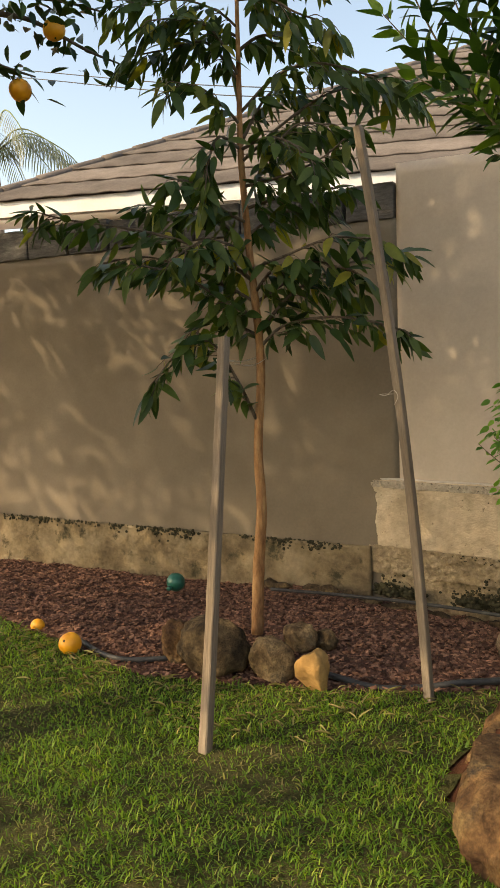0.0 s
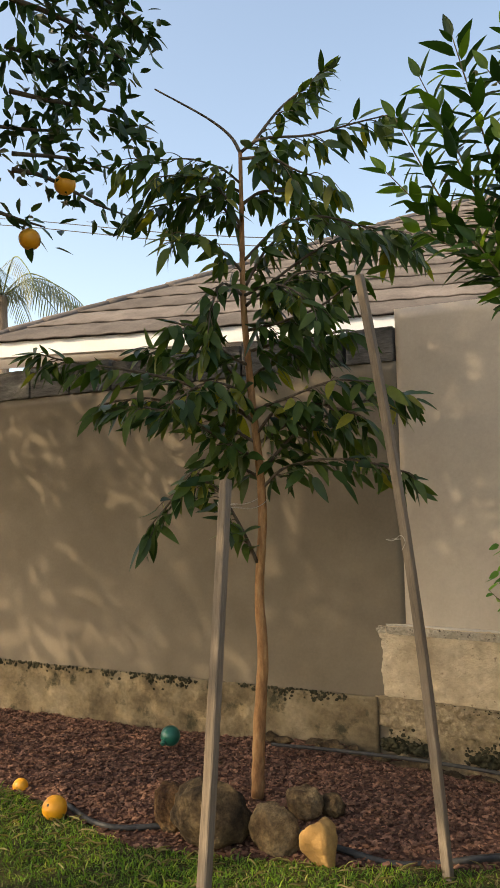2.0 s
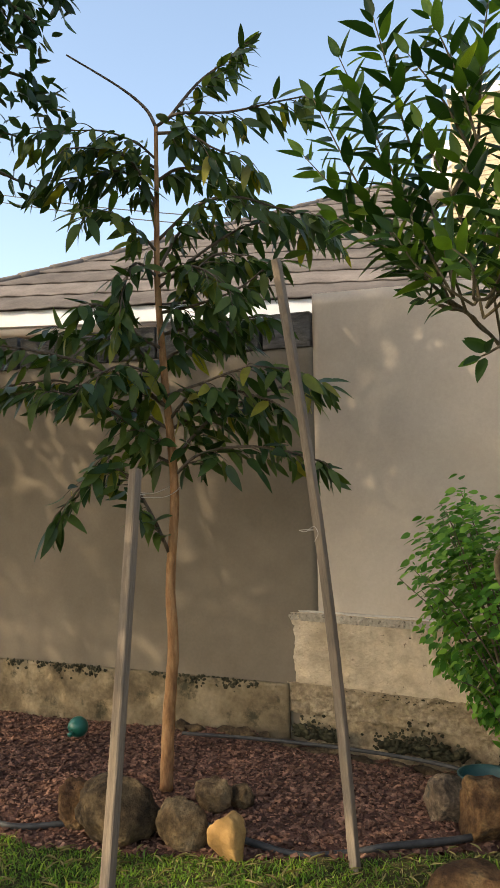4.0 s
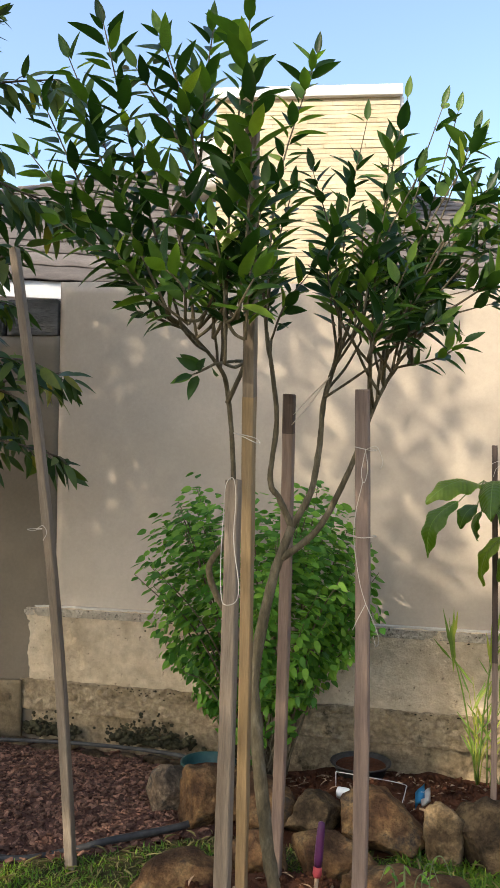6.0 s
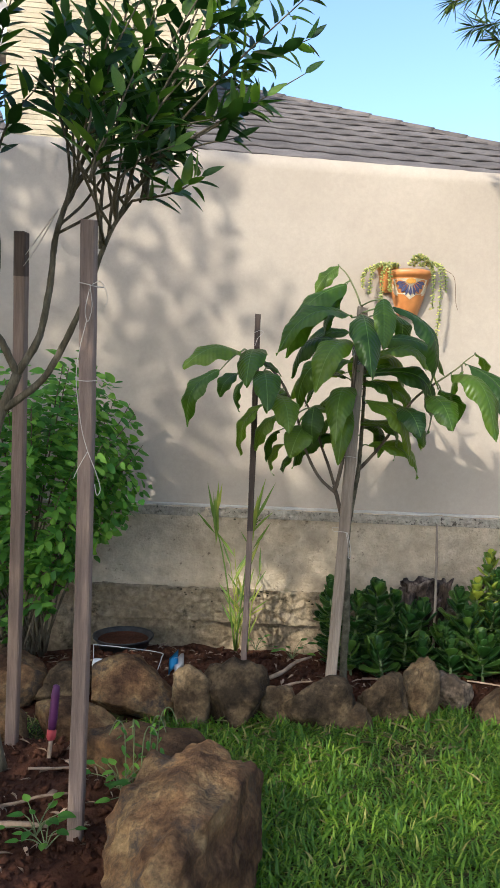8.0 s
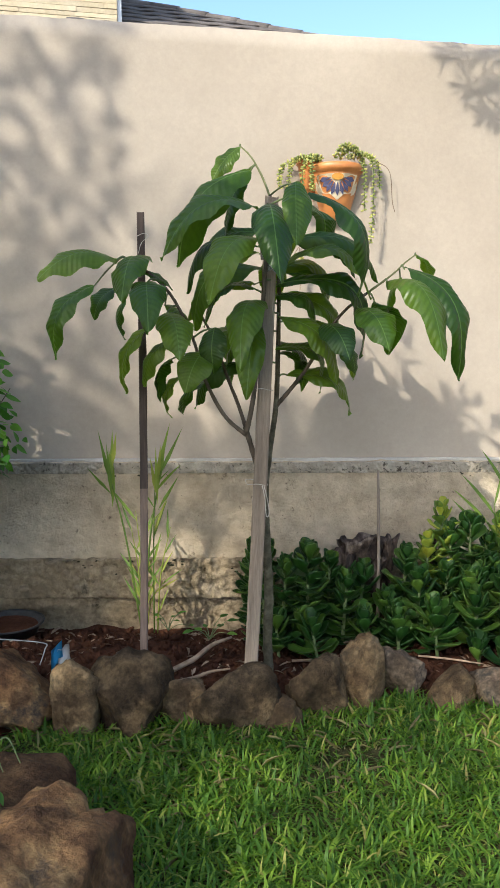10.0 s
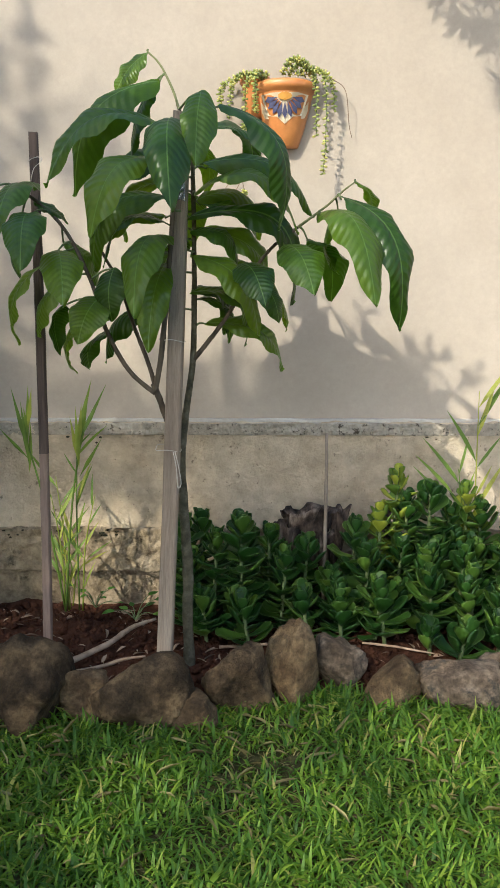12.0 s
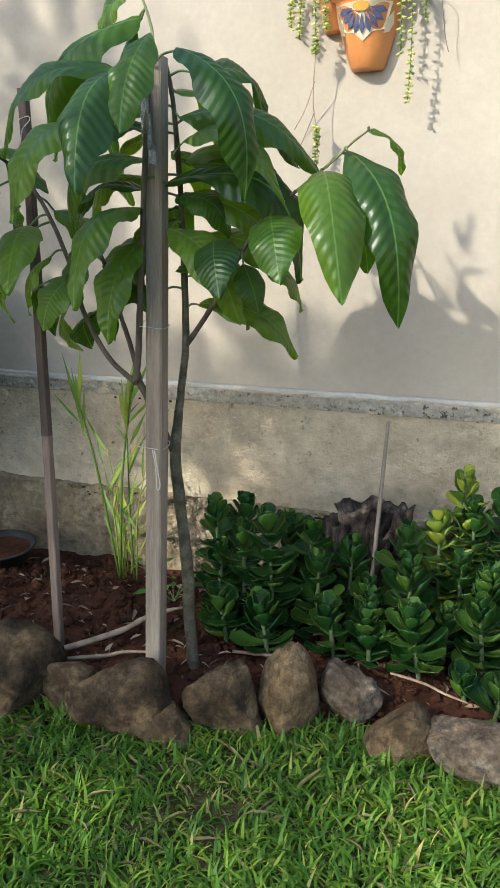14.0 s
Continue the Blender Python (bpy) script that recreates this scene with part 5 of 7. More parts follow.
def ribbed_leaf(arch, fold, seed):
    """A leaf one long and one wide, arched, with raised side ribs, a wavy margin and a drawn-out tip."""
    r = random.Random(seed)
    v, f = [], []
    n, across = 60, 4
    twist, bend, wave = r.uniform(-0.5, 0.5), r.uniform(-0.05, 0.05), r.uniform(0, 6)
    for i in range(n + 1):
        t = i / n
        w = 0.5 * math.sin(math.pi * t ** 0.93) ** 0.72 * (1 - 0.22 * t ** 3) if 0 < i < n else 0.004
        for j in range(-across, across + 1):
            s = j / across
            ribs = 0.0019 * math.sin(2 * math.pi * (15 * t - 2.2 * abs(s))) * (0.3 + abs(s)) * min(1, 6 * (1 - t)) * (j != 0)
            rim = 0.030 * abs(s) ** 3 * math.sin(19 * t + wave + (1.9 if s > 0 else 0))
            v.append((t, s * w + bend * math.sin(math.pi * t), arch * math.sin(math.pi * min(1, t * 1.02)) ** 0.9 + fold * abs(s) * w * 0.5 - 0.30 * s * s * w + ribs + rim + twist * s * w * t * 0.6))
    c = 2 * across + 1
    for i in range(n):
        for j in range(c - 1):
            a = i * c + j
            f.append((a, a + c, a + c + 1, a + 1))
    return np.array(v), f


ARCHES = (0.10, 0.19, 0.28, 0.36)
big_meshes = []
for k in range(16):
    v, f = ribbed_leaf(ARCHES[k // 4], (0.20, 0.45, 0.3, 0.55)[k % 4], k)
    me = bpy.data.meshes.new("leaf")
    me.from_pydata(v.tolist(), [], f)
    me.materials.append(LEAF_RIBBED)
    me.shade_smooth()
    big_meshes.append(me)
big_count = 0


def big_leaf(stalk, tip, width, arch):
    """A leaf from its stalk to its tip, arched upwards by a share of its length, upper side up, outwards and turned to
    the camera's view.
    """
    global big_count
    a, b = Vector(stalk), Vector(tip)
    d = b - a
    kind = min(range(4), key=lambda q: abs(ARCHES[q] - 1.22 * arch))
    ob = new("leaf", big_meshes[4 * kind + big_count % 4])
    ob.parent = sapling
    flat = Vector((d.x, d.y, 0))
    side = flat.normalized() if flat.length > 0.01 else Vector((0, -1, 0))
    face = Vector((0, -0.56, 0.66)) + side * 0.40 + near((0, 0, 0), 0.12)
    ob.matrix_world = turned(a, d, face, (d.length * 1.02, width * 0.96, d.length))
    back = min((Vector(q[:3]) for line in sapling_lines for q in line), key=lambda q: (q - a).length)
    if (back - a).length < 0.34:
        limb_mesh("leaf_stalk", [(*back, 0.0030), (*((a + back) / 2 + Vector((0, 0, 0.006))), 0.0026), (*(a + d * 0.02), 0.0021)], LEAF_STALK, sapling, 1, 0)
    big_count += 1


sapling_stem([(0.922, 3.765, 0.05, 0.0205), (0.918, 3.757, 0.20, 0.0185), (0.922, 3.752, 0.34, 0.0190), (0.915, 3.747, 0.50, 0.0175), (0.908, 3.742, 0.66, 0.0165), (0.926, 3.748, 0.80, 0.0115), (0.944, 3.752, 0.93, 0.0100), (0.950, 3.748, 1.10, 0.0088), (0.952, 3.740, 1.30, 0.0075), (0.950, 3.728, 1.45, 0.0062), (0.938, 3.722, 1.53, 0.0050)])
sapling_stem([(0.908, 3.742, 0.66, 0.0110), (0.885, 3.712, 0.75, 0.0105), (0.858, 3.682, 0.845, 0.0100), (0.850, 3.670, 0.87, 0.0090)])
sapling_stem([(0.853, 3.677, 0.845, 0.0080), (0.790, 3.665, 0.905, 0.0074), (0.735, 3.660, 1.010, 0.0068), (0.700, 3.665, 1.130, 0.0062), (0.640, 3.672, 1.250, 0.0056), (0.570, 3.685, 1.320, 0.0050), (0.500, 3.690, 1.365, 0.0036)])
sapling_stem([(0.858, 3.682, 0.850, 0.0075), (0.828, 3.695, 0.940, 0.0070), (0.800, 3.705, 1.010, 0.0063), (0.762, 3.715, 1.120, 0.0055), (0.720, 3.720, 1.200, 0.0046)])
sapling_stem([(0.853, 3.672, 0.850, 0.0095), (0.872, 3.660, 0.940, 0.0090), (0.888, 3.655, 1.070, 0.0084), (0.905, 3.660, 1.250, 0.0076), (0.918, 3.670, 1.420, 0.0068), (0.925, 3.690, 1.535, 0.0056)])
sapling_stem([(0.925, 3.700, 1.530, 0.0046), (0.905, 3.735, 1.590, 0.0040), (0.872, 3.762, 1.655, 0.0033), (0.838, 3.779, 1.692, 0.0026)])
sapling_stem([(0.944, 3.752, 0.925, 0.0085), (0.990, 3.742, 0.980, 0.0076), (1.040, 3.735, 1.047, 0.0068), (1.130, 3.740, 1.190, 0.0056), (1.215, 3.748, 1.262, 0.0048)])
sapling_stem([(1.210, 3.748, 1.258, 0.0046), (1.285, 3.750, 1.312, 0.0036), (1.330, 3.760, 1.352, 0.0030), (1.360, 3.769, 1.374, 0.0024)])
big_leaf((0.872, 3.762, 1.618), (0.659, 3.719, 1.340), 0.112, 0.20)
big_leaf((0.840, 3.779, 1.690), (0.756, 3.775, 1.590), 0.075, 0.10)
big_leaf((0.847, 3.775, 1.604), (0.793, 3.757, 1.422), 0.085, 0.05)
big_leaf((0.892, 3.660, 1.490), (0.626, 3.572, 1.345), 0.125, 0.20)
big_leaf((0.918, 3.599, 1.495), (0.941, 3.345, 1.272), 0.112, 0.12)
big_leaf((0.990, 3.559, 1.548), (0.986, 3.435, 1.369), 0.085, 0.10)
big_leaf((1.030, 3.590, 1.525), (1.168, 3.575, 1.248), 0.115, 0.26)
big_leaf((1.000, 3.720, 1.500), (1.090, 3.890, 1.400), 0.125, 0.22)
big_leaf((0.975, 3.700, 1.410), (1.253, 3.790, 1.290), 0.110, 0.24)
big_leaf((0.958, 3.700, 1.340), (1.213, 3.670, 1.245), 0.115, 0.27)
big_leaf((0.955, 3.760, 1.330), (1.116, 3.960, 1.250), 0.100, 0.24)
big_leaf((0.945, 3.690, 1.283), (1.207, 3.800, 1.078), 0.115, 0.27)
big_leaf((0.944, 3.732, 1.252), (1.062, 3.761, 1.160), 0.085, 0.28)
big_leaf((0.945, 3.690, 1.190), (1.116, 3.662, 0.995), 0.110, 0.26)
big_leaf((1.074, 3.640, 1.168), (1.136, 3.513, 1.070), 0.100, 0.15)
big_leaf((0.943, 3.725, 1.100), (1.081, 3.804, 0.965), 0.095, 0.28)
big_leaf((1.128, 3.660, 1.120), (1.168, 3.640, 1.025), 0.070, 0.16)
big_leaf((1.095, 3.760, 1.120), (1.190, 3.860, 1.000), 0.090, 0.18)
big_leaf((1.182, 3.681, 1.215), (1.248, 3.544, 1.096), 0.115, 0.16)
big_leaf((1.242, 3.760, 1.230), (1.318, 3.960, 1.080), 0.110, 0.18)
big_leaf((1.272, 3.740, 1.292), (1.385, 3.488, 1.068), 0.130, 0.20)
big_leaf((1.322, 3.749, 1.335), (1.459, 3.625, 1.010), 0.120, 0.26)
big_leaf((1.320, 3.790, 1.310), (1.330, 3.880, 1.150), 0.085, 0.14)
big_leaf((1.360, 3.769, 1.374), (1.412, 3.850, 1.290), 0.065, 0.16)
big_leaf((0.493, 3.620, 1.348), (0.301, 3.503, 1.288), 0.115, 0.12)
big_leaf((0.406, 3.733, 1.285), (0.295, 3.710, 1.070), 0.105, 0.20)
big_leaf((0.544, 3.740, 1.362), (0.522, 3.500, 1.230), 0.118, 0.16)
big_leaf((0.477, 3.695, 1.275), (0.414, 3.677, 1.185), 0.085, 0.18)
big_leaf((0.489, 3.780, 1.245), (0.476, 3.850, 1.128), 0.080, 0.12)
big_leaf((0.575, 3.600, 1.283), (0.603, 3.408, 1.145), 0.105, 0.14)
big_leaf((0.625, 3.640, 1.200), (0.677, 3.470, 1.072), 0.105, 0.12)
big_leaf((0.584, 3.664, 1.168), (0.496, 3.714, 0.970), 0.090, 0.18)
big_leaf((0.637, 3.689, 1.128), (0.551, 3.710, 0.990), 0.080, 0.18)
big_leaf((0.733, 3.640, 1.092), (0.684, 3.572, 0.978), 0.112, 0.14)
big_leaf((0.737, 3.700, 1.000), (0.659, 3.802, 0.900), 0.100, 0.14)
big_leaf((0.658, 3.715, 1.015), (0.620, 3.816, 0.886), 0.070, 0.14)
big_leaf((0.635, 3.640, 1.070), (0.597, 3.741, 0.940), 0.070, 0.14)
big_leaf((0.765, 3.640, 1.160), (0.763, 3.600, 1.030), 0.090, 0.12)
big_leaf((0.893, 3.705, 1.228), (0.839, 3.465, 1.048), 0.115, 0.22)
big_leaf((0.885, 3.690, 1.172), (0.855, 3.560, 0.962), 0.090, 0.18)
big_leaf((0.892, 3.700, 1.135), (0.810, 3.820, 0.990), 0.085, 0.20)
big_leaf((0.886, 3.560, 1.395), (0.762, 3.400, 1.215), 0.125, 0.22)
big_leaf((0.909, 3.704, 1.330), (0.704, 3.700, 1.158), 0.110, 0.28)
big_leaf((0.905, 3.720, 1.260), (0.735, 3.660, 1.165), 0.090, 0.30)
big_leaf((0.890, 3.755, 1.400), (0.678, 3.775, 1.268), 0.105, 0.28)
big_leaf((0.560, 3.690, 1.320), (0.640, 3.700, 1.270), 0.060, 0.10)
big_leaf((0.610, 3.760, 1.230), (0.680, 3.840, 1.110), 0.085, 0.16)
for k in range(16):
    z = 1.02 + 0.030 * k
    a = 0.3 + 2.4 * k
    root = Vector((0.93 + 0.05 * math.cos(a), 3.76, z))
    big_leaf(tuple(root), tuple(root + Vector((0.21 * math.cos(a), 0.07 + 0.07 * abs(math.sin(a)), -0.10 - 0.05 * rng.random()))), 0.095, 0.26)
for z, x in ((0.98, 0.90), (0.70, 0.885)):
    string_loop([(x - 0.03, 3.66, z), (x, 3.645, z + 0.004), (x + 0.03, 3.67, z - 0.004), (x + 0.02, 3.72, z), (x - 0.03, 3.72, z + 0.006), (x - 0.032, 3.66, z + 0.003)], 0.0011, "string", sapling, "white string tied to the stake")
string_loop([(0.905, 3.645, 0.70), (0.915, 3.635, 0.66), (0.92, 3.635, 0.62), (0.912, 3.635, 0.61), (0.908, 3.64, 0.66), (0.90, 3.645, 0.70)], 0.0014, "string", sapling)

# ---- leafy bush at the wall ----
bush = base("bush", (-0.42, 4.02, 0.05), "dense light green shrub growing against the wall", "bush")
bush_shapes = [leaf_shape(1.0, rng.uniform(0.5, 0.6), 0.2, rng.uniform(0.0, 0.4), 1.8, 5, seed=k + 40) for k in range(6)]
bush_leaves = []
for k in range(430):
    a = rng.uniform(0, 2 * math.pi)
    h = rng.random() ** 0.62
    z = 0.10 + 1.25 * h
    wide = 0.14 + 0.86 * math.sin(math.pi * min(1, 0.08 + 0.70 * h) ** 1.3) ** 1.0
    rad = math.sqrt(rng.uniform(0.35, 1.0)) * (rng.uniform(1.05, 1.2) if k % 9 == 0 else 1)
    tip = Vector((-0.05 + 0.58 * wide * rad * math.cos(a), -0.01 + 0.36 * wide * rad * math.sin(a), z * (1.07 - 0.20 * rad * rad) + 0.04 * noise.noise((a * 2, h * 4, 1.0))))
    root = Vector((rng.uniform(-0.08, 0.08), rng.uniform(-0.06, 0.06), 0.0))
    mid = root.lerp(tip, 0.6) + Vector((0, 0, 0.10))
    pts = [(*root, 0.005), (*mid, 0.0035), (*tip, 0.0015)]
    if k < 60:
        limb_mesh("stem", pts, BARKGREEN, bush, k, 0)
    line = smooth_line(pts, 6)
    for i in range(14):
        t = 0.48 + 0.52 * (i + rng.random()) / 14
        p, w = point_on(line, min(t, 0.99))
        way = Matrix.Rotation(i * 2.1 + rng.random(), 3, w) @ w.orthogonal().normalized() + w * rng.uniform(0.1, 0.6) + Vector((0, 0, -0.25))
        L = rng.uniform(0.036, 0.064)
        bush_leaves.append((rng.randrange(6), turned(p, way, near((0, -0.45, 0.9), 0.55), (L, L, L))))
rng.shuffle(bush_leaves)
pieces("leaf", bush_shapes, bush_leaves, LEAF_BUSH, bush)


# ---- succulents ----
def lens_leaf(thick, cup, seed):
    """A thick spoon-shaped leaf one long, rounded at its tip."""
    v, f = [], []
    steps = (0, 0.2, 0.4, 0.6, 0.76, 0.88, 0.96, 1.0)
    for t in steps:
        w = 0.07 + 0.34 * min(1.0, t / 0.62) ** 0.9
        if t > 0.6:
            w *= math.sqrt(max(0.0, 1 - ((t - 0.6) / 0.4) ** 2.4)) + 0.02
        z = cup * t * t
        h = thick * (0.45 + 0.55 * math.sin(math.pi * min(1, t * 0.9))) * (1 if t < 0.95 else 0.5)
        rim = 0.07 * w
        v += [(t, -w, z + rim), (t, -0.55 * w, z + 0.35 * rim + h * 0.35), (t, 0, z + h * 0.2), (t, 0.55 * w, z + 0.35 * rim + h * 0.35), (t, w, z + rim), (t, 0.6 * w, z - h * 0.7), (t, 0, z - h), (t, -0.6 * w, z - h * 0.7)]
    for i in range(len(steps) - 1):
        for j in range(8):
            b = (j + 1) % 8
            f.append((8 * i + j, 8 * i + 8 + j, 8 * i + 8 + b, 8 * i + b))
    f.append(tuple(range(8 * len(steps) - 8, 8 * len(steps))))
    return np.array(v), f


def spoon_leaf(cup, seed):
    """A thin fleshy spoon-shaped leaf one long, widest near its rounded tip, with a narrow rim of its own."""
    r = random.Random(seed)
    v, f, rims = [], [], []
    steps = (0, 0.15, 0.32, 0.5, 0.66, 0.8, 0.9, 0.97, 1.0)
    bend = r.uniform(-0.06, 0.06)
    for t in steps:
        w = 0.06 + 0.33 * min(1.0, t / 0.68) ** 1.15
        if t > 0.62:
            w *= math.sqrt(max(0.0, 1 - ((t - 0.62) / 0.385) ** 2.2)) + 0.02
        z = cup * t * t - 0.05 * math.sin(math.pi * t)
        h = 0.045 * (1.3 - t)
        for s in (-1, -0.88, -0.45, 0, 0.45, 0.88, 1):
            v.append((t, s * w + bend * t * t, z + 0.30 * w * s * s + 0.4 * h + 0.012 * r.uniform(-1, 1) * abs(s)))
        for s in (0.6, 0, -0.6):
            v.append((t, s * w + bend * t * t, z + 0.30 * w * s * s - h))
    for i in range(len(steps) - 1):
        for j in range(10):
            b = (j + 1) % 10
            f.append((10 * i + j, 10 * i + 10 + j, 10 * i + 10 + b, 10 * i + b))
            rims.append(1 if j in (0, 5) or i == len(steps) - 2 else 0)
    f.append(tuple(range(10 * len(steps) - 10, 10 * len(steps))))
    rims.append(1)
    return v, f, rims


jade_shapes = [spoon_leaf(c, k) for k, c in enumerate((0.10, 0.18, 0.26, 0.04, 0.32))]
jade_meshes = {}


def jade(head, size, material=None, name="succulent", label="fleshy dark green succulent rosette in the bed"):
    """A stem clad in crossed pairs of thick leaves with a rosette on top."""
    material = material or LEAF_JADE
    if material.name not in jade_meshes:
        made = []
        for v, f, rims in jade_shapes:
            me = bpy.data.meshes.new("leaf")
            me.from_pydata(v, [], f)
            me.materials.append(material)
            me.materials.append(LEAF_JADE_RIM)
            me.polygons.foreach_set("material_index", rims)
            me.shade_smooth()
            made.append(me)
        jade_meshes[material.name] = made
    x, y, z = head
    foot = ground_z(x, y)
    plant = base(name, (x, y, foot), label, "succulent", "succulents in the bed")
    tall = z - foot
    lean = (rng.uniform(-0.03, 0.03), rng.uniform(-0.03, 0.01))
    limb_mesh("stem", [(0, 0, -0.02, 0.006), (lean[0] * 0.5, lean[1] * 0.5, tall * 0.5, 0.006), (lean[0], lean[1], tall, 0.004)], LEAF_STALK, plant, 2, 0)
    level, n = tall, 0
    turn = rng.uniform(0, 6.28)
    while level > 0.012 and n < 24:
        age = (tall - level) / 0.10
        k = level / max(tall, 0.01)
        for s in range(3 if n == 0 or n > 7 else 2):
            a = turn + n * 1.62 + s * (2.094 if n == 0 or n > 7 else math.pi) + rng.uniform(-0.22, 0.22)
            rise = 1.55 - 1.3 * min(1, age) + rng.uniform(-0.25, 0.25)
            way = Vector((math.cos(a), math.sin(a), rise))
            L = size * (0.34 + 0.28 * min(1, age * 1.5)) * rng.uniform(0.8, 1.2)
            ob = new("leaf", jade_meshes[material.name][rng.randrange(5)])
            ob.parent = plant
            ob.matrix_local = turned((lean[0] * k + 0.005 * math.cos(a), lean[1] * k + 0.005 * math.sin(a), level), way, Vector((-way.x * 0.5, -way.y * 0.5, 1)) + near((0, 0, 0), 0.15), (L, L * rng.uniform(0.88, 1.12), L))
        level -= 0.009 + 0.011 * min(1, age * 1.3)
        n += 1


jade((0.88, 4.05, 0.41), 0.104)
jade((0.92, 4.15, 0.39), 0.108)
jade((0.97, 4.00, 0.38), 0.102)
jade((1.06, 4.00, 0.42), 0.126)
jade((1.14, 4.10, 0.36), 0.105)
jade((0.91, 3.98, 0.31), 0.102)
jade((0.96, 3.90, 0.22), 0.125)
jade((1.09, 3.88, 0.20), 0.132)
jade((1.18, 4.00, 0.31), 0.110)
jade((1.24, 4.10, 0.33), 0.106)
jade((1.40, 4.10, 0.38), 0.114)
jade((1.43, 4.00, 0.33), 0.119)
jade((1.26, 3.92, 0.22), 0.108)
jade((1.36, 3.90, 0.21), 0.116)
jade((1.49, 3.90, 0.26), 0.124)
jade((1.58, 4.15, 0.46), 0.107)
jade((1.66, 4.15, 0.48), 0.116)
jade((1.74, 4.20, 0.40), 0.110)
jade((1.63, 4.05, 0.31), 0.114)
jade((1.73, 4.05, 0.31), 0.115)
jade((1.83, 4.20, 0.41), 0.111)
jade((1.64, 3.95, 0.26), 0.119)
jade((1.76, 3.98, 0.26), 0.113)
jade((1.61, 3.84, 0.15), 0.108)
jade((1.68, 3.80, 0.16), 0.139)
jade((1.33, 4.00, 0.26), 0.103)
jade((1.03, 4.05, 0.25), 0.105)
jade((1.54, 4.10, 0.32), 0.115)
jade((1.82, 4.10, 0.31), 0.127)
jade((1.86, 3.95, 0.26), 0.130)
jade((1.92, 4.15, 0.38), 0.129)
jade((1.80, 3.82, 0.18), 0.133)
jade((0.90, 4.15, 0.33), 0.108)
jade((1.19, 4.15, 0.32), 0.108)
for k in range(26):
    x = rng.uniform(0.92, 1.98)
    y = rng.uniform(3.88, 4.2)
    if abs(x - 1.30) < 0.13 and y > 4.0:
        continue
    jade((x, y, 0.17 + 0.55 * (y - 3.88) + rng.uniform(-0.04, 0.04)), rng.uniform(0.10, 0.125))
jade((1.535, 4.15, 0.53), 0.10, LEAF_JADE_YELLOW, "succulent", "bright yellow-green succulent spike above the others")
jade((1.50, 4.12, 0.42), 0.11, LEAF_JADE_YELLOW, "succulent", "yellowing succulent beside the old stump")
jade((1.80, 4.22, 0.47), 0.11, LEAF_JADE_YELLOW, "succulent", "yellow-green succulent spike near the wall")

# ---- orange tree whose crown spreads over the lawn ----
orange_tree = base("orange_tree", (-3.7, -0.7, 0), "large orange tree with dark leaves and ripe fruit overhead", "tree")
ORIGIN = Vector((-3.7, -0.7, 0))
orange_shapes = [leaf_shape(1.0, rng.uniform(0.38, 0.46), 0.3, rng.uniform(0.1, 0.5), 1.8, 4, seed=k + 70) for k in range(6)]
orange_leaves = []


def orange_spray(p, d, count, reach):
    for i in range(count):
        q = p + d * rng.uniform(-0.5, 1) * reach + near((0, 0, -0.02), reach * 0.42)
        way = d * 0.4 + near((0, 0, -0.35), 0.7)
        L = rng.uniform(0.075, 0.115)
        orange_leaves.append((rng.randrange(6), turned(q - ORIGIN, way, near((0, -0.1, 1), 0.5), (L, L, L))))


def orange_limb(points, per=9, count=9):
    pts = [(x - ORIGIN.x, y - ORIGIN.y, z - ORIGIN.z, r) for x, y, z, r in points]
    limb_mesh("limb", pts, BARKDARK, orange_tree, 3, 0.1)
    line = smooth_line(points, 6)
    for i in range(per):
        p, d = point_on(line, min(0.99, 0.05 + 0.95 * (i + rng.random()) / per))
        orange_spray(p, -d, count, 0.11)


orange_limb([(-2.50, 3.14, 3.60, 0.006), (-2.57, 3.02, 3.68, 0.009), (-2.64, 2.88, 3.75, 0.0127), (-2.77, 2.64, 3.80, 0.016)], 9, 14)
orange_limb([(-2.53, 3.09, 3.02, 0.004), (-2.64, 2.88, 3.04, 0.008), (-2.76, 2.65, 3.02, 0.012)], 6, 8)
orange_limb([(-2.50, 3.14, 2.79, 0.004), (-2.57, 3.01, 2.83, 0.007), (-2.69, 2.79, 2.93, 0.010), (-2.76, 2.65, 2.94, 0.014)], 6, 7)
orange_limb([(-2.46, 3.22, 3.22, 0.004), (-2.53, 3.09, 3.32, 0.007), (-2.67, 2.83, 3.32, 0.010), (-2.77, 2.64, 3.33, 0.014)], 9, 13)
orange_limb([(-2.69, 2.79, 2.68, 0.004), (-2.76, 2.65, 2.71, 0.008), (-2.83, 2.51, 2.75, 0.012)], 4, 7)
orange_limb([(-2.46, 3.24, 3.78, 0.004), (-2.50, 3.15, 3.85, 0.007), (-2.57, 3.01, 3.94, 0.010), (-2.67, 2.83, 4.10, 0.014)], 9, 14)
orange_limb([(-2.52, 3.10, 3.98, 0.004), (-2.59, 2.98, 4.14, 0.008), (-2.69, 2.78, 4.35, 0.012)], 9, 14)
orange_limb([(-2.56, 3.02, 3.48, 0.004), (-2.66, 2.84, 3.52, 0.008), (-2.78, 2.62, 3.55, 0.012)], 9, 14)
orange_limb([(-2.60, 2.95, 3.20, 0.004), (-2.70, 2.77, 3.16, 0.007), (-2.80, 2.57, 3.14, 0.010)], 6, 8)
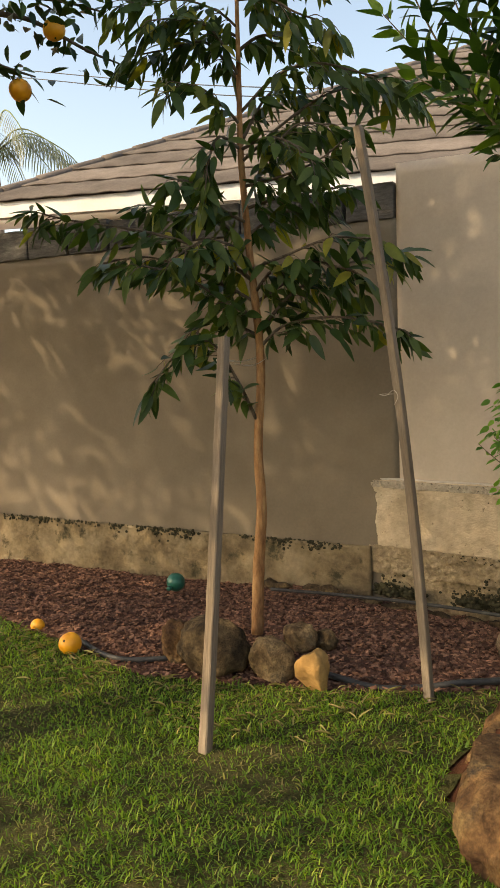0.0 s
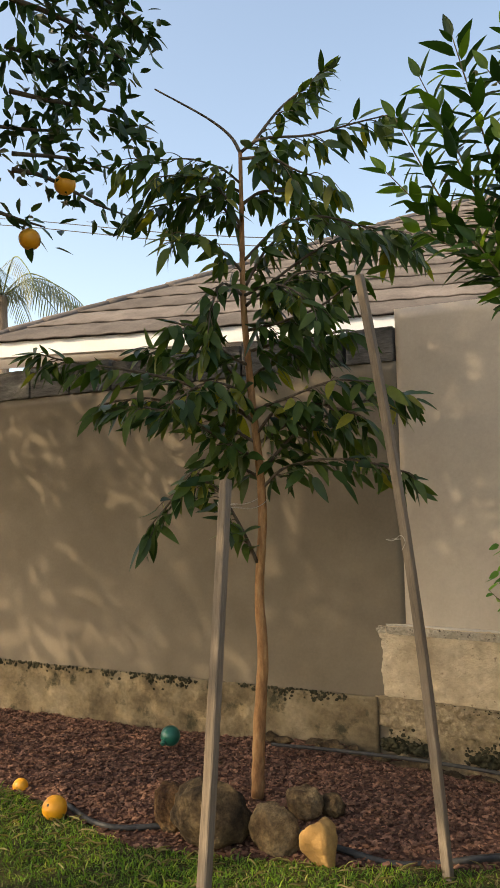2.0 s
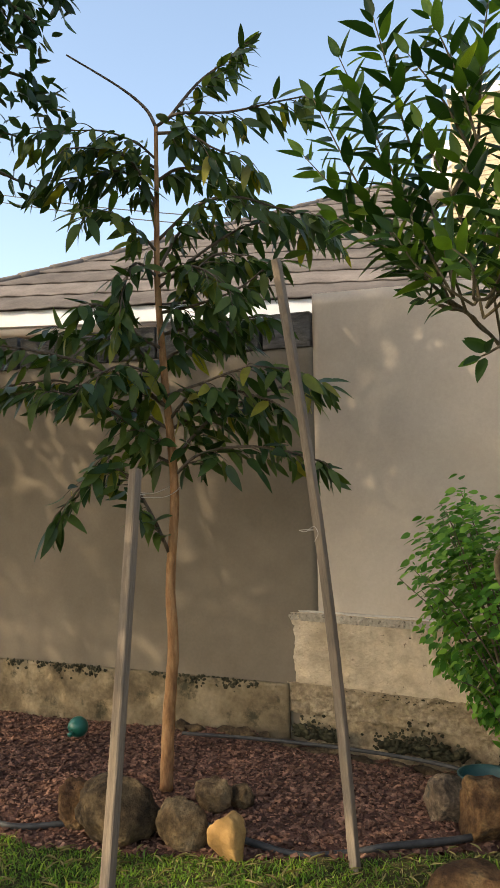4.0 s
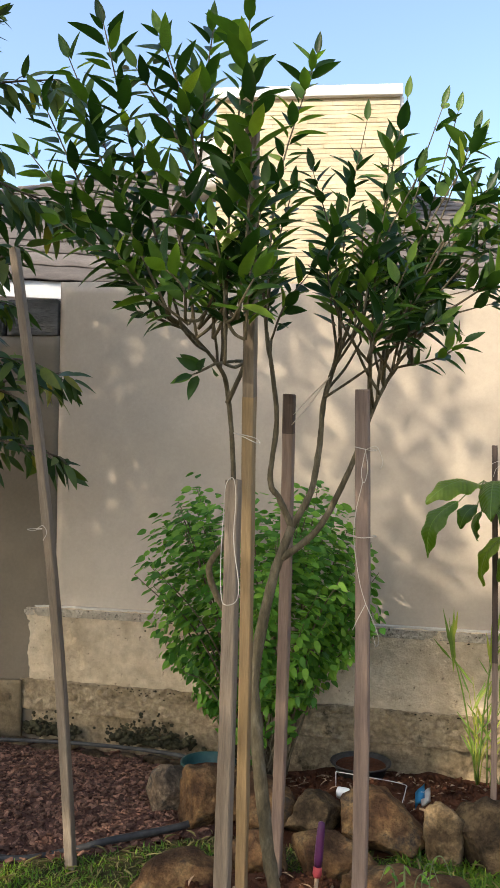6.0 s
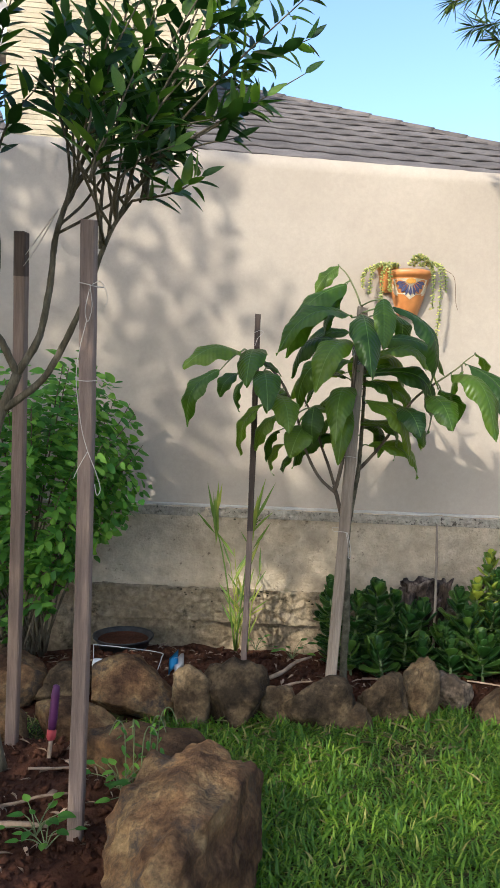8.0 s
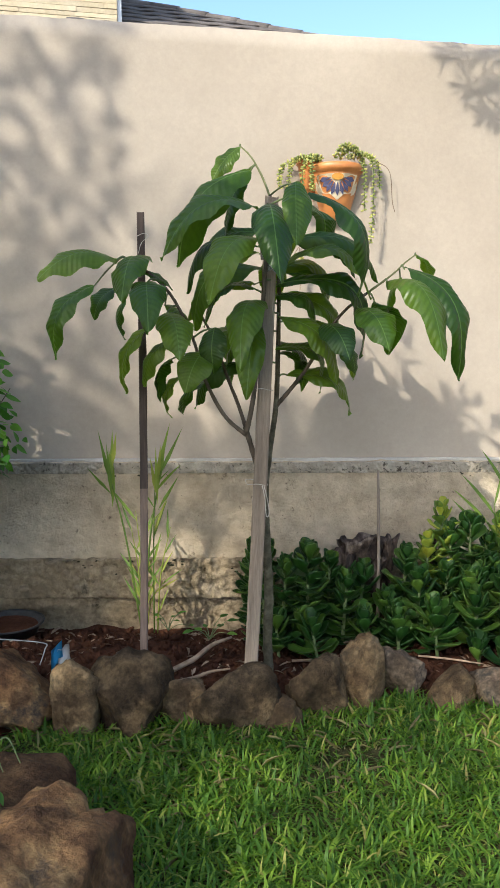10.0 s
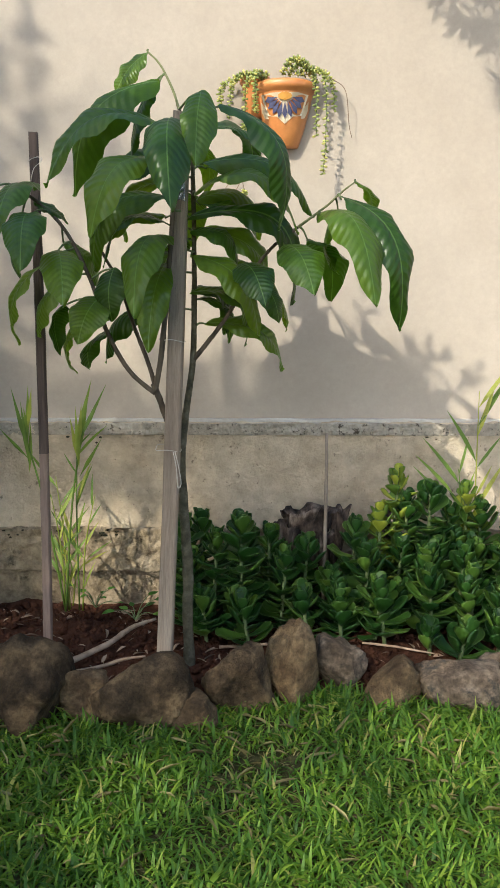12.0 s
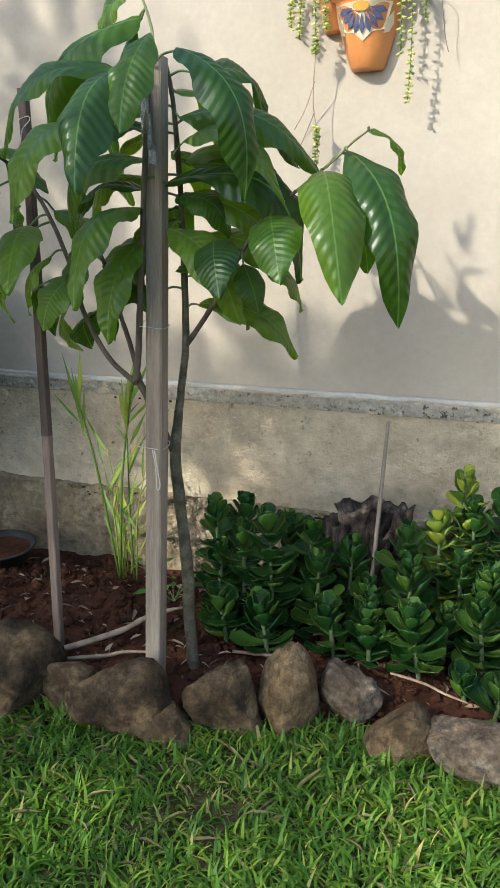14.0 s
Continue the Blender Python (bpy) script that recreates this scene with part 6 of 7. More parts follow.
for a, b in (((-2.8, 2.6, 3.8), (-3.3, 1.2, 3.0)), ((-2.8, 2.6, 3.1), (-3.4, 1.0, 2.6)), ((-3.3, 1.2, 3.0), (-3.65, -0.5, 1.7)), ((-3.4, 1.0, 2.6), (-3.7, -0.6, 1.6))):
    limb_mesh("limb", [(*(Vector(a) - ORIGIN), 0.018), (*((Vector(a) + Vector(b)) / 2 - ORIGIN + Vector((0, 0, 0.08))), 0.028), (*(Vector(b) - ORIGIN), 0.045)], BARKDARK, orange_tree, 4, 0.1)
limb_mesh("trunk", [(0, 0, -0.05, 0.13), (0.02, 0.05, 0.8, 0.105), (0.04, 0.12, 1.8, 0.09), (-0.1, 0.3, 3.2, 0.06), (-0.2, 0.6, 4.6, 0.03)], BARKDARK, orange_tree, 8, 0.1)

# the rest of the crown, high over the lawn and beside it, unseen
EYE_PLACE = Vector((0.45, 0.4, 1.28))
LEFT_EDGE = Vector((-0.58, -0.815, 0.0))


gap_rng = random.Random(31)
GAPS = []        # small holes in the crown, each a sun fleck on the wall: place along it, height, radius
for gx, gz, wide, count in ((-3.95, 0.12, 0.26, 6), (-3.6, 0.2, 0.2, 4), (-2.65, 0.3, 0.1, 2), (-2.3, 0.7, 0.15, 2), (-3.35, 1.0, 0.2, 4), (-3.1, 1.4, 0.2, 2), (-2.2, 1.05, 0.12, 1), (-2.9, -0.25, 0.5, 6), (-1.52, 2.1, 0.13, 5), (-1.1, 2.1, 0.15, 2), (-0.8, 1.8, 0.15, 2)):
    for k in range(count):
        GAPS.append((gx + gap_rng.uniform(-wide, wide), gz + gap_rng.uniform(-wide, wide), gap_rng.uniform(0.03, 0.06)))


def open_to_sun(p):
    """True where crown leaves are left out so that chosen places on wall and grass get sun."""
    k = (4.46 - p.y) / 0.75
    xw, zw = p.x + 0.50 * k, p.z - 0.62 * k
    if any((xw - a) ** 2 + 0.6 * (zw - b) ** 2 < r * r for a, b, r in GAPS):
        return True
    bound = 0.88 - 1.0 * max(0, xw - 1.45) + 0.07 * noise.noise((xw * 1.7, zw * 1.7, 4.0))
    if xw > 0.42 + 0.40 * noise.noise((zw * 1.6, 1.0, 8.0)) and zw > bound:
        return True
    # gaps through which the sun reaches the grass by the stones, the footing and the plinth
    gx, gy = p.x + 0.50 * p.z / 0.62, p.y + 0.75 * p.z / 0.62
    if 0.7 < gx < 2.8 and 2.85 < gy < 3.65 and noise.noise((gx * 3.0, gy * 3.0, 5.0)) > -0.12:
        return True
    if -1.75 < gx < -0.45 and 2.70 < gy < 3.08 and noise.noise((gx * 3.0, gy * 3.0, 9.0)) > -0.2:
        return True
    if -3.2 < gx < -0.4 and 1.6 < gy < 3.3 and noise.noise((gx * 3.2, gy * 3.2, 2.0)) > 0.22:
        return True
    if sun_window(xw, zw):
        return True
    return zw > 3.1 or (xw > 3.2 and zw > -1.0)


# unseen leaves added to cast shade, kept outside the camera's view
clusters = 0
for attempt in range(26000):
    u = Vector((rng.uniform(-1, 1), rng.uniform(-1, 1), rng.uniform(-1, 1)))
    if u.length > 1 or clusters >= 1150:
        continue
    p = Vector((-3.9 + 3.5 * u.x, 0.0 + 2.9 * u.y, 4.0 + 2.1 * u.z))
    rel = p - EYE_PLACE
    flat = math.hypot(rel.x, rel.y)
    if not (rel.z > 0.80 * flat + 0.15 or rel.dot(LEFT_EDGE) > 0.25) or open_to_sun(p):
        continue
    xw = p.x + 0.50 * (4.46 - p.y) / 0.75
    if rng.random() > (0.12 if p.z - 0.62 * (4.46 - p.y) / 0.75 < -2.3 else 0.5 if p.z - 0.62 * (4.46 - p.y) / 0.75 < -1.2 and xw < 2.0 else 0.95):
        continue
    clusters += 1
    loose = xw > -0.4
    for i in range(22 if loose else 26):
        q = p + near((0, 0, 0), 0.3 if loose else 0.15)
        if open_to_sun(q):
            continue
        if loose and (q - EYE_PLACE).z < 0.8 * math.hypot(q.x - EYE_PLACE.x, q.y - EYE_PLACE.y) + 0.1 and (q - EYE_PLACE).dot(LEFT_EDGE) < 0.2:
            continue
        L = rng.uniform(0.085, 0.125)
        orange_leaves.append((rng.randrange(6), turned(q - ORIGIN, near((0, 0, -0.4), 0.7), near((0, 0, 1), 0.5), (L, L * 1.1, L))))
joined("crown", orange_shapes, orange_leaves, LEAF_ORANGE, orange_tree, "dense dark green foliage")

# a second tree, unseen, added behind the camera to lay shade on the grass
unseen_shade_tree = base("unseen_shade_tree", (-1.7, -2.4, 0), "unseen leafy tree added behind the camera to shade the lawn", "tree")
limb_mesh("trunk", [(0, 0, -0.05, 0.09), (0.03, 0.0, 1.4, 0.075), (0.0, 0.05, 2.6, 0.06), (0.05, 0.1, 3.9, 0.03)], BARKDARK, unseen_shade_tree, 6, 0.12)
shade_leaves = []
for k in range(60):
    u = near((0, 0, 0), 0.5)
    p = Vector((0.05 + 1.1 * u.x, 0.02 + 0.55 * u.y, 3.75 + 0.75 * u.z))
    if k % 5 == 0:
        limb_mesh("limb", [(0.0, 0.05, 2.5, 0.02), (*(p * 0.5 + Vector((0, 0.03, 1.45))), 0.014), (*p, 0.006)], BARKDARK, unseen_shade_tree, k, 0.1)
    for i in range(30):
        L = rng.uniform(0.085, 0.125)
        q = p + near((0, 0, 0), 0.16)
        if open_to_sun(q + Vector((-1.7, -2.4, 0))):
            continue
        shade_leaves.append((rng.randrange(6), turned(q, near((0, 0, -0.4), 0.7), near((0, 0, 1), 0.5), (L, L * 1.1, L))))
joined("crown", orange_shapes, shade_leaves, LEAF_ORANGE, unseen_shade_tree, "dark green foliage")


def orange_fruit(place, size, label, parent=None, squash=1.0):
    bm = bmesh.new()
    lathe(bm, [(0.0005, -0.48 * size)] + [(0.5 * size * math.cos(a), 0.48 * size * math.sin(a)) for a in np.linspace(-1.45, 1.40, 14)] + [(0.004, 0.47 * size), (0.0005, 0.462 * size)], 24)
    fruit = part("orange", bm, ORANGEPEEL, parent)
    bm = bmesh.new()
    lathe(bm, [(0.0006, 0.478 * size), (0.006, 0.472 * size), (0.005, 0.486 * size), (0.001, 0.49 * size)], 8)
    part("stem_button", bm, BARKGREEN, fruit)
    fruit.matrix_world = pose(*place, rng.uniform(-60, 60), rng.uniform(-60, 60), rng.uniform(0, 360))
    return fruit


tagged(orange_fruit((-2.644, 2.873, 2.905), 0.106, "", None), "ripe orange hanging in the orange tree", "orange", "hanging oranges")
tagged(orange_fruit((-2.723, 2.725, 2.612), 0.106, "", None), "ripe orange half hidden by leaves in the tree", "orange", "hanging oranges")
orange_spray(Vector((-2.70, 2.70, 2.64)), Vector((0, 0, 1)), 10, 0.08)
tagged(orange_fruit((-2.49, 2.68, 0.052), 0.108, "", None), "ripe orange lying on the lawn edge", "orange", "fallen oranges")
tagged(orange_fruit((-2.93, 2.83, 0.025), 0.075, "", None), "small fallen orange lying in the mulch", "orange", "fallen oranges")

# ---- wall pot with trailing succulent ----
pot = base("wall_pot", (1.19, WALLY - 0.003, 1.56), "glazed orange terracotta half pot hung on the wall", "flower pot")
bm = bmesh.new()
lathe(bm, [(0.001, 0.012), (0.040, 0.012), (0.047, 0.018), (0.062, 0.06), (0.079, 0.12), (0.091, 0.172), (0.092, 0.180), (0.102, 0.184), (0.106, 0.194), (0.105, 0.206), (0.097, 0.212), (0.090, 0.206), (0.084, 0.17)], 28, Matrix.Diagonal((1, 1.0, 1, 1)), math.pi, math.pi)
pot_body = part("body", bm, TERRACOTTA, pot)
bm = bmesh.new()
box(bm, (-0.092, -0.006, 0.013), (0.092, -0.001, 0.208))
for v in bm.verts:
    if v.co.z < 0.1:
        v.co.x *= 0.48
part("back_plate", bm, TERRACOTTA, pot)
bm = bmesh.new()
lathe(bm, [(0.001, 0.188), (0.087, 0.188)], 24, Matrix.Identity(4), math.pi, math.pi)
part("potting_soil", bm, SOIL, pot)


small_pot = base("wall_pot", (1.092, WALLY - 0.003, 1.672), "small plain orange terracotta pot behind trailing stems", "flower pot")
bm = bmesh.new()
lathe(bm, [(0.001, 0.0), (0.022, 0.0), (0.028, 0.008), (0.038, 0.07), (0.042, 0.10), (0.049, 0.104), (0.050, 0.122), (0.043, 0.124), (0.038, 0.10)], 22, Matrix.Identity(4), math.pi, math.pi)
part("body", bm, TERRACOTTA, small_pot)
bm = bmesh.new()
lathe(bm, [(0.001, 0.108), (0.040, 0.108)], 18, Matrix.Identity(4), math.pi, math.pi)
part("potting_soil", bm, SOIL, small_pot)


def pot_surface(a, z, out=0.002):
    r = 0.0505 + (z - 0.018) * 0.265 + out
    return Vector((r * math.sin(a), -r * math.cos(a), z))


def painted(name, outline, material, out):
    """A shape painted on the pot: outline is a list of (angle, height)."""
    bm = bmesh.new()
    a0 = sum(p[0] for p in outline) / len(outline)
    z0 = sum(p[1] for p in outline) / len(outline)
    c = bm.verts.new(pot_surface(a0, z0, out + 0.0008))
    ring = [bm.verts.new(pot_surface(a, z, out)) for a, z in outline]
    for i in range(len(ring)):
        bm.faces.new((c, ring[i], ring[(i + 1) % len(ring)]))
    return part(name, bm, material, pot_body)


painted("cream_band", [(-0.95, 0.168), (-0.5, 0.170), (0, 0.171), (0.5, 0.170), (0.95, 0.168), (0.8, 0.105), (0.35, 0.10), (0.0, 0.078), (-0.35, 0.10), (-0.8, 0.105)], PAINTCREAM, 0.0035)
for k in range(9):
    w = radians(-80 + 160 * k / 8)
    mid = (0.62 * math.sin(w), 0.158 - 0.048 * math.cos(w))
    tip = (0.80 * math.sin(w), 0.158 - 0.066 * math.cos(w))
    rootp = (0.26 * math.sin(w), 0.158 - 0.016 * math.cos(w))
    wide = 0.10
    painted("petal", [rootp, (mid[0] + wide * math.cos(w), mid[1] + 0.009 * math.sin(w)), tip, (mid[0] - wide * math.cos(w), mid[1] - 0.009 * math.sin(w))], PAINTBLUE, 0.006)
painted("flower_heart", [(0.24 * math.cos(t), 0.158 + 0.012 * math.sin(t)) for t in np.linspace(0, 5.6, 9)], PAINTORANGE, 0.0085)
for s in (-1, 1):
    painted("scroll", [(s * 0.85, 0.13), (s * 1.05, 0.15), (s * 1.15, 0.12), (s * 1.0, 0.10), (s * 0.75, 0.095)], PAINTCREAM, 0.004)

trail_shapes = [lens_leaf(0.28, 0.1, k + 90) for k in range(3)]


def trailing(points, count, size, label):
    stem = base("trailing_succulent", points[0], label, "succulent", "trailing succulents on the pot")
    o = Vector(points[0])
    rel = [(*(Vector(p) - o), 0.0016) for p in points]
    limb_mesh("stem", rel, LEAF_STALK, stem, 1, 0)
    line = smooth_line(rel, 8)
    ms = []
    for i in range(count):
        p, d = point_on(line, min(0.995, (i + rng.random()) / count))
        way = Matrix.Rotation(i * 2.4, 3, d) @ d.orthogonal().normalized() + d * 0.5
        L = size * rng.uniform(0.7, 1.0)
        ms.append((rng.randrange(3), turned(p, way, d * -1 + near((0, 0, 0.3), 0.2), (L, L * 0.9, L * 1.3))))
    pieces("leaf", trail_shapes, ms, LEAF_TRAIL, stem, 40, "leaves")


TL = "yellow-green trailing succulent spilling over the pot"
trailing([(1.13, 4.42, 1.785), (1.09, 4.385, 1.79), (1.065, 4.38, 1.75), (1.062, 4.385, 1.66), (1.06, 4.39, 1.62)], 70, 0.0155, TL)
trailing([(1.12, 4.41, 1.785), (1.06, 4.40, 1.795), (1.02, 4.40, 1.76), (1.01, 4.40, 1.66)], 70, 0.0155, TL)
trailing([(1.14, 4.40, 1.79), (1.10, 4.36, 1.785), (1.095, 4.36, 1.72), (1.098, 4.365, 1.67)], 50, 0.0155, TL)
trailing([(1.11, 4.43, 1.785), (1.04, 4.42, 1.79), (0.985, 4.42, 1.755), (0.98, 4.42, 1.69)], 50, 0.0155, TL)
trailing([(1.20, 4.41, 1.79), (1.235, 4.40, 1.825), (1.27, 4.39, 1.80), (1.29, 4.385, 1.74), (1.292, 4.39, 1.60)], 80, 0.0155, TL)
trailing([(1.22, 4.40, 1.79), (1.28, 4.37, 1.80), (1.318, 4.37, 1.76), (1.322, 4.375, 1.60), (1.315, 4.38, 1.48)], 80, 0.0155, TL)
trailing([(1.24, 4.42, 1.79), (1.31, 4.41, 1.80), (1.345, 4.41, 1.76), (1.35, 4.41, 1.68)], 45, 0.0155, TL)
trailing([(1.18, 4.40, 1.79), (1.20, 4.38, 1.82), (1.225, 4.37, 1.83), (1.26, 4.36, 1.81)], 45, 0.0155, TL)
for pts in ([(1.06, 4.39, 1.62), (1.05, 4.40, 1.5), (1.06, 4.41, 1.40), (1.055, 4.41, 1.30)], [(1.055, 4.40, 1.55), (1.02, 4.42, 1.48), (0.985, 4.43, 1.43)], [(1.34, 4.41, 1.78), (1.385, 4.40, 1.74), (1.40, 4.42, 1.64), (1.41, 4.42, 1.60)], [(1.05, 4.41, 1.47), (1.02, 4.43, 1.42), (1.0, 4.43, 1.38)]):
    bm = bmesh.new()
    tube(bm, [(*p, 0.0013) for p in pts], 5, 6)
    tagged(part("hanging_twig", bm, DRYSTEM), "thin dry hanging succulent stem below the pot", "twig", "dry stems on the pot")
trailing([(1.058, 4.40, 1.44), (1.06, 4.40, 1.40), (1.055, 4.40, 1.34)], 34, 0.0155, TL)

# ---- reed-like plant against the wall ----
def reed_plant(place, stems, height, label, spread_out=0.16, bladelen=0.13, w=0.008):
    """Thin leaning stems with narrow arching blades on both sides."""
    plant = base("reed_plant", place, label, "plant")
    shapes = [leaf_shape(1.0, 0.075, 0.3, rng.uniform(0.2, 0.8), 1.7, 5, seed=k + 210) for k in range(4)]
    ms = []
    for k in range(stems):
        a = rng.uniform(0, 6.28)
        out = rng.uniform(0.02, spread_out)
        h = height * rng.uniform(0.4, 1.0)
        tip = Vector((out * math.cos(a), out * math.sin(a) * 0.4, h))
        root = Vector((0.035 * math.cos(a), 0.03 * math.sin(a), 0))
        pts = [(*root, 0.003), (*(root.lerp(tip, 0.5) + Vector((-tip.x * 0.15, 0, 0.02))), 0.0025), (*tip, 0.0012)]
        limb_mesh("stem", pts, REED, plant, k, 0)
        line = smooth_line(pts, 6)
        for i in range(max(4, round(h / 0.075))):
            p, d = point_on(line, min(0.99, 0.15 + 0.85 * (i + rng.random()) / max(4, round(h / 0.075))))
            s = Vector((rng.choice((-1, 1)), rng.uniform(-0.4, 0.3), 0))
            L = bladelen * rng.uniform(0.6, 1.4)
            ms.append((rng.randrange(4), turned(p, d * rng.uniform(0.7, 1.6) + s * rng.uniform(0.3, 0.8), (0, -0.8, 0.5), (L, L, L))))
    pieces("blade", shapes, ms, REED, plant)
    return plant


reed_plant((0.50, 4.15, 0.06), 4, 0.62, "yellow-green reed-like plant growing at the wall foot")
reed_plant((0.45, 4.20, 0.06), 3, 0.36, "thin yellowing reed-like shoots at the wall foot", 0.12)
for tipx, tipz in ((0.33, 0.82), (0.56, 0.80)):
    plant = base("reed_shoot", (0.47, 4.16, 0.06), "tall reed shoot with a fan of green blades", "plant")
    o = Vector((tipx - 0.47, 0.02, tipz - 0.06))
    bm = bmesh.new()
    tube(bm, [(0, 0, 0, 0.004), (o.x * 0.4, 0, o.z * 0.5, 0.0035), (o.x * 0.85, 0.01, o.z * 0.82, 0.0025)], 6, 5)
    part("stem", bm, REED, plant)
    for k in range(7):
        p0 = Vector((o.x * 0.7, 0.0, o.z * (0.62 + 0.03 * k)))
        tip = p0 + Vector((o.x * 0.3 + rng.uniform(-0.07, 0.07), rng.uniform(-0.03, 0.03), rng.uniform(0.10, 0.22)))
        bm = bmesh.new()
        v = [bm.verts.new(q) for q in (p0, p0.lerp(tip, 0.4) + Vector((-0.008, 0, 0)), p0.lerp(tip, 0.4) + Vector((0, -0.003, -0.002)), p0.lerp(tip, 0.4) + Vector((0.008, 0, 0)), tip)]
        bm.faces.new((v[0], v[2], v[1]))
        bm.faces.new((v[0], v[3], v[2]))
        bm.faces.new((v[1], v[2], v[4]))
        bm.faces.new((v[2], v[3], v[4]))
        part("blade", bm, REED, plant)
reed_plant((1.82, 4.27, 0.04), 3, 0.90, "strap-leaved green and yellow plant beside the succulents", 0.12, 0.17)

# ---- stump, stick, small things in the bed ----
stump = base("stump", (1.27, 4.20, 0.06), "weathered gnarled brown tree stump between the succulents", "stump")
def gnarled(name, height, radius, seed, lean=(0.0, 0.0), hollow=0.09, offset=(0.0, 0.0)):
    """A weathered trunk piece with deep flutes, a ragged rim and a hollow top."""
    bm = bmesh.new()
    sides, rows = 40, 26
    rings = []
    for i in range(rows + 9):
        inner = i > rows
        t = 1.0 if inner else i / rows
        k = (i - rows) / 8 if inner else 0.0
        ring = []
        for q in range(sides):
            a = 2 * math.pi * q / sides
            u = Vector((math.cos(a), math.sin(a), 0))
            flute = 0.12 * math.sin(4 * a + 5 * t + seed) + 0.10 * math.sin(13 * a - 9 * t + 2 * seed) + 0.45 * noise.noise(u * 1.9 + Vector((0, 0, t * 5 + seed))) + 0.26 * noise.noise(u * 4.5 + Vector((0, 0, t * 11 + seed))) + 0.35 * t ** 4
            rim = 0.10 * noise.noise(u * 1.4 + Vector((0, 0, seed * 3))) + 0.03 * noise.noise(u * 7 + Vector((0, 0, seed)))
            r = radius * (1.12 - 0.25 * math.sin(math.pi * t * 0.8) + 0.18 * t * t + flute)
            z = (height * (1 + rim)) * t
            if inner:
                r *= 0.80 - 0.72 * k
                z -= hollow * k ** 0.6
            ring.append(bm.verts.new((offset[0] + lean[0] * t + r * u.x, offset[1] + lean[1] * t + 0.85 * r * u.y, z - 0.02)))
        rings.append(ring)
    for r0, r1 in zip(rings, rings[1:]):
        for q in range(sides):
            bm.faces.new((r0[q], r0[(q + 1) % sides], r1[(q + 1) % sides], r1[q]))
    bm.faces.new(rings[-1])
    return part(name, bm, STUMPWOOD, stump)


gnarled("stem", 0.37, 0.058, 1.0, (0.0, -0.01))
gnarled("burl", 0.33, 0.030, 2.0, (-0.03, -0.02), 0.05, (-0.045, -0.035))
gnarled("broken_limb", 0.36, 0.020, 3.0, (0.045, 0.0), 0.02, (0.065, 0.0))
gnarled("broken_limb", 0.30, 0.022, 4.0, (0.02, -0.02), 0.03, (0.03, -0.03))
wedge = base("dead_wood", (1.47, 4.17, 0.08), "split grey piece of dead wood among the succulents", "wood")
bm = bmesh.new()
tube(bm, [(0, 0, 0, 0.03), (0.03, 0, 0.18, 0.028), (0.06, 0, 0.33, 0.008)], 10, 5, 0.3, 5)
part("splinter", bm, STUMPWOOD, wedge)
bm = bmesh.new()
tube(bm, [(1.311, 4.05, 0.05, 0.006), (1.322, 4.12, 0.36, 0.006), (1.328, 4.2, 0.657, 0.005)], 8, 4, 0.1, 3)
tagged(part("thin_stick", bm, TIMBER), "thin grey stick stuck upright among succulents", "stick")


def dry_stick(a, b, r, sag=0.01, seed=1):
    a, b = Vector(a), Vector(b)
    bm = bmesh.new()
    tube(bm, [(*a, r), (*(a.lerp(b, 0.4) + Vector((0.01, 0.01, -sag))), r * 0.95), (*(a.lerp(b, 0.75) + Vector((-0.01, 0, sag))), r * 0.8), (*b, r * 0.5)], 7, 5, 0.25, seed)
    return tagged(part("dry_branch", bm, DRYSTEM), "dry grey fallen twig lying on the soil", "twig", "dry twigs")


dry_stick((0.58, 3.68, 0.10), (0.80, 3.95, 0.125), 0.009, 0.004, 2)
dry_stick((0.60, 3.66, 0.085), (0.80, 3.74, 0.10), 0.006, 0.003, 3)
dry_stick((0.26, 3.74, 0.10), (0.42, 3.66, 0.09), 0.005, 0.002, 4)
dry_stick((-0.12, 2.62, 0.12), (0.14, 2.74, 0.125), 0.005, 0.004, 5)
dry_stick((-0.06, 2.56, 0.125), (0.12, 2.58, 0.12), 0.009, 0.003, 6)
dry_stick((-0.02, 2.85, 0.13), (0.15, 2.86, 0.135), 0.004, 0.003, 7)
dry_stick((-0.3, 2.5, 0.12), (-0.12, 2.62, 0.125), 0.004, 0.003, 8)
dry_stick((1.42, 3.88, 0.085), (1.62, 3.82, 0.08), 0.004, 0.003, 9)
dry_stick((1.0, 3.84, 0.085), (1.2, 3.86, 0.085), 0.005, 0.003, 10)

# leaf litter and straw on the beds
litter_shapes = [leaf_shape(1.0, 0.45, 0.5, 0.5, 1.5, 3, seed=k + 120) for k in range(4)]
litter = []
while len(litter) < 620:
    x, y = rng.uniform(-0.5, 2.1), rng.uniform(2.2, 4.3)
    if not (ring_distance(x, y) < 0.72 or y > bed_edge(x) + 0.12):
        continue
    L = rng.uniform(0.015, 0.06)
    litter.append((rng.randrange(4), turned((x, y, ground_z(x, y) + 0.012), (rng.gauss(0, 1), rng.gauss(0, 1), rng.uniform(-0.2, 0.3)), near((0, 0, 1), 0.4), (L, L * rng.uniform(0.1, 0.8), L))))
joined("leaf_litter", litter_shapes, litter, DRYSTEM)
tagged(bpy.data.objects["leaf_litter"], "dry brown fallen leaves and straw on the soil", "leaf litter")
straw = []
